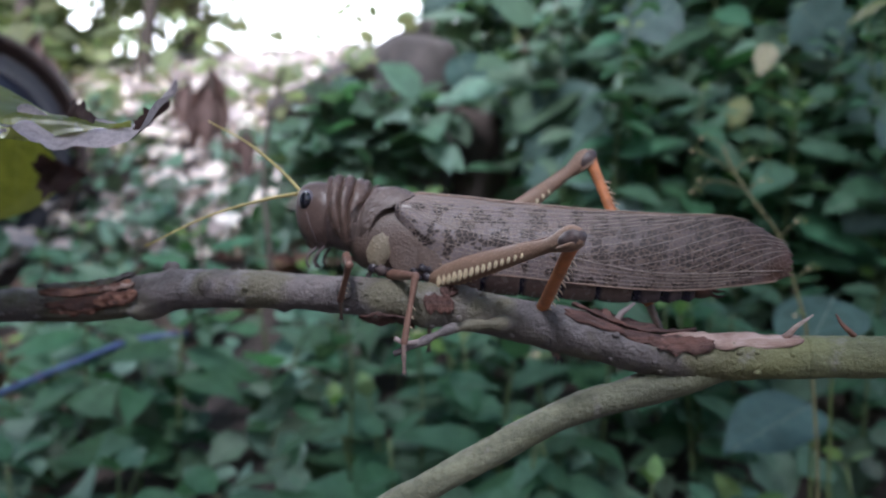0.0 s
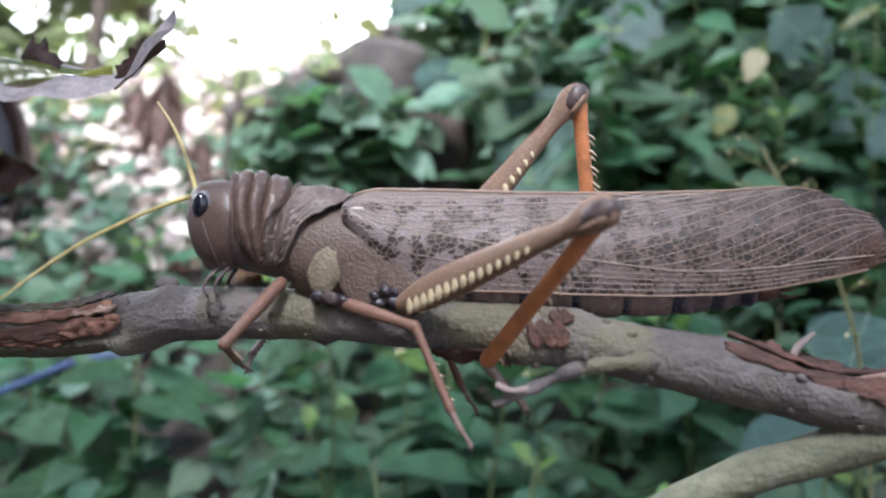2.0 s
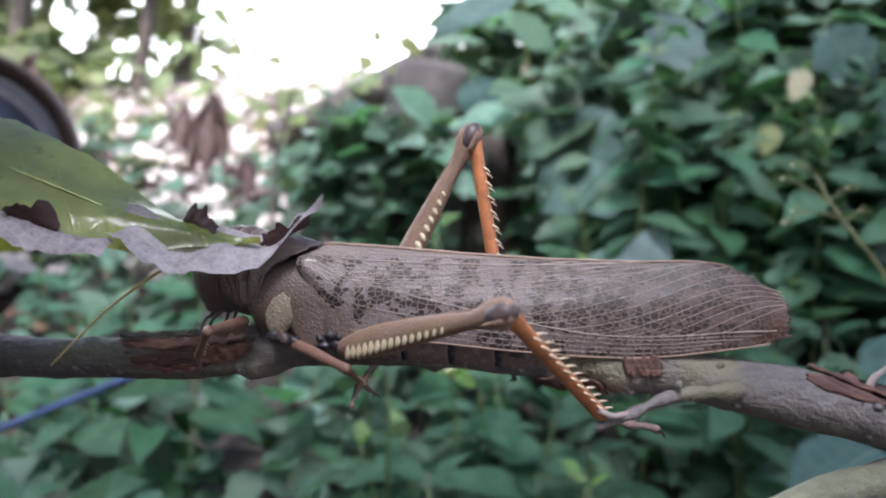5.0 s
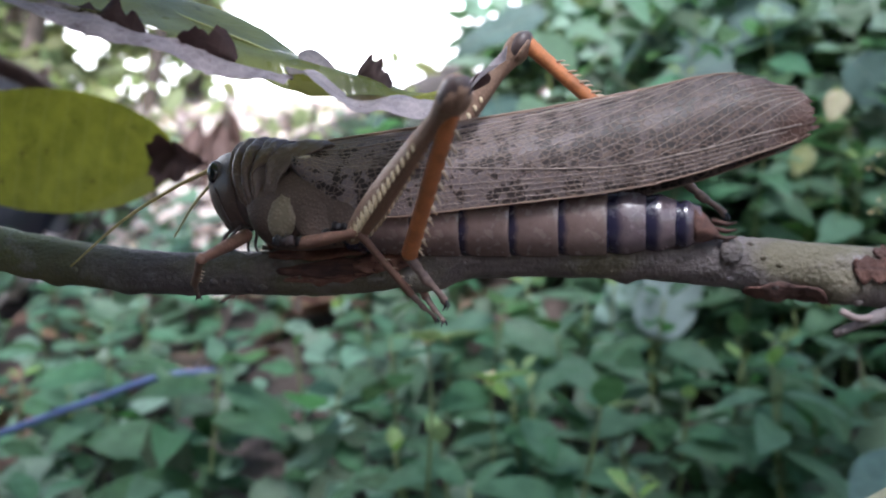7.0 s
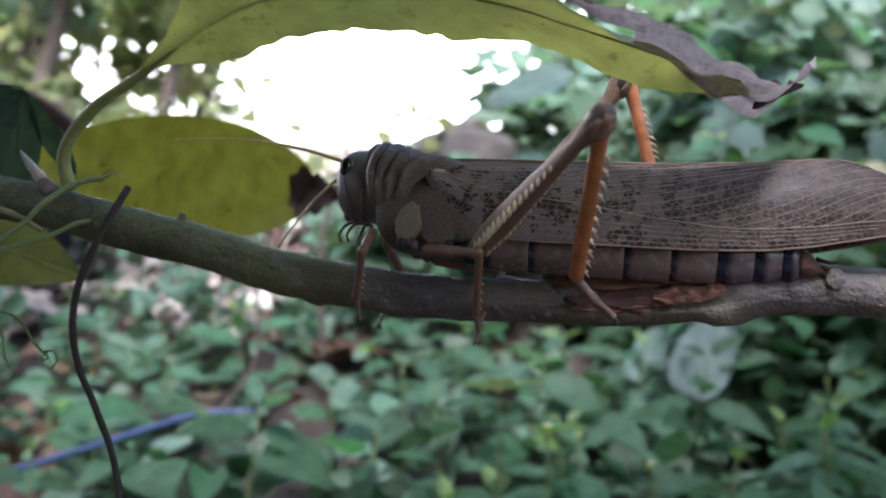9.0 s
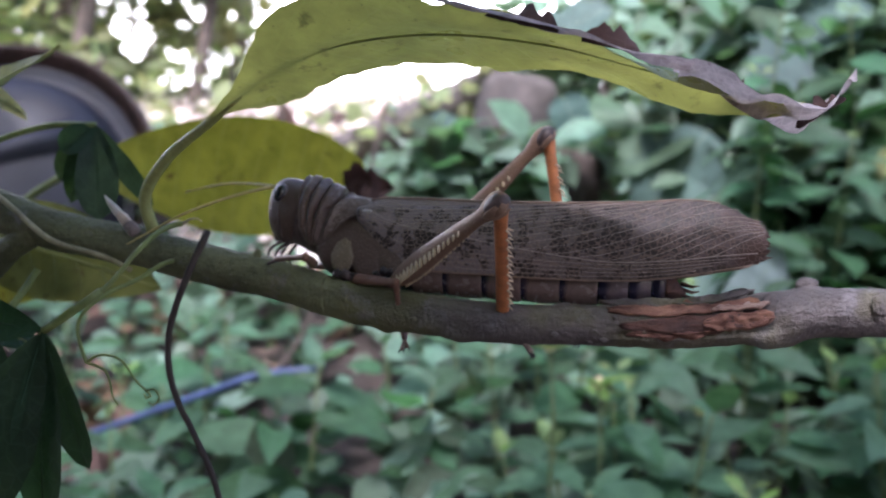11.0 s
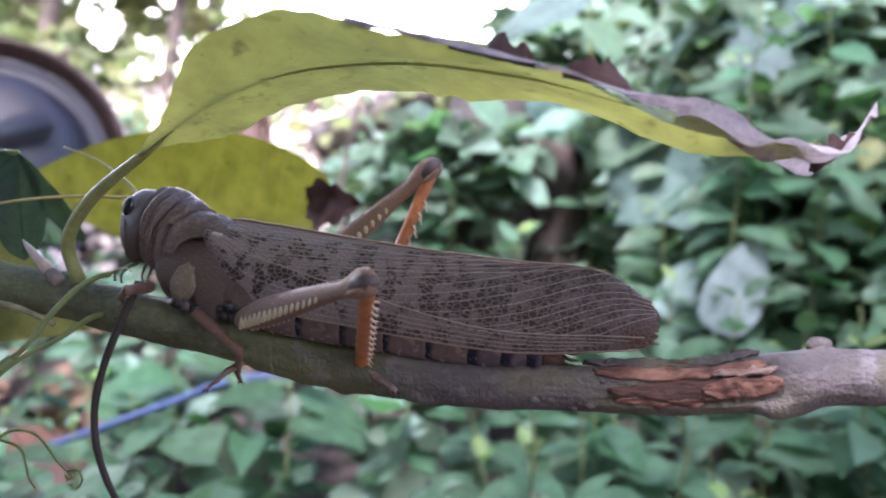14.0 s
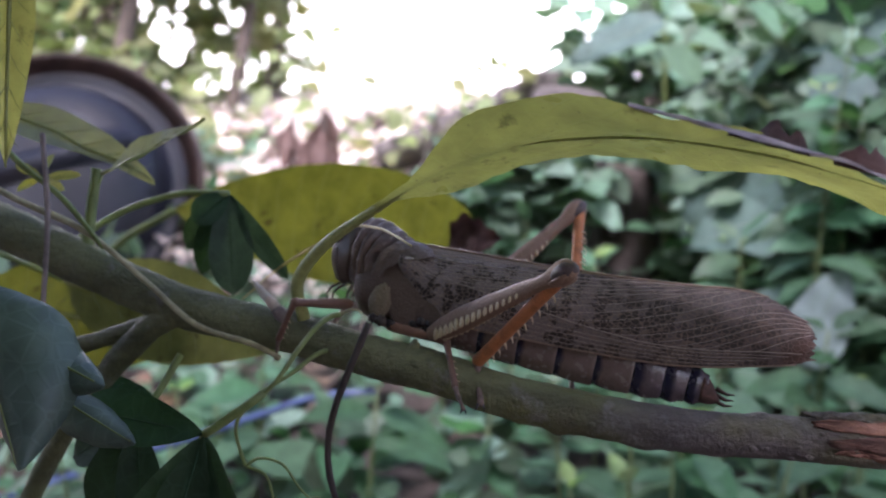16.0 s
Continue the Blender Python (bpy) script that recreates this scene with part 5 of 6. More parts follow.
def flower(at):
    ob = thing("herb_flower", at, label="tiny cream flower head above green herbs", category="flower", group="flowers among the herbs")
    part("flower_head", egg((0, 0, 0), (0.006, 0.006, 0.0055), 10, 0.5), M_FLOWER, ob)
    for k in range(3):
        a = radians(120 * k + 30)
        lf = part("leaf", YOUNG_BLADES[k % 2], None, ob, "small yellow-green leaf below the flower")
        lf.matrix_basis = aim((0, 0, -0.004), (math.cos(a), math.sin(a), 0.25))
    part("stem", tube([(0, 0, -0.003), (0.004, 0.006, -0.06), (0.0, 0.012, -0.16)], 0.0014, 6), M_HERBSTEM, ob)


for iy in range(14):
    y = 0.42 + iy * 0.068
    wide = 0.42 + 0.62 * (y + 0.19)
    step = 0.088 + 0.01 * iy
    x = -wide - 0.12
    while x < wide * 0.95 + 0.05:
        px, py = x + rng.uniform(-0.04, 0.04), y + rng.uniform(-0.035, 0.035)
        gap = noise.noise(V((px * 2.2, py * 2.2, 4.0)))
        thin = px > 0.26 and py < 0.85 and rng.uniform() < 0.2
        if px < -0.2 and py > 0.8 and rng.uniform() < 0.55:
            thin = True
        thin = thin or (abs(px) < 0.07 and py > 1.02)
        if not thin and gap > -0.33 and not (px < -0.28 and 0.64 < py < 0.75):
            high = 0.2 + rng.uniform(-0.06, 0.05)
            herb(px, py, high, rng.uniform(0.8, 1.25) * (0.85 if px < -0.2 else 1.0), (rng.uniform(-0.03, 0.03), rng.uniform(-0.05, 0.01)))
        x += step
for px, py in ((-0.355, 0.685), (-0.31, 0.69)):
    herb(px, py, 0.2 + rng.uniform(-0.02, 0.02), 1.1, (rng.uniform(-0.02, 0.02), 0.01))
for k in range(6):
    herb(-0.80 + 0.09 * k + rng.uniform(-0.02, 0.02), 0.60 + rng.uniform(-0.03, 0.03), 0.1 + rng.uniform(-0.02, 0.03), rng.uniform(0.8, 1.1), (rng.uniform(-0.03, 0.03), 0))
for at in ((0.0005, 0.576, -0.0645), (-0.0472, 0.464, -0.0268), (0.22, 0.802, -0.036), (0.309, 0.805, -0.178), (0.12, 0.7, -0.1), (-0.06, 0.8, -0.03), (0.44, 0.95, 0.02)):
    flower(at)

under = scatter(1700, (-1.1, 1.0), (0.45, 1.7), (-1, 1), lambda x, y, z: abs(x) < 0.4 + 0.62 * (y + 0.2) and z < 0 and (x > -0.2 or y < 0.8 or z < -0.45))
cloud("undergrowth", [(x, y, ground_at(x, y) + 0.11 + 0.07 * z) for x, y, z in under], M_CROWN, 0.05, 0.5, None, "dense dark undergrowth leaves on the bank", "undergrowth")
litter = scatter(900, (-2.2, 0.4), (0.5, 3.4), (0, 0.03), lambda x, y, z: y > 1.2 or x < -0.5 or (x < -0.15 and y > 0.8 and z < 0.008))
cloud("leaf_litter", [(x, y, ground_at(x, y) + 0.03 + z) for x, y, z in litter], M_LITTER, 0.07, 0.15, None, "brown and pinkish dead leaves on the soil", "leaf litter")


# tall leafy stems in the upper thicket
for k in range(30):
    px, py = 0.22 + 0.034 * k + rng.uniform(-0.03, 0.03), 0.98 + 0.06 * (k % 4) + rng.uniform(-0.03, 0.03)
    herb(px, py, 0.36 + rng.uniform(-0.1, 0.12) + 0.12 * (k % 3 == 0), rng.uniform(0.7, 1.15), (rng.uniform(-0.06, 0.06), -0.05))


# ---- shrubs behind
def shrub(name, trunk, blobs, n, size, material, label):
    ob = thing(name, trunk[0], label=label, category="shrub")
    o = V(trunk[0])
    for i, end in enumerate(trunk[1:]):
        mid_ = (V(trunk[0]) * 0.5 + V(end) * 0.5) + V((0.05 * (-1) ** i, 0, 0.04))
        part("stem", tube(curve([(0, 0, 0), tuple(mid_ - o), tuple(V(end) - o)], 0.08), 0.007, 7), M_TRUNK, ob)
    pts = []
    for c, r in blobs:
        for _ in range(int(n / len(blobs))):
            d = V(rng.normal(size=3)).normalized() * rng.uniform(0.35, 1.0) ** 0.5
            k = 1 + 0.35 * noise.noise(d * 2 + V(c))
            pts.append(tuple(V(c) - o + V(a * b * k for a, b in zip(d, r))))
    cloud("crown", pts, material, size, 0.6, ob, "uneven crown of small leaves")
    return ob


shrub("shrub", [(0.55, 1.45, 0.0), (0.4, 1.4, 0.5), (0.7, 1.45, 0.6), (0.5, 1.5, 0.75)], [((0.38, 1.35, 0.42), (0.24, 0.2, 0.22)), ((0.68, 1.3, 0.35), (0.26, 0.2, 0.26)), ((0.52, 1.5, 0.66), (0.36, 0.22, 0.2))], 1300, 0.062, M_CROWN, "green shrub with many small leaves")
shrub("shrub", [(1.05, 1.3, 0.0), (0.95, 1.25, 0.5), (1.15, 1.3, 0.6)], [((0.95, 1.25, 0.3), (0.24, 0.2, 0.3)), ((1.1, 1.35, 0.6), (0.3, 0.25, 0.25))], 900, 0.062, M_CROWN, "green shrub with many small leaves")
shrub("shrub", [(0.2, 1.85, 0.05), (0.1, 1.8, 0.6), (0.35, 1.9, 0.8)], [((0.12, 1.85, 0.66), (0.24, 0.2, 0.2)), ((0.42, 1.95, 0.86), (0.42, 0.2, 0.25)), ((0.85, 1.9, 0.85), (0.4, 0.25, 0.3))], 1300, 0.08, M_CROWN, "tall green shrub with broad leaves")
shrub("shrub", [(-0.45, 1.5, 0.0), (-0.4, 1.5, 0.3), (-0.2, 1.5, 0.3)], [((-0.26, 1.45, 0.25), (0.18, 0.2, 0.1)), ((-0.2, 1.26, 0.24), (0.13, 0.08, 0.09)), ((-0.15, 1.22, 0.27), (0.13, 0.07, 0.075))], 640, 0.055, M_CROWN, "green shrub with many small leaves")
shrub("shrub", [(-0.75, 2.2, 0.05), (-0.7, 2.2, 0.5), (-0.5, 2.2, 0.5)], [((-0.42, 2.35, 0.45), (0.22, 0.2, 0.14)), ((-0.05, 2.4, 0.5), (0.3, 0.2, 0.12))], 300, 0.06, M_CROWNLIT, "yellow-green shrub by the clearing, coloured as if sunlit")


# ---- single broad leaves
def broad(base, tip, width, material, label, face=(0, -1, 0.5), seed=0, **more):
    return free_leaf("broad_leaf", base, tip, width, material, label, face, 0.2, 0.12, 0.05, 28, 0.36, seed, [(base[0] + 0.01, base[1] + 0.05, base[2] - 0.16)], **more)


broad((0.235, 1.22, 0.33), (0.09, 1.24, 0.145), 0.19, M_BIG, "broad lobed bluish-green leaf on a stalk", (-0.3, -1, 0.35), 21, lobes=0.28)
broad((0.32, 1.2, 0.235), (0.09, 1.16, 0.16), 0.17, M_BIG, "broad lobed bluish-green leaf on a stalk", (0, -1, 0.7), 22, lobes=0.28)
broad((-0.02, 1.3, 0.42), (0.02, 1.3, 0.33), 0.085, M_BIG, "round bluish-green leaf on a stalk", (0, -1, 0.2), 23)
broad((-0.15, 1.32, 0.40), (-0.08, 1.3, 0.31), 0.1, M_BIG, "round bluish-green leaf on a stalk", (-0.2, -1, 0.4), 24)
broad((-0.22, 1.32, 0.38), (-0.3, 1.3, 0.33), 0.08, M_BIG, "round bluish-green leaf on a stalk", (-0.2, -1, 0.6), 25)
broad((0.08, 1.4, 0.63), (-0.12, 1.38, 0.55), 0.12, M_BIG, "broad bluish-green leaf catching the sky", (0, -1, 0.8), 26, lobes=0.2)
for k, (x, y, z, w, dx) in enumerate(((0.36, 1.12, 0.45, 0.11, -0.09), (0.55, 1.1, 0.42, 0.12, 0.08), (0.68, 1.05, 0.3, 0.11, -0.08), (0.48, 1.2, 0.56, 0.13, -0.1), (0.82, 1.15, 0.42, 0.13, 0.08), (0.3, 1.3, 0.6, 0.12, 0.09), (0.62, 0.95, 0.12, 0.1, -0.07), (0.78, 1.0, 0.18, 0.11, -0.08))):
    broad((x, y, z), (x + dx, y - 0.02, z - 0.75 * w), w, M_BIG, "broad lobed bluish-green leaf on a stalk", (0.25 * (-1) ** k, -1, 0.5), 40 + k, lobes=0.22)
broad((0.27, 1.05, 0.065), (0.12, 1.03, -0.04), 0.115, M_BIGPALE, "broad pale bluish-green leaf beside the white one", (0.1, -1, 0.6), 27)
broad((0.2065, 0.918, -0.0255), (0.265, 0.9, 0.1077), 0.08, M_PALELEAF, "pale whitish leaf with a brown hole", (0.2, -1, 0.4), 28, point=0.0)
broad((0.43, 0.84, 0.292), (0.413, 0.835, 0.248), 0.03, M_CREAM, "cream-coloured dying leaf in the shrub", (0, -1, 0.2), 29)
broad((0.418, 0.92, 0.238), (0.393, 0.915, 0.192), 0.033, M_YELLOW, "small yellow-green leaf in the shrub", (-0.2, -1, 0.3), 30)
broad((0.60, 0.85, 0.2), (0.56, 0.83, 0.15), 0.05, M_BIG, "broad bluish-green leaf near the ground", (-0.2, -1, 0.3), 31)
broad((0.33, 0.36, -0.02), (0.285, 0.3, -0.06), 0.06, M_BIG, "broad bluish-green leaf near the ground", (-0.2, -0.6, 0.8), 32)
broad((0.36, 0.5, -0.12), (0.27, 0.45, -0.145), 0.075, M_BIG, "broad bluish-green leaf near the ground", (-0.2, -0.5, 0.9), 33)
broad((0.56, 0.8, 0.33), (0.505, 0.79, 0.30), 0.014, M_LONGLEAF, "narrow bright green leaf by the shrub", (0, -1, 0.6), 34)

# slender stem with little buds
weed = thing("seed_weed", (0.285, 0.268, -0.24), label="slender yellow-green weed with small round seed heads", category="weed")
o = V((0.285, 0.268, -0.24))
line = [V(p) - o for p in ((0.285, 0.268, -0.24), (0.285, 0.267, -0.1), (0.281, 0.267, -0.0368), (0.2743, 0.267, -0.0065), (0.2668, 0.267, 0.0207), (0.2541, 0.267, 0.04), (0.243, 0.275, 0.062), (0.238, 0.28, 0.078))]
part("stem", tube(curve([tuple(p) for p in line], 0.005), 0.0010, 7), M_WEED, weed)
for a, b in (((0.2668, 0.267, 0.0207), (0.277, 0.26, 0.03)), ((0.2743, 0.267, -0.0065), (0.284, 0.262, 0.002)), ((0.25, 0.27, 0.05), (0.225, 0.275, 0.057)), ((0.245, 0.273, 0.058), (0.222, 0.28, 0.076)), ((0.243, 0.275, 0.062), (0.258, 0.28, 0.07)), ((0.238, 0.28, 0.078), (0.228, 0.28, 0.084)), ((0.25, 0.27, 0.05), (0.262, 0.275, 0.056)), ((0.23, 0.274, 0.056), (0.22, 0.274, 0.05)), ((0.281, 0.267, -0.03), (0.276, 0.262, -0.026))):
    a, b = V(a) - o, V(b) - o
    part("twiglet", tube([a, (a + b) / 2 + V((0, 0, 0.002)), b], 0.0005, 6), M_WEED, weed)
    for k in range(3):
        part("seed_head", egg(b + V((0.003 * (k - 1), 0.001 * k, 0.0025 * (k % 2))), (0.001, 0.001, 0.0011), 8, 0.3), M_YELLOW if k else M_FLOWER, weed)

# bare twigs among the herbs
for pts, r in (([(0.36, 0.94, -0.1787), (0.40, 0.94, -0.163), (0.4301, 0.94, -0.1466), (0.46, 0.94, -0.118), (0.4823, 0.94, -0.0892), (0.49, 0.96, -0.03)], 0.004), ([(-0.52, 0.9, -0.2), (-0.4, 0.95, -0.03), (-0.42, 1.0, 0.1)], 0.004), ([(-0.33, 1.1, 0.0), (-0.36, 1.15, 0.2), (-0.34, 1.2, 0.38)], 0.005)):
    strand("bare_twig", pts, r, M_TRUNK, "bare brown twig among the herbs", "twig")

# ---- blue pipe, black tub, stump, log, trees
pipe = [(-0.95, 0.72, -0.290), (-0.8019, 0.72, -0.237), (-0.5815, 0.72, -0.156), (-0.46, 0.72, -0.110), (-0.39, 0.725, -0.084), (-0.32, 0.74, -0.075)]
strand("blue_pipe", pipe, 0.0044, M_HOSE, "blue plastic pipe lying among the plants", "pipe", 0.0)

tub = thing("black_tub", (-1.34, 1.56, 0.305), label="upturned black plastic tub with a rusty rim", category="tub")


def lathe(profile, sides=48):
    bm = bmesh.new()
    rings(bm, [[V((r * math.cos(2 * math.pi * k / sides), -h, r * math.sin(2 * math.pi * k / sides))) for k in range(sides)] for r, h in profile])
    return bm


part("bowl", lathe([(0.30, -0.12), (0.305, -0.02), (0.295, -0.025), (0.268, -0.035), (0.262, -0.02), (0.25, 0.02), (0.225, 0.05), (0.18, 0.072), (0.12, 0.086), (0.06, 0.092), (0.01, 0.094)]), M_TUB, tub, "black glossy plastic")
part("rim", lathe([(0.30, -0.10), (0.335, -0.08), (0.348, -0.03), (0.352, 0.0), (0.347, 0.012), (0.336, 0.008), (0.328, -0.02), (0.312, -0.05), (0.30, -0.06)]), M_RIM, tub, "brown rusty rim")
bm = bmesh.new()
bmesh.ops.create_cube(bm, size=1)
for v in bm.verts:
    v.co = V((v.co.x * 0.34, v.co.y * 0.03, v.co.z * 0.07))
bmesh.ops.bevel(bm, geom=bm.edges[:], offset=0.012, segments=3, affect="EDGES")
bar = part("cross_bar", bm, M_TUB, tub, "black raised bar")
bar.location, bar.rotation_euler = (0.03, -0.095, 0.03), (0, radians(-22), 0)
tub.rotation_euler = (radians(-12), 0, radians(18))

stump = thing("tree_stump", (-0.115, 1.36, 0.06), label="grey-brown old stump among leaves", category="stump")
line = curve([(0, 0, 0), (-0.003, 0.0, 0.2), (0.005, 0.01, 0.32), (0.012, 0.015, 0.40)], 0.02)
part("trunk", tube(line, [(0.094 - 0.012 * i / len(line)) * (0.9 if i == len(line) - 1 else 1) for i in range(len(line))], 26, rough=0.05), M_STONE, stump)
# added soil-dark column: stands in for the shade in the gap between leaves
gap_backing = thing("dark_gap_backing", (0.004, 1.36, 0.0), label="dark backing added for the shaded gap between leaves", category="stump")
line = curve([(0, 0, 0), (0.004, 0.0, 0.14), (-0.004, 0.01, 0.25), (0.006, 0.015, 0.31)], 0.02)
part("trunk", tube(line, [0.072 - 0.012 * i / len(line) for i in range(len(line))], 24, rough=0.04), M_SOIL, gap_backing)
log = thing("fallen_log", (-0.66, 2.1, 0.50), label="grey fallen log in front of the bright clearing", category="log")
line = curve([(0, 0, -0.03), (0.25, 0, 0.08), (0.56, -0.05, 0.22)], 0.05)
part("trunk", tube(line, 0.055, 18, rough=0.035), M_STONE, log)
edge = [(-0.68 + 0.6 * s + rng.normal() * 0.05, 2.05 + rng.normal() * 0.06, 0.5 + 0.25 * s + rng.normal() * 0.05) for s in rng.uniform(0, 1, 90)]
cloud("thicket", edge, M_CROWNLIT, 0.05, 0.6, None, "leaves along the fallen log, coloured as if sunlit", "thicket")


def far_tree(at, height, r, blobs, n, size, material):
    ob = thing("tree", at, label="tree with a dark trunk and thin crown", category="tree")
    line = curve([(0, 0, 0), (0.1, 0, height * 0.5), (0.0, 0, height)], 0.3)
    part("trunk", tube(line, [r * (1 - 0.4 * i / len(line)) for i in range(len(line))], 12, rough=0.3), M_TRUNK, ob)
    for c, rr in blobs:
        p = V(c) - V(at)
        part("limb", tube(curve([(0.05, 0, height * 0.45), tuple(p * 0.6 + V((0, 0, height * 0.2))), tuple(p)], 0.3), r * 0.3, 7), M_TRUNK, ob)
    pts = []
    for c, rr in blobs:
        for _ in range(n // len(blobs)):
            d = V(rng.normal(size=3)).normalized() * rng.uniform(0.1, 1.0) ** 0.5
            k = 1 + 0.5 * noise.noise(d * 2.5 + V(c))
            pts.append(tuple(V(c) - V(at) + V(a * b * k for a, b in zip(d, rr))))
    cloud("crown", pts, material, size, 0.6, ob, "thin crown with gaps")


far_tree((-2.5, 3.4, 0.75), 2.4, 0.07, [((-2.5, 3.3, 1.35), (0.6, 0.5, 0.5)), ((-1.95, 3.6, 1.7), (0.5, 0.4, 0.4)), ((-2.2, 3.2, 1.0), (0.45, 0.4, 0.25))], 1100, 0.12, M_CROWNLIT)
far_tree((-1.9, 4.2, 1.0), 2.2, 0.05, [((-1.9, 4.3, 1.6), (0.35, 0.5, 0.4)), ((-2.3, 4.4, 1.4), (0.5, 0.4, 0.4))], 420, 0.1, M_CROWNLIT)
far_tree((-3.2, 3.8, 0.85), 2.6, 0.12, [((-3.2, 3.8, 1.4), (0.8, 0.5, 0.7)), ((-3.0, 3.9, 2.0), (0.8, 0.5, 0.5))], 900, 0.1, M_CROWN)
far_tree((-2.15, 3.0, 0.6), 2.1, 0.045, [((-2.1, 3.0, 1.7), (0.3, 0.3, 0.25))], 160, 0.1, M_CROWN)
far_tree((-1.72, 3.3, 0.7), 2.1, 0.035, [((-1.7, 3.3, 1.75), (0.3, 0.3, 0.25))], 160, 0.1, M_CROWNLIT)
far_tree((1.6, 3.0, 0.3), 2.7, 0.1, [((1.5, 2.8, 1.2), (1.0, 0.5, 0.8)), ((0.7, 2.9, 1.5), (0.8, 0.5, 0.5)), ((2.2, 2.6, 0.9), (0.8, 0.5, 0.7))], 2200, 0.12, M_CROWN)

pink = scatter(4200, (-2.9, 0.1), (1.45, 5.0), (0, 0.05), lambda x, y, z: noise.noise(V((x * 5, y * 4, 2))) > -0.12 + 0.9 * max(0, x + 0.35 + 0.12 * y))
cloud("leaf_litter", [(x, y, ground_at(x, y) + 0.05 + z) for x, y, z in pink], M_PINK, 0.06, 0.3, None, "pinkish dead leaves, colour paled to look sunlit", "leaf litter")

def dead_clump(at, tall, count, seed):
    """Brown withered leaves hanging from a dry stem."""
    ob = thing("withered_plant", at, label="dry brown plant with hanging withered leaves", category="plant")
    part("stem", tube(curve([(0, 0, -0.05), (0.01, 0, tall * 0.5), (0.0, 0, tall)], 0.03), 0.006, 7), M_TRUNK, ob)
    for k in range(count):
        a = radians(seed * 40 + 360 * k / count)
        blade = blade_mesh("withered_leaf", M_LITTER, tall * 0.75, tall * 0.16, 0.3, 0.5, 0.06, 1.0, 8, seed + k, 0.4)
        lf = part("withered_leaf", blade, None, ob)
        lf.matrix_basis = aim((0, 0, tall * (0.98 - 0.05 * k)), (0.45 * math.cos(a), 0.45 * math.sin(a), -1), 0, (math.cos(a), math.sin(a), 0.4))


dead_clump((-0.80, 1.95, 0.3), 0.30, 6, 1)
dead_clump((-0.62, 1.75, 0.2), 0.18, 5, 2)
dead_clump((-1.02, 2.3, 0.4), 0.26, 5, 3)
dead_clump((-1.75, 2.6, 0.5), 0.45, 6, 4)

# ---- thickets that close the view
thick = scatter(4200, (-0.2, 1.7), (1.2, 1.7), (-0.05, 0.8), lambda x, y, z: not (abs(x - 0.002) < 0.06 and 0.08 < z < 0.29) and z < 0.20 + 0.55 * max(0, min(1, (x + 0.1) / 0.35)) + 0.25 * noise.noise(V((x * 3, y * 3, 1))))
cloud("thicket", [(x, y, z + 0.02) for x, y, z in thick], M_CROWN, 0.066, 0.5, None, "dense green thicket of small leaves on the bank", "thicket")
thick = scatter(620, (-1.6, -0.1), (1.25, 2.3), (-1, 1), lambda x, y, z: z > -0.6 and noise.noise(V((x * 5, y * 5, 0))) > (0.22 if -1.5 < x < -0.4 and y > 1.4 else -0.1))
cloud("thicket", [(x, y, ground_at(x, y) + 0.13 + 0.1 * z) for x, y, z in thick], M_CROWN, 0.055, 0.5, None, "low green thicket before the clearing", "thicket")
thick = scatter(420, (-2.4, 0.1), (2.0, 3.0), (-1, 1), lambda x, y, z: noise.noise(V((x * 4, y * 4, 7))) > 0)
cloud("thicket", [(x, y, ground_at(x, y) + 0.07 + 0.08 * z) for x, y, z in thick], M_CROWNLIT, 0.06, 0.5, None, "yellow-green weeds at the clearing, coloured as if sunlit", "thicket")
# added behind the camera, never in view: blocks sky and sun on the left
shrub("shrub", [(-0.9, -0.9, -0.45), (-0.7, -0.5, 0.4), (-0.6, -0.6, 0.6)], [((-0.56, -0.42, 0.0), (0.22, 0.12, 0.4)), ((-0.55, -0.4, 0.5), (0.3, 0.3, 0.2)), ((-0.42, -0.55, 0.2), (0.25, 0.12, 0.5)), ((-0.32, -0.42, 0.45), (0.2, 0.25, 0.12)), ((-0.26, -0.27, 0.3), (0.16, 0.1, 0.08)), ((-0.25, -0.16, 0.32), (0.13, 0.06, 0.05)), ((-0.2, -0.6, 0.12), (0.22, 0.1, 0.45)), ((-0.2, -0.36, 0.22), (0.14, 0.06, 0.1))], 8600, 0.09, M_CROWN, "leafy shrub added out of view to shade the left side")

# unseen leaves added overhead to dim the sun; roof shades the tub
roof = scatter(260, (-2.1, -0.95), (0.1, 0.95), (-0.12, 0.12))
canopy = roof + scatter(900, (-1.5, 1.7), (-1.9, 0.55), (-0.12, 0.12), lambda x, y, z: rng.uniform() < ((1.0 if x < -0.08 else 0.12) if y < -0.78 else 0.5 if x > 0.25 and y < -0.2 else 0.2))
# added tree out of view: its crowns shade the lower right and wing
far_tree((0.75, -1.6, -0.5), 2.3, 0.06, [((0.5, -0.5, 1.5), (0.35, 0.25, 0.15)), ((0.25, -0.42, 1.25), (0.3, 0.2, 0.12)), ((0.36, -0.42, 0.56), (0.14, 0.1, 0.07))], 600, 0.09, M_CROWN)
cloud("tree_canopy", [(x, y, 1.65 + z) for x, y, z in canopy], M_CROWN, 0.14, 0.4, None, "unseen leaf canopy added to shade the bank", "canopy")

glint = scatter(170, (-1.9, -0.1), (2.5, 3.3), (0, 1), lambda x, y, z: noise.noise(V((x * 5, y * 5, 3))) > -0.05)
cloud("thicket", [(x, y, ground_at(x, y) + 0.06 + 0.32 * z * z) for x, y, z in glint], M_CROWNLIT, 0.065, 0.6, None, "sparse shoots against the bright clearing, coloured as if sunlit", "thicket")

# bright open sky beyond the clearing
bm = bmesh.new()
loops = []
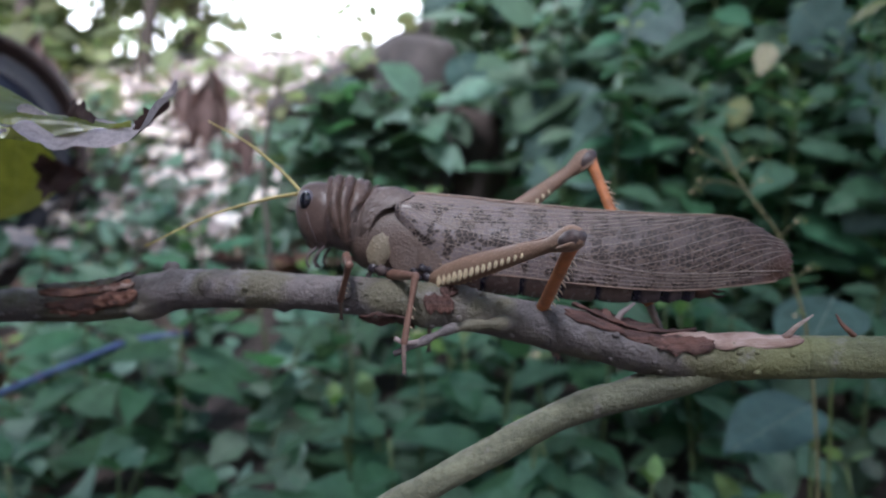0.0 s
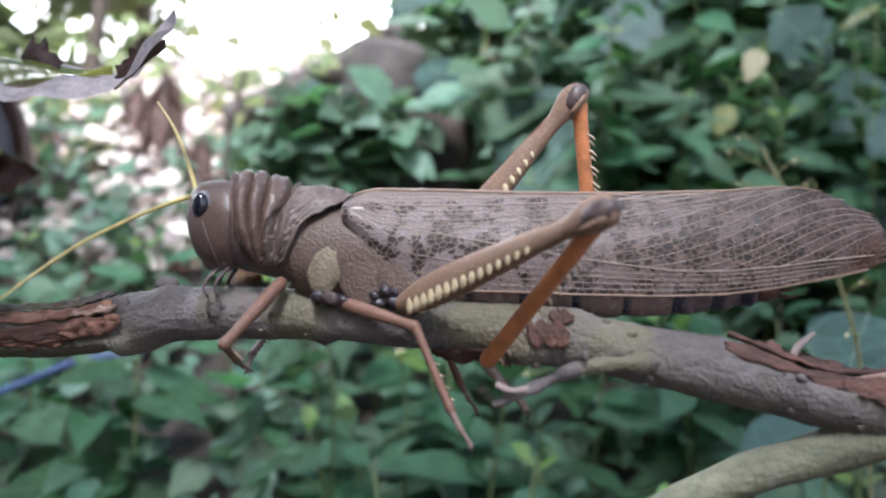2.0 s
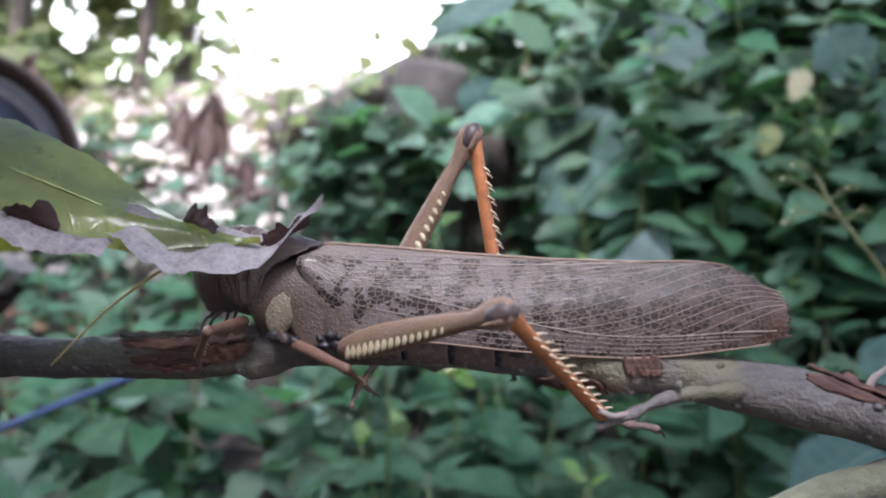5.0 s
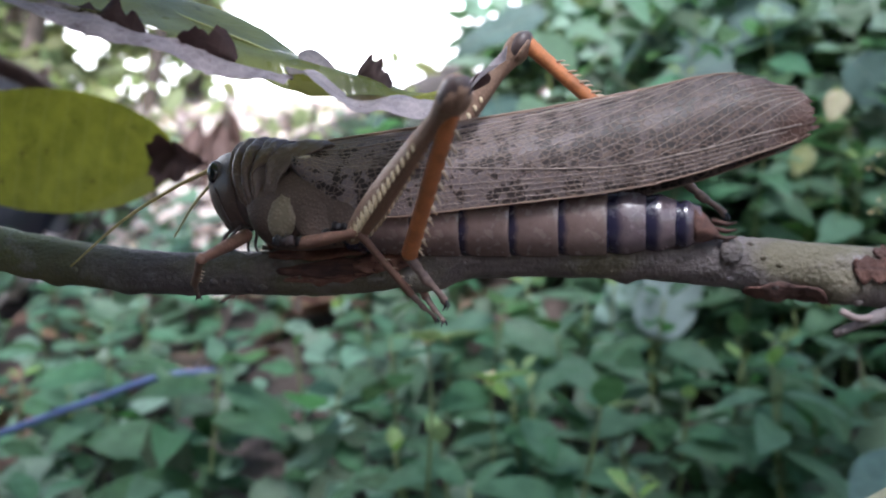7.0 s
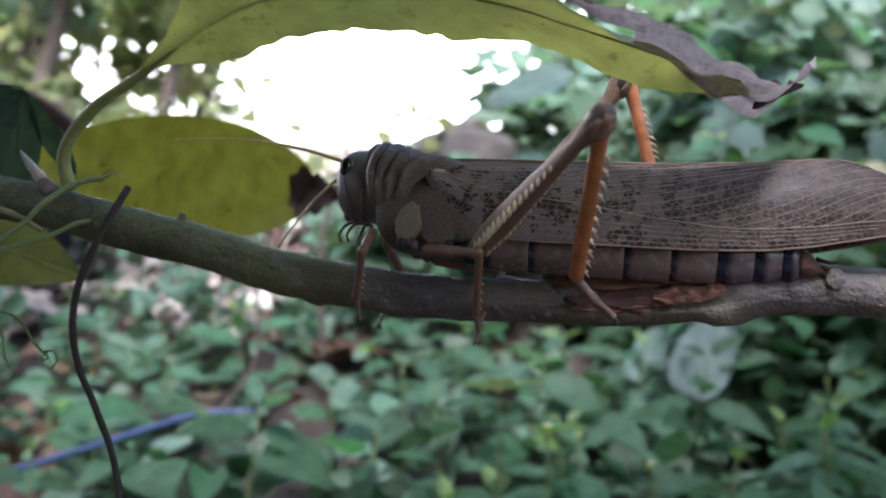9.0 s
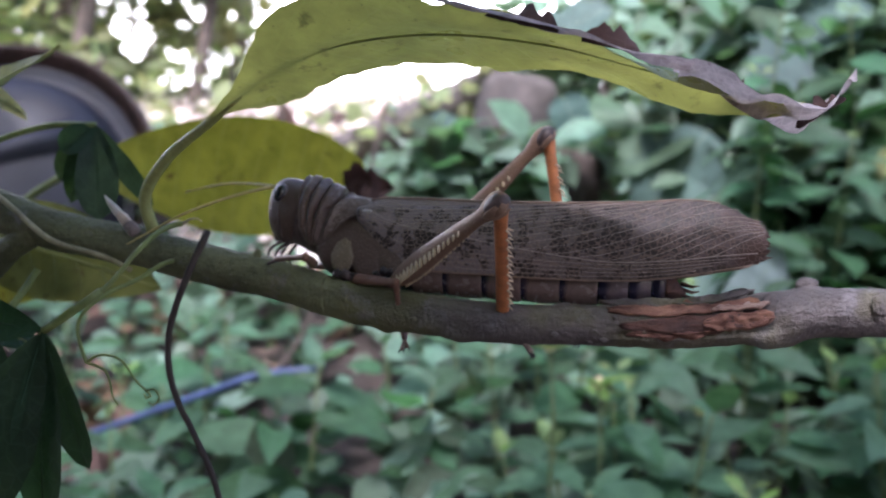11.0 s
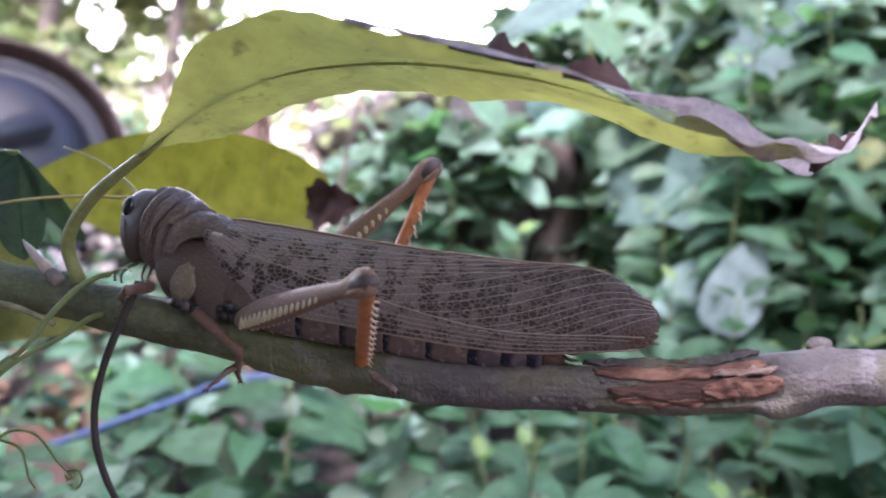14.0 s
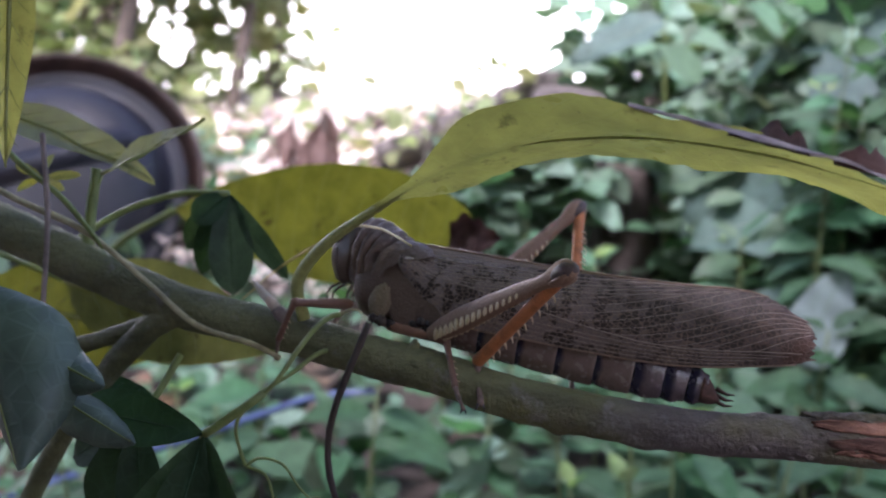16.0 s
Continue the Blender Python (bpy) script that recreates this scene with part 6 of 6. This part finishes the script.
for i in range(13):
    a = radians(-62 + 76 * i / 12)
    loops.append([V((40 * math.sin(a) * k, 40 * math.cos(a) * k, z)) for k, z in ((1, -3), (1, 26), (1.01, 26), (1.01, -3))])
rings(bm, loops)
tagged(part("backdrop", bm, M_HAZE), "white hazy sunlit sky beyond the clearing", "sky", "", "structure")

# ---------------------------------------------------------------- what moves
BODY = [  # seconds, place of the wing base, turn, tilt
    (0, 0.0804, 0.0033, 0.0216, 0.9, 5.7),
    (0.5, 0.0762, -0.0006, 0.0178, 2.6, 4.5),
    (1, 0.0706, -0.004, 0.018, -2.1, 3.2),
    (1.5, 0.0622, -0.0054, 0.0186, -3.2, 4.9),
    (2, 0.0518, 0.0001, 0.0202, -1.6, 1.1),
    (2.5, 0.042, 0.0023, 0.0219, -3.3, 3.1),
    (3, 0.0371, 0.0078, 0.0247, -2.5, 6.2),
    (5.5, 0.007, -0.0006, 0.0174, -6.4, 2),
    (6, -0.0022, 0.0069, 0.0215, -7.4, -2.5),
    (6.5, -0.0141, 0.0092, 0.0209, -7.9, -7.2),
    (7, -0.0283, 0.0044, 0.0182, -8.5, -7.4),
    (7.5, -0.0354, 0.01, 0.0177, -10.2, -8.2),
    (8, -0.0444, 0.0115, 0.0196, -10.7, -4.5),
    (10.5, -0.103, 0.0205, 0.0233, -6.5, 1.3),
    (11, -0.1085, 0.0291, 0.024, -8.2, 1.1),
    (11.5, -0.116, 0.0315, 0.0265, -8.3, 2.5),
    (12, -0.1183, 0.0259, 0.0255, -6, 3.7),
    (12.5, -0.1197, 0.0229, 0.0235, -5.2, 4.7),
    (13, -0.1237, 0.019, 0.0248, -3.9, 4.9),
    (13.5, -0.1267, 0.0205, 0.0275, -4.2, 6.5),
    (14, -0.1339, 0.0219, 0.0293, -4.2, 7.8),
    (14.5, -0.1392, 0.0249, 0.0313, -4.8, 7.9),
    (15, -0.1409, 0.0322, 0.0318, -6.7, 5.6),
    (15.5, -0.144, 0.0318, 0.0333, -6.1, 5.2),
    (16, -0.1455, 0.0344, 0.0357, -5.6, 6.8),
]
HEAD = [  # seconds, turn, tilt and stretch of the front part
    (0, -2, 1, 0.5),
    (0.5, 4, 0, -1),
    (1, 6, 1, -2.5),
    (1.5, 8, 2, -4.5),
    (2, 4, 4, -4),
    (2.5, 6, 5, -3),
    (3, 6, 0, -3),
    (5.5, -12, 0, 1.5),
    (6, -10, -2, 4.5),
    (6.5, -14, 9, 2.5),
    (7, -12, 6, 4.5),
    (7.5, -16, 11, 1.5),
    (8, -10, 4, 4.5),
    (10.5, -10, 17, 2),
    (11, 4, 15, 0.5),
    (11.5, 8, 17, 0),
    (12, -12, 11, 1.5),
    (12.5, -6, 11, 0),
    (13, -10, 10, 3.5),
    (13.5, -10, 14, 2),
    (14, -12, 12, 1.5),
    (14.5, -4, 12, 2),
    (15, -8, 17, 2),
    (15.5, -10, 9, 3.5),
    (16, -16, 13, 5),
]
BEND = [(0, 0), (3, 0), (5.5, 1), (6, 7), (6.5, 8), (7, 8.5), (7.5, 8), (8, 5), (10.5, 2), (11.5, 2.5), (12.5, 1), (14, 0.5), (14.5, 4), (15, 5), (16, 5.5)]
HIND = [  # seconds, knee, ankle and toe, in millimetres from the wing base
    (0, (47.1, -45.5, -6), (41.5, -4, -31.4), (48.7, -13.6, -36.4)),
    (0.5, (43.5, -48.8, -6.7), (45, -5.6, -29.9), (49.1, -17.2, -34.1)),
    (1, (50.2, -40.9, -2.5), (50.8, -1.3, -31.3), (59.8, -9.6, -35.8)),
    (1.5, (44.6, -46.4, -2.5), (23.1, -9.9, -27), (30.4, -11.8, -37.6)),
    (2, (48.2, -43.4, -3.2), (29.2, -8.5, -31.9), (39, -10.3, -40.2)),
    (2.5, (47.8, -43.3, -2.2), (39.4, -7.2, -34.1), (50.8, -8.8, -40.1)),
    (3, (47.4, -41, 2.8), (47, -9.5, -34.8), (59.1, -11.2, -39.2)),
    (5.5, (52.4, -40.8, -8.7), (76.2, -3.1, -29.2), (89, -1.7, -31)),
    (6, (58.4, -31, -7.6), (83.3, -3.8, -39.8), (95.8, -5.5, -43)),
    (6.5, (62.5, -20, -8.2), (92.1, -9.1, -45.8), (103.9, -11.2, -50.6)),
    (7, (45.8, -45.9, -3.8), (24.7, -7.9, -26.3), (32.6, -5.7, -36.4)),
    (7.5, (37.5, -50, 0.7), (25.9, -8.6, -22.9), (35.2, -6.6, -31.7)),
    (8, (37.1, -48.2, 4.6), (36.2, -8.8, -24.5), (46.6, -5.1, -31.5)),
    (10.5, (49.9, -44.5, -12.2), (38.3, 0.5, -27.9), (46.1, -5.9, -36)),
    (11, (47.5, -43.7, -2.3), (43.2, -2.7, -28.7), (52.4, -6.3, -37.1)),
    (11.5, (50, -41.3, -2.8), (27.4, -5.4, -27.3), (34.8, -9.2, -37.3)),
    (12, (49, -43.4, -5.2), (27.4, -4.8, -26.4), (34.8, -13.5, -32.6)),
    (12.5, (50.6, -42.3, -6.8), (27.7, -2.5, -24.1), (36.9, -10.9, -28.1)),
    (13, (50.9, -41.6, -5.9), (32.3, -0.3, -24.6), (41.5, -7.7, -29.9)),
    (13.5, (51.9, -38.6, -2.3), (34.9, 0.9, -25.7), (44.7, -5.1, -31.9)),
    (14, (50.6, -41.7, -5.2), (42.3, 1.7, -26.3), (52.6, -5.5, -29.4)),
    (14.5, (49.5, -41.1, -1.4), (48.3, -0.2, -28.4), (59.1, -5.8, -33)),
    (15, (48.5, -38.8, 4.2), (48.2, -3.2, -29.5), (58.4, -10.7, -32.6)),
    (15.5, (49.3, -34.6, 7.7), (51.7, -5.1, -31.4), (56.8, -16.2, -35.9)),
    (16, (49.3, -39.7, 1.5), (25.5, -6.8, -26), (31, -15.1, -34.3)),
]
FAR = [  # seconds, knee and ankle of the far hind leg
    (0, (55.1, 16.1, 22.7), (75.9, 8.4, -21.0)),
    (0.5, (44.6, 5.9, 32.2), (48.1, 11.5, -16.3)),
    (1, (46.2, 16.7, 30.4), (34.5, 10.3, -16.7)),
    (1.5, (45.9, 12.1, 31.3), (42.6, 9.4, -17.5)),
    (2, (50.1, 6.0, 28.1), (55.2, 12.6, -20.1)),
    (2.5, (51.5, 6.0, 27.0), (65.3, 12.3, -19.6)),
    (3, (51.3, 6.0, 27.1), (72.7, 12.6, -16.4)),
    (5.5, (36.4, 6.1, 36.6), (45.2, 10.9, -11.4)),
    (6, (46.9, 6.1, 30.7), (56.5, 12.3, -17.0)),
    (6.5, (53.1, 6.1, 25.5), (70.7, 15.3, -19.2)),
    (7, (54.5, 6.1, 24.1), (86.0, 15.0, -12.3)),
    (7.5, (57.9, 6.1, 20.2), (93.9, 17.8, -11.0)),
    (8, (45.0, 6.1, 32.0), (60.1, 13.1, -14.1)),
    (10.5, (51.6, 6.1, 26.9), (60.2, 13.4, -20.8)),
    (11, (52.4, 6.0, 26.2), (59.5, 13.4, -21.7)),
    (11.5, (52.0, 17.9, 25.5), (66.5, 9.0, -20.5)),
    (12, (53.5, 7.3, 25.2), (69.7, 11.1, -20.9)),
    (12.5, (51.4, 6.9, 27.2), (73.1, 11.2, -16.6)),
    (13, (48.6, 6.0, 29.4), (64.5, 11.6, -16.6)),
    (13.5, (50.7, 7.0, 27.7), (38.0, 11.3, -19.4)),
    (14, (51.2, 9.7, 27.3), (39.3, 9.1, -20.2)),
    (14.5, (49.5, 8.9, 28.7), (44.3, 9.1, -20.0)),
    (15, (46.3, 23.7, 28.5), (44.3, 10.2, -18.5)),
    (15.5, (47.2, 25.4, 27.2), (47.0, 10.2, -19.4)),
    (16, (44.5, 30.5, 26.8), (50.2, 11.7, -18.1)),
]
MID = [  # seconds, knee and toe
    (0, (9.4, -22.8, -18.1), (7.9, -27.3, -43.7)),
    (0.5, (10.2, -22.2, -20.1), (6, -15.2, -44.8)),
    (1, (12.8, -20, -20.3), (14.5, -13.9, -45.5)),
    (1.5, (14, -18.4, -21.4), (27.1, -14.9, -43.6)),
    (2, (16.3, -13.6, -23), (27.1, -18.2, -46.2)),
    (2.5, (12.1, -12.4, -30.9), (-1.4, 9.3, -35.7)),
    (3, (14.4, -15.6, -25.7), (9.3, 6.8, -38.1)),
    (5.5, (16.1, -14.4, -22.5), (15.7, 10.5, -29.9)),
    (6, (17, -12.9, -20.9), (27.9, 4.6, -36.8)),
    (6.5, (15.1, -17.1, -20.2), (6.7, -0.3, -38.1)),
    (7, (16.6, -14.4, -19), (28.1, -2.4, -39)),
    (7.5, (15.9, -15.9, -19.5), (29.3, -12.3, -41.5)),
    (8, (15, -17.2, -20.3), (13.9, 0.7, -39.1)),
    (10.5, (17, -13, -20.6), (10.1, 4.2, -38.9)),
    (11, (15.7, -16.3, -19.4), (12.6, 2.4, -37.2)),
    (11.5, (16.7, -14, -20.4), (32.1, -27.6, -36.3)),
    (12, (17.5, -10.7, -21), (25.7, 8.2, -36.9)),
    (12.5, (17.5, -10.6, -21), (28.6, 8.9, -34.2)),
    (13, (17, -2.1, -21), (38.9, -9.9, -32.6)),
    (13.5, (15.6, -12, -26.2), (9.4, 9.3, -39.8)),
    (14, (15.7, -11.9, -26.2), (6.2, 10.3, -36)),
    (14.5, (16.8, -10.7, -24), (15.6, 10.4, -39.1)),
    (15, (16.7, -14.1, -19.1), (13.4, 5.9, -35.4)),
    (15.5, (17.7, -8.8, -21.3), (28.4, -28.5, -34.5)),
    (16, (17.8, -9.3, -20.1), (28.3, -27.9, -35)),
]
FRONT = [  # seconds, knee and toe
    (0, (-8.2, -25.2, -16.6), (-13.9, -10.1, -31.6)),
    (0.5, (-27, -19.2, -21), (-42, -8.5, -33.1)),
    (1, (-24.4, -21.9, -19.7), (-38.3, -6.3, -26.5)),
    (1.5, (-23.5, -19.9, -24.9), (-33, -1.2, -31.7)),
    (2, (-20.7, -20.2, -26.6), (-23.7, 0.6, -33.2)),
    (2.5, (-23.7, -20, -24.4), (-34.5, -3.7, -34.4)),
    (3, (-28.3, -13.2, -25.9), (-42.1, -0.3, -37.2)),
    (5.5, (-11, -25.8, -14.7), (-22.2, -9.8, -24.8)),
    (6, (-13.9, -25.1, -20.4), (-27, -7.9, -24.4)),
    (6.5, (-11.2, -25.2, -19.6), (-21.7, -7.4, -27.1)),
    (7, (-15.2, -24.6, -21.7), (-27.9, -7.3, -26.6)),
    (7.5, (-15.4, -24.6, -21.6), (-21.9, -4.9, -29.1)),
    (8, (-10.8, -24.3, -22.1), (-14.4, -9.2, -37.7)),
    (10.5, (-7, -23.2, -22.3), (-17.6, -6.3, -31.5)),
    (11, (-7.4, -25, -13.8), (-25.6, -12.7, -14.2)),
    (11.5, (-20.2, -24.8, -14.2), (-40.2, -17.5, -19.7)),
    (12, (-16.3, -25.8, -15.7), (-35.4, -15, -18.1)),
    (12.5, (-16.6, -25.7, -16.2), (-34.4, -13, -18.3)),
    (13, (-9.9, -25.6, -15.7), (-27.3, -12.4, -18.5)),
    (13.5, (-9.1, -25.4, -17), (-24.8, -10.5, -21.4)),
    (14, (-8.1, -25.2, -14.9), (-20.6, -7.6, -18.7)),
    (14.5, (-16.7, -25.5, -17.8), (-33.4, -18, -30.1)),
    (15, (-21.5, -24.3, -13.5), (-35.7, -19.7, -29.6)),
    (15.5, (-19.6, -25, -14.2), (-31.7, -20.9, -32.1)),
    (16, (-22.7, -23.7, -15.9), (-31.9, -12.9, -32.7)),
]
FEELERS = [  # seconds, ways of the near and the far feeler
    (0, (-0.80, -0.44, -0.40), (-0.82, 0.26, 0.51)),
    (0.5, (-0.52, -0.63, -0.58), (-0.63, 0.56, 0.54)),
    (1, (-0.35, -0.93, -0.08), (-0.65, 0.58, 0.49)),
    (1.5, (-0.38, -0.92, -0.12), (-0.65, 0.62, 0.44)),
    (2, (-0.56, -0.65, -0.51), (-0.48, 0.63, 0.62)),
    (2.5, (-0.29, -0.60, -0.75), (-0.51, 0.60, 0.62)),
    (3, (-0.88, -0.47, 0.08), (-0.51, 0.66, 0.55)),
    (5.5, (-0.60, -0.30, -0.75), (-0.70, 0.30, -0.30)),
    (6, (-0.30, -0.73, -0.61), (-0.10, 0.30, -0.80)),
    (6.5, (0.19, -0.74, -0.64), (-0.70, 0.40, -0.20)),
    (7, (-0.80, -0.20, -0.45), (-0.70, 0.40, -0.20)),
    (7.5, (-0.46, -0.55, -0.70), (-0.90, 0.40, 0.10)),
    (8, (-0.40, -0.91, -0.10), (-0.78, 0.58, -0.23)),
    (10.5, (-0.59, -0.66, -0.46), (-0.77, 0.31, -0.55)),
    (11, (-0.63, -0.49, -0.60), (-0.90, 0.38, -0.18)),
    (11.5, (-0.13, -0.67, -0.73), (-0.84, -0.54, -0.06)),
    (12, (-0.53, -0.70, -0.48), (-1.00, 0.30, -0.10)),
    (12.5, (-0.62, -0.69, -0.37), (-0.92, 0.08, 0.39)),
    (13, (-0.74, -0.67, 0.04), (-0.91, 0.22, 0.36)),
    (13.5, (-0.45, -0.77, -0.45), (-0.95, 0.24, 0.21)),
    (14, (-0.44, -0.83, -0.34), (-0.97, 0.20, 0.14)),
    (14.5, (-0.12, -0.86, -0.49), (-0.90, 0.40, 0.20)),
    (15, (-0.22, -0.95, -0.23), (-0.81, 0.56, -0.18)),
    (15.5, (0.87, -0.48, 0.12), (-0.97, 0.15, 0.20)),
    (16, (0.87, -0.46, 0.15), (-0.67, -0.10, -0.74)),
]
LEAF_SWAY = [  # seconds, sinking of the tip, roll
    (0, 0.002, 30), (0.5, 0.003, 30), (2, 0.006, 30), (3, 0.003, 32), (5.5, -0.026, 34), (6, -0.018, 32), (6.5, -0.026, 32), (7, -0.014, 28), (7.5, -0.003, 8), (8, -0.002, 0), (10.5, 0.0, 0), (11, 0.003, 0), (11.5, 0.005, 0), (12, 0.002, 0), (12.5, 0.001, 0), (14, 0.003, 0), (16, 0.0, 0),
]
HIP = V((12.9, -8.5, -18.7))
HIP_FAR = V((14.9, 8.5, -14.0))
MID_HIP, FRONT_HIP = V((0.0, -7.5, -18.5)), V((-13.5, -6.0, -14.5))
TICKS = sorted({round(0.125 * k, 3) for k in range(129)})


def eased(rows):
    """Rows of points at every tick, easing from one to the next."""
    times = [r[0] for r in rows]
    out = []
    for t in TICKS:
        i = max(0, min(len(times) - 2, int(np.searchsorted(times, t, "right")) - 1))
        s = min(1, max(0, (t - times[i]) / (times[i + 1] - times[i])))
        s = s * s * (3 - 2 * s)
        out.append((t, *[V(a).lerp(V(b), s) for a, b in zip(rows[i][1:], rows[i + 1][1:])]))
    return out


def reach(a, b, length):
    return a + (b - a).normalized() * length


def drive(leg, hip, rows, lengths, side=1.0):
    up, low, toe = leg
    poses = ([], [], [])
    for t, knee, *rest in eased(rows):
        k = reach(hip, knee, lengths[0])
        ankle = reach(k, rest[0], lengths[1])
        tip = rest[1] if len(rest) > 1 else ankle + (ankle - k) * 0.6 + V((2.0, 0, -1.0))
        for got, a, b, top in zip(poses, (hip, k, ankle), (k, ankle, tip), ((0, 0, 1), (1, 0, 0.05), (0, 0, 1))):
            got.append((t, limb(a * MM, b * MM, top)))
    for ob, got in zip(leg, poses):
        walk(ob, got)


def mirrored(rows, dx):
    return [(t, *[(p[0] + dx * (k == 0), -p[1], p[2]) for k, p in enumerate(ps)]) for t, *ps in rows]


def turned(pivot, yaw, pitch):
    return Matrix.Translation(pivot) @ pose(0, 0, 0, 0, pitch, yaw) @ Matrix.Translation(-V(pivot))


def motions():
    walk(hopper, [(t, pose(x, y, z, 0, tilt, turn)) for t, x, y, z, turn, tilt in BODY])
    neck = (-0.006, 0, -0.002)
    for ob in (front, head):
        walk(ob, [(t, Matrix.Translation((dx * MM, 0, 0)) @ turned(neck, yaw, tilt)) for t, yaw, tilt, dx in HEAD])
    walk(abdomen, [(t, Matrix.Translation(BELLY) @ pose(0, 0, 0, 0, a, 0)) for t, a in BEND])
    walk(feeler_near, [(t, aim((-0.0310, -0.0024, 0.0026), a)) for t, a, b in FEELERS])
    walk(feeler_far, [(t, aim((-0.0310, 0.0024, 0.0026), b)) for t, a, b in FEELERS])
    drive(LEG_HIND[-1], HIP, HIND, (FEMUR, TIBIA))
    drive(LEG_HIND[1], HIP_FAR, FAR, (FEMUR, TIBIA))
    drive(LEG_MID[-1], MID_HIP, MID, (18, 18))
    drive(LEG_MID[1], V((0, 7.5, -18.5)), mirrored(MID, 4), (18, 18))
    drive(LEG_FRONT[-1], FRONT_HIP, FRONT, (20, 15))
    drive(LEG_FRONT[1], V((-13.5, 6.0, -14.5)), mirrored(FRONT, -3), (20, 15))
    heart = V((-0.03, -0.018, 0.056)) - V(PIVOT)
    walk(long_leaf, [(t, Matrix.Translation(PIVOT) @ pose(0, 0, 0, 0, -math.degrees(dz / 0.185), 0) @ Matrix.Translation(heart) @ pose(0, 0, 0, roll) @ Matrix.Translation(-heart)) for t, dz, roll in LEAF_SWAY])


motions()
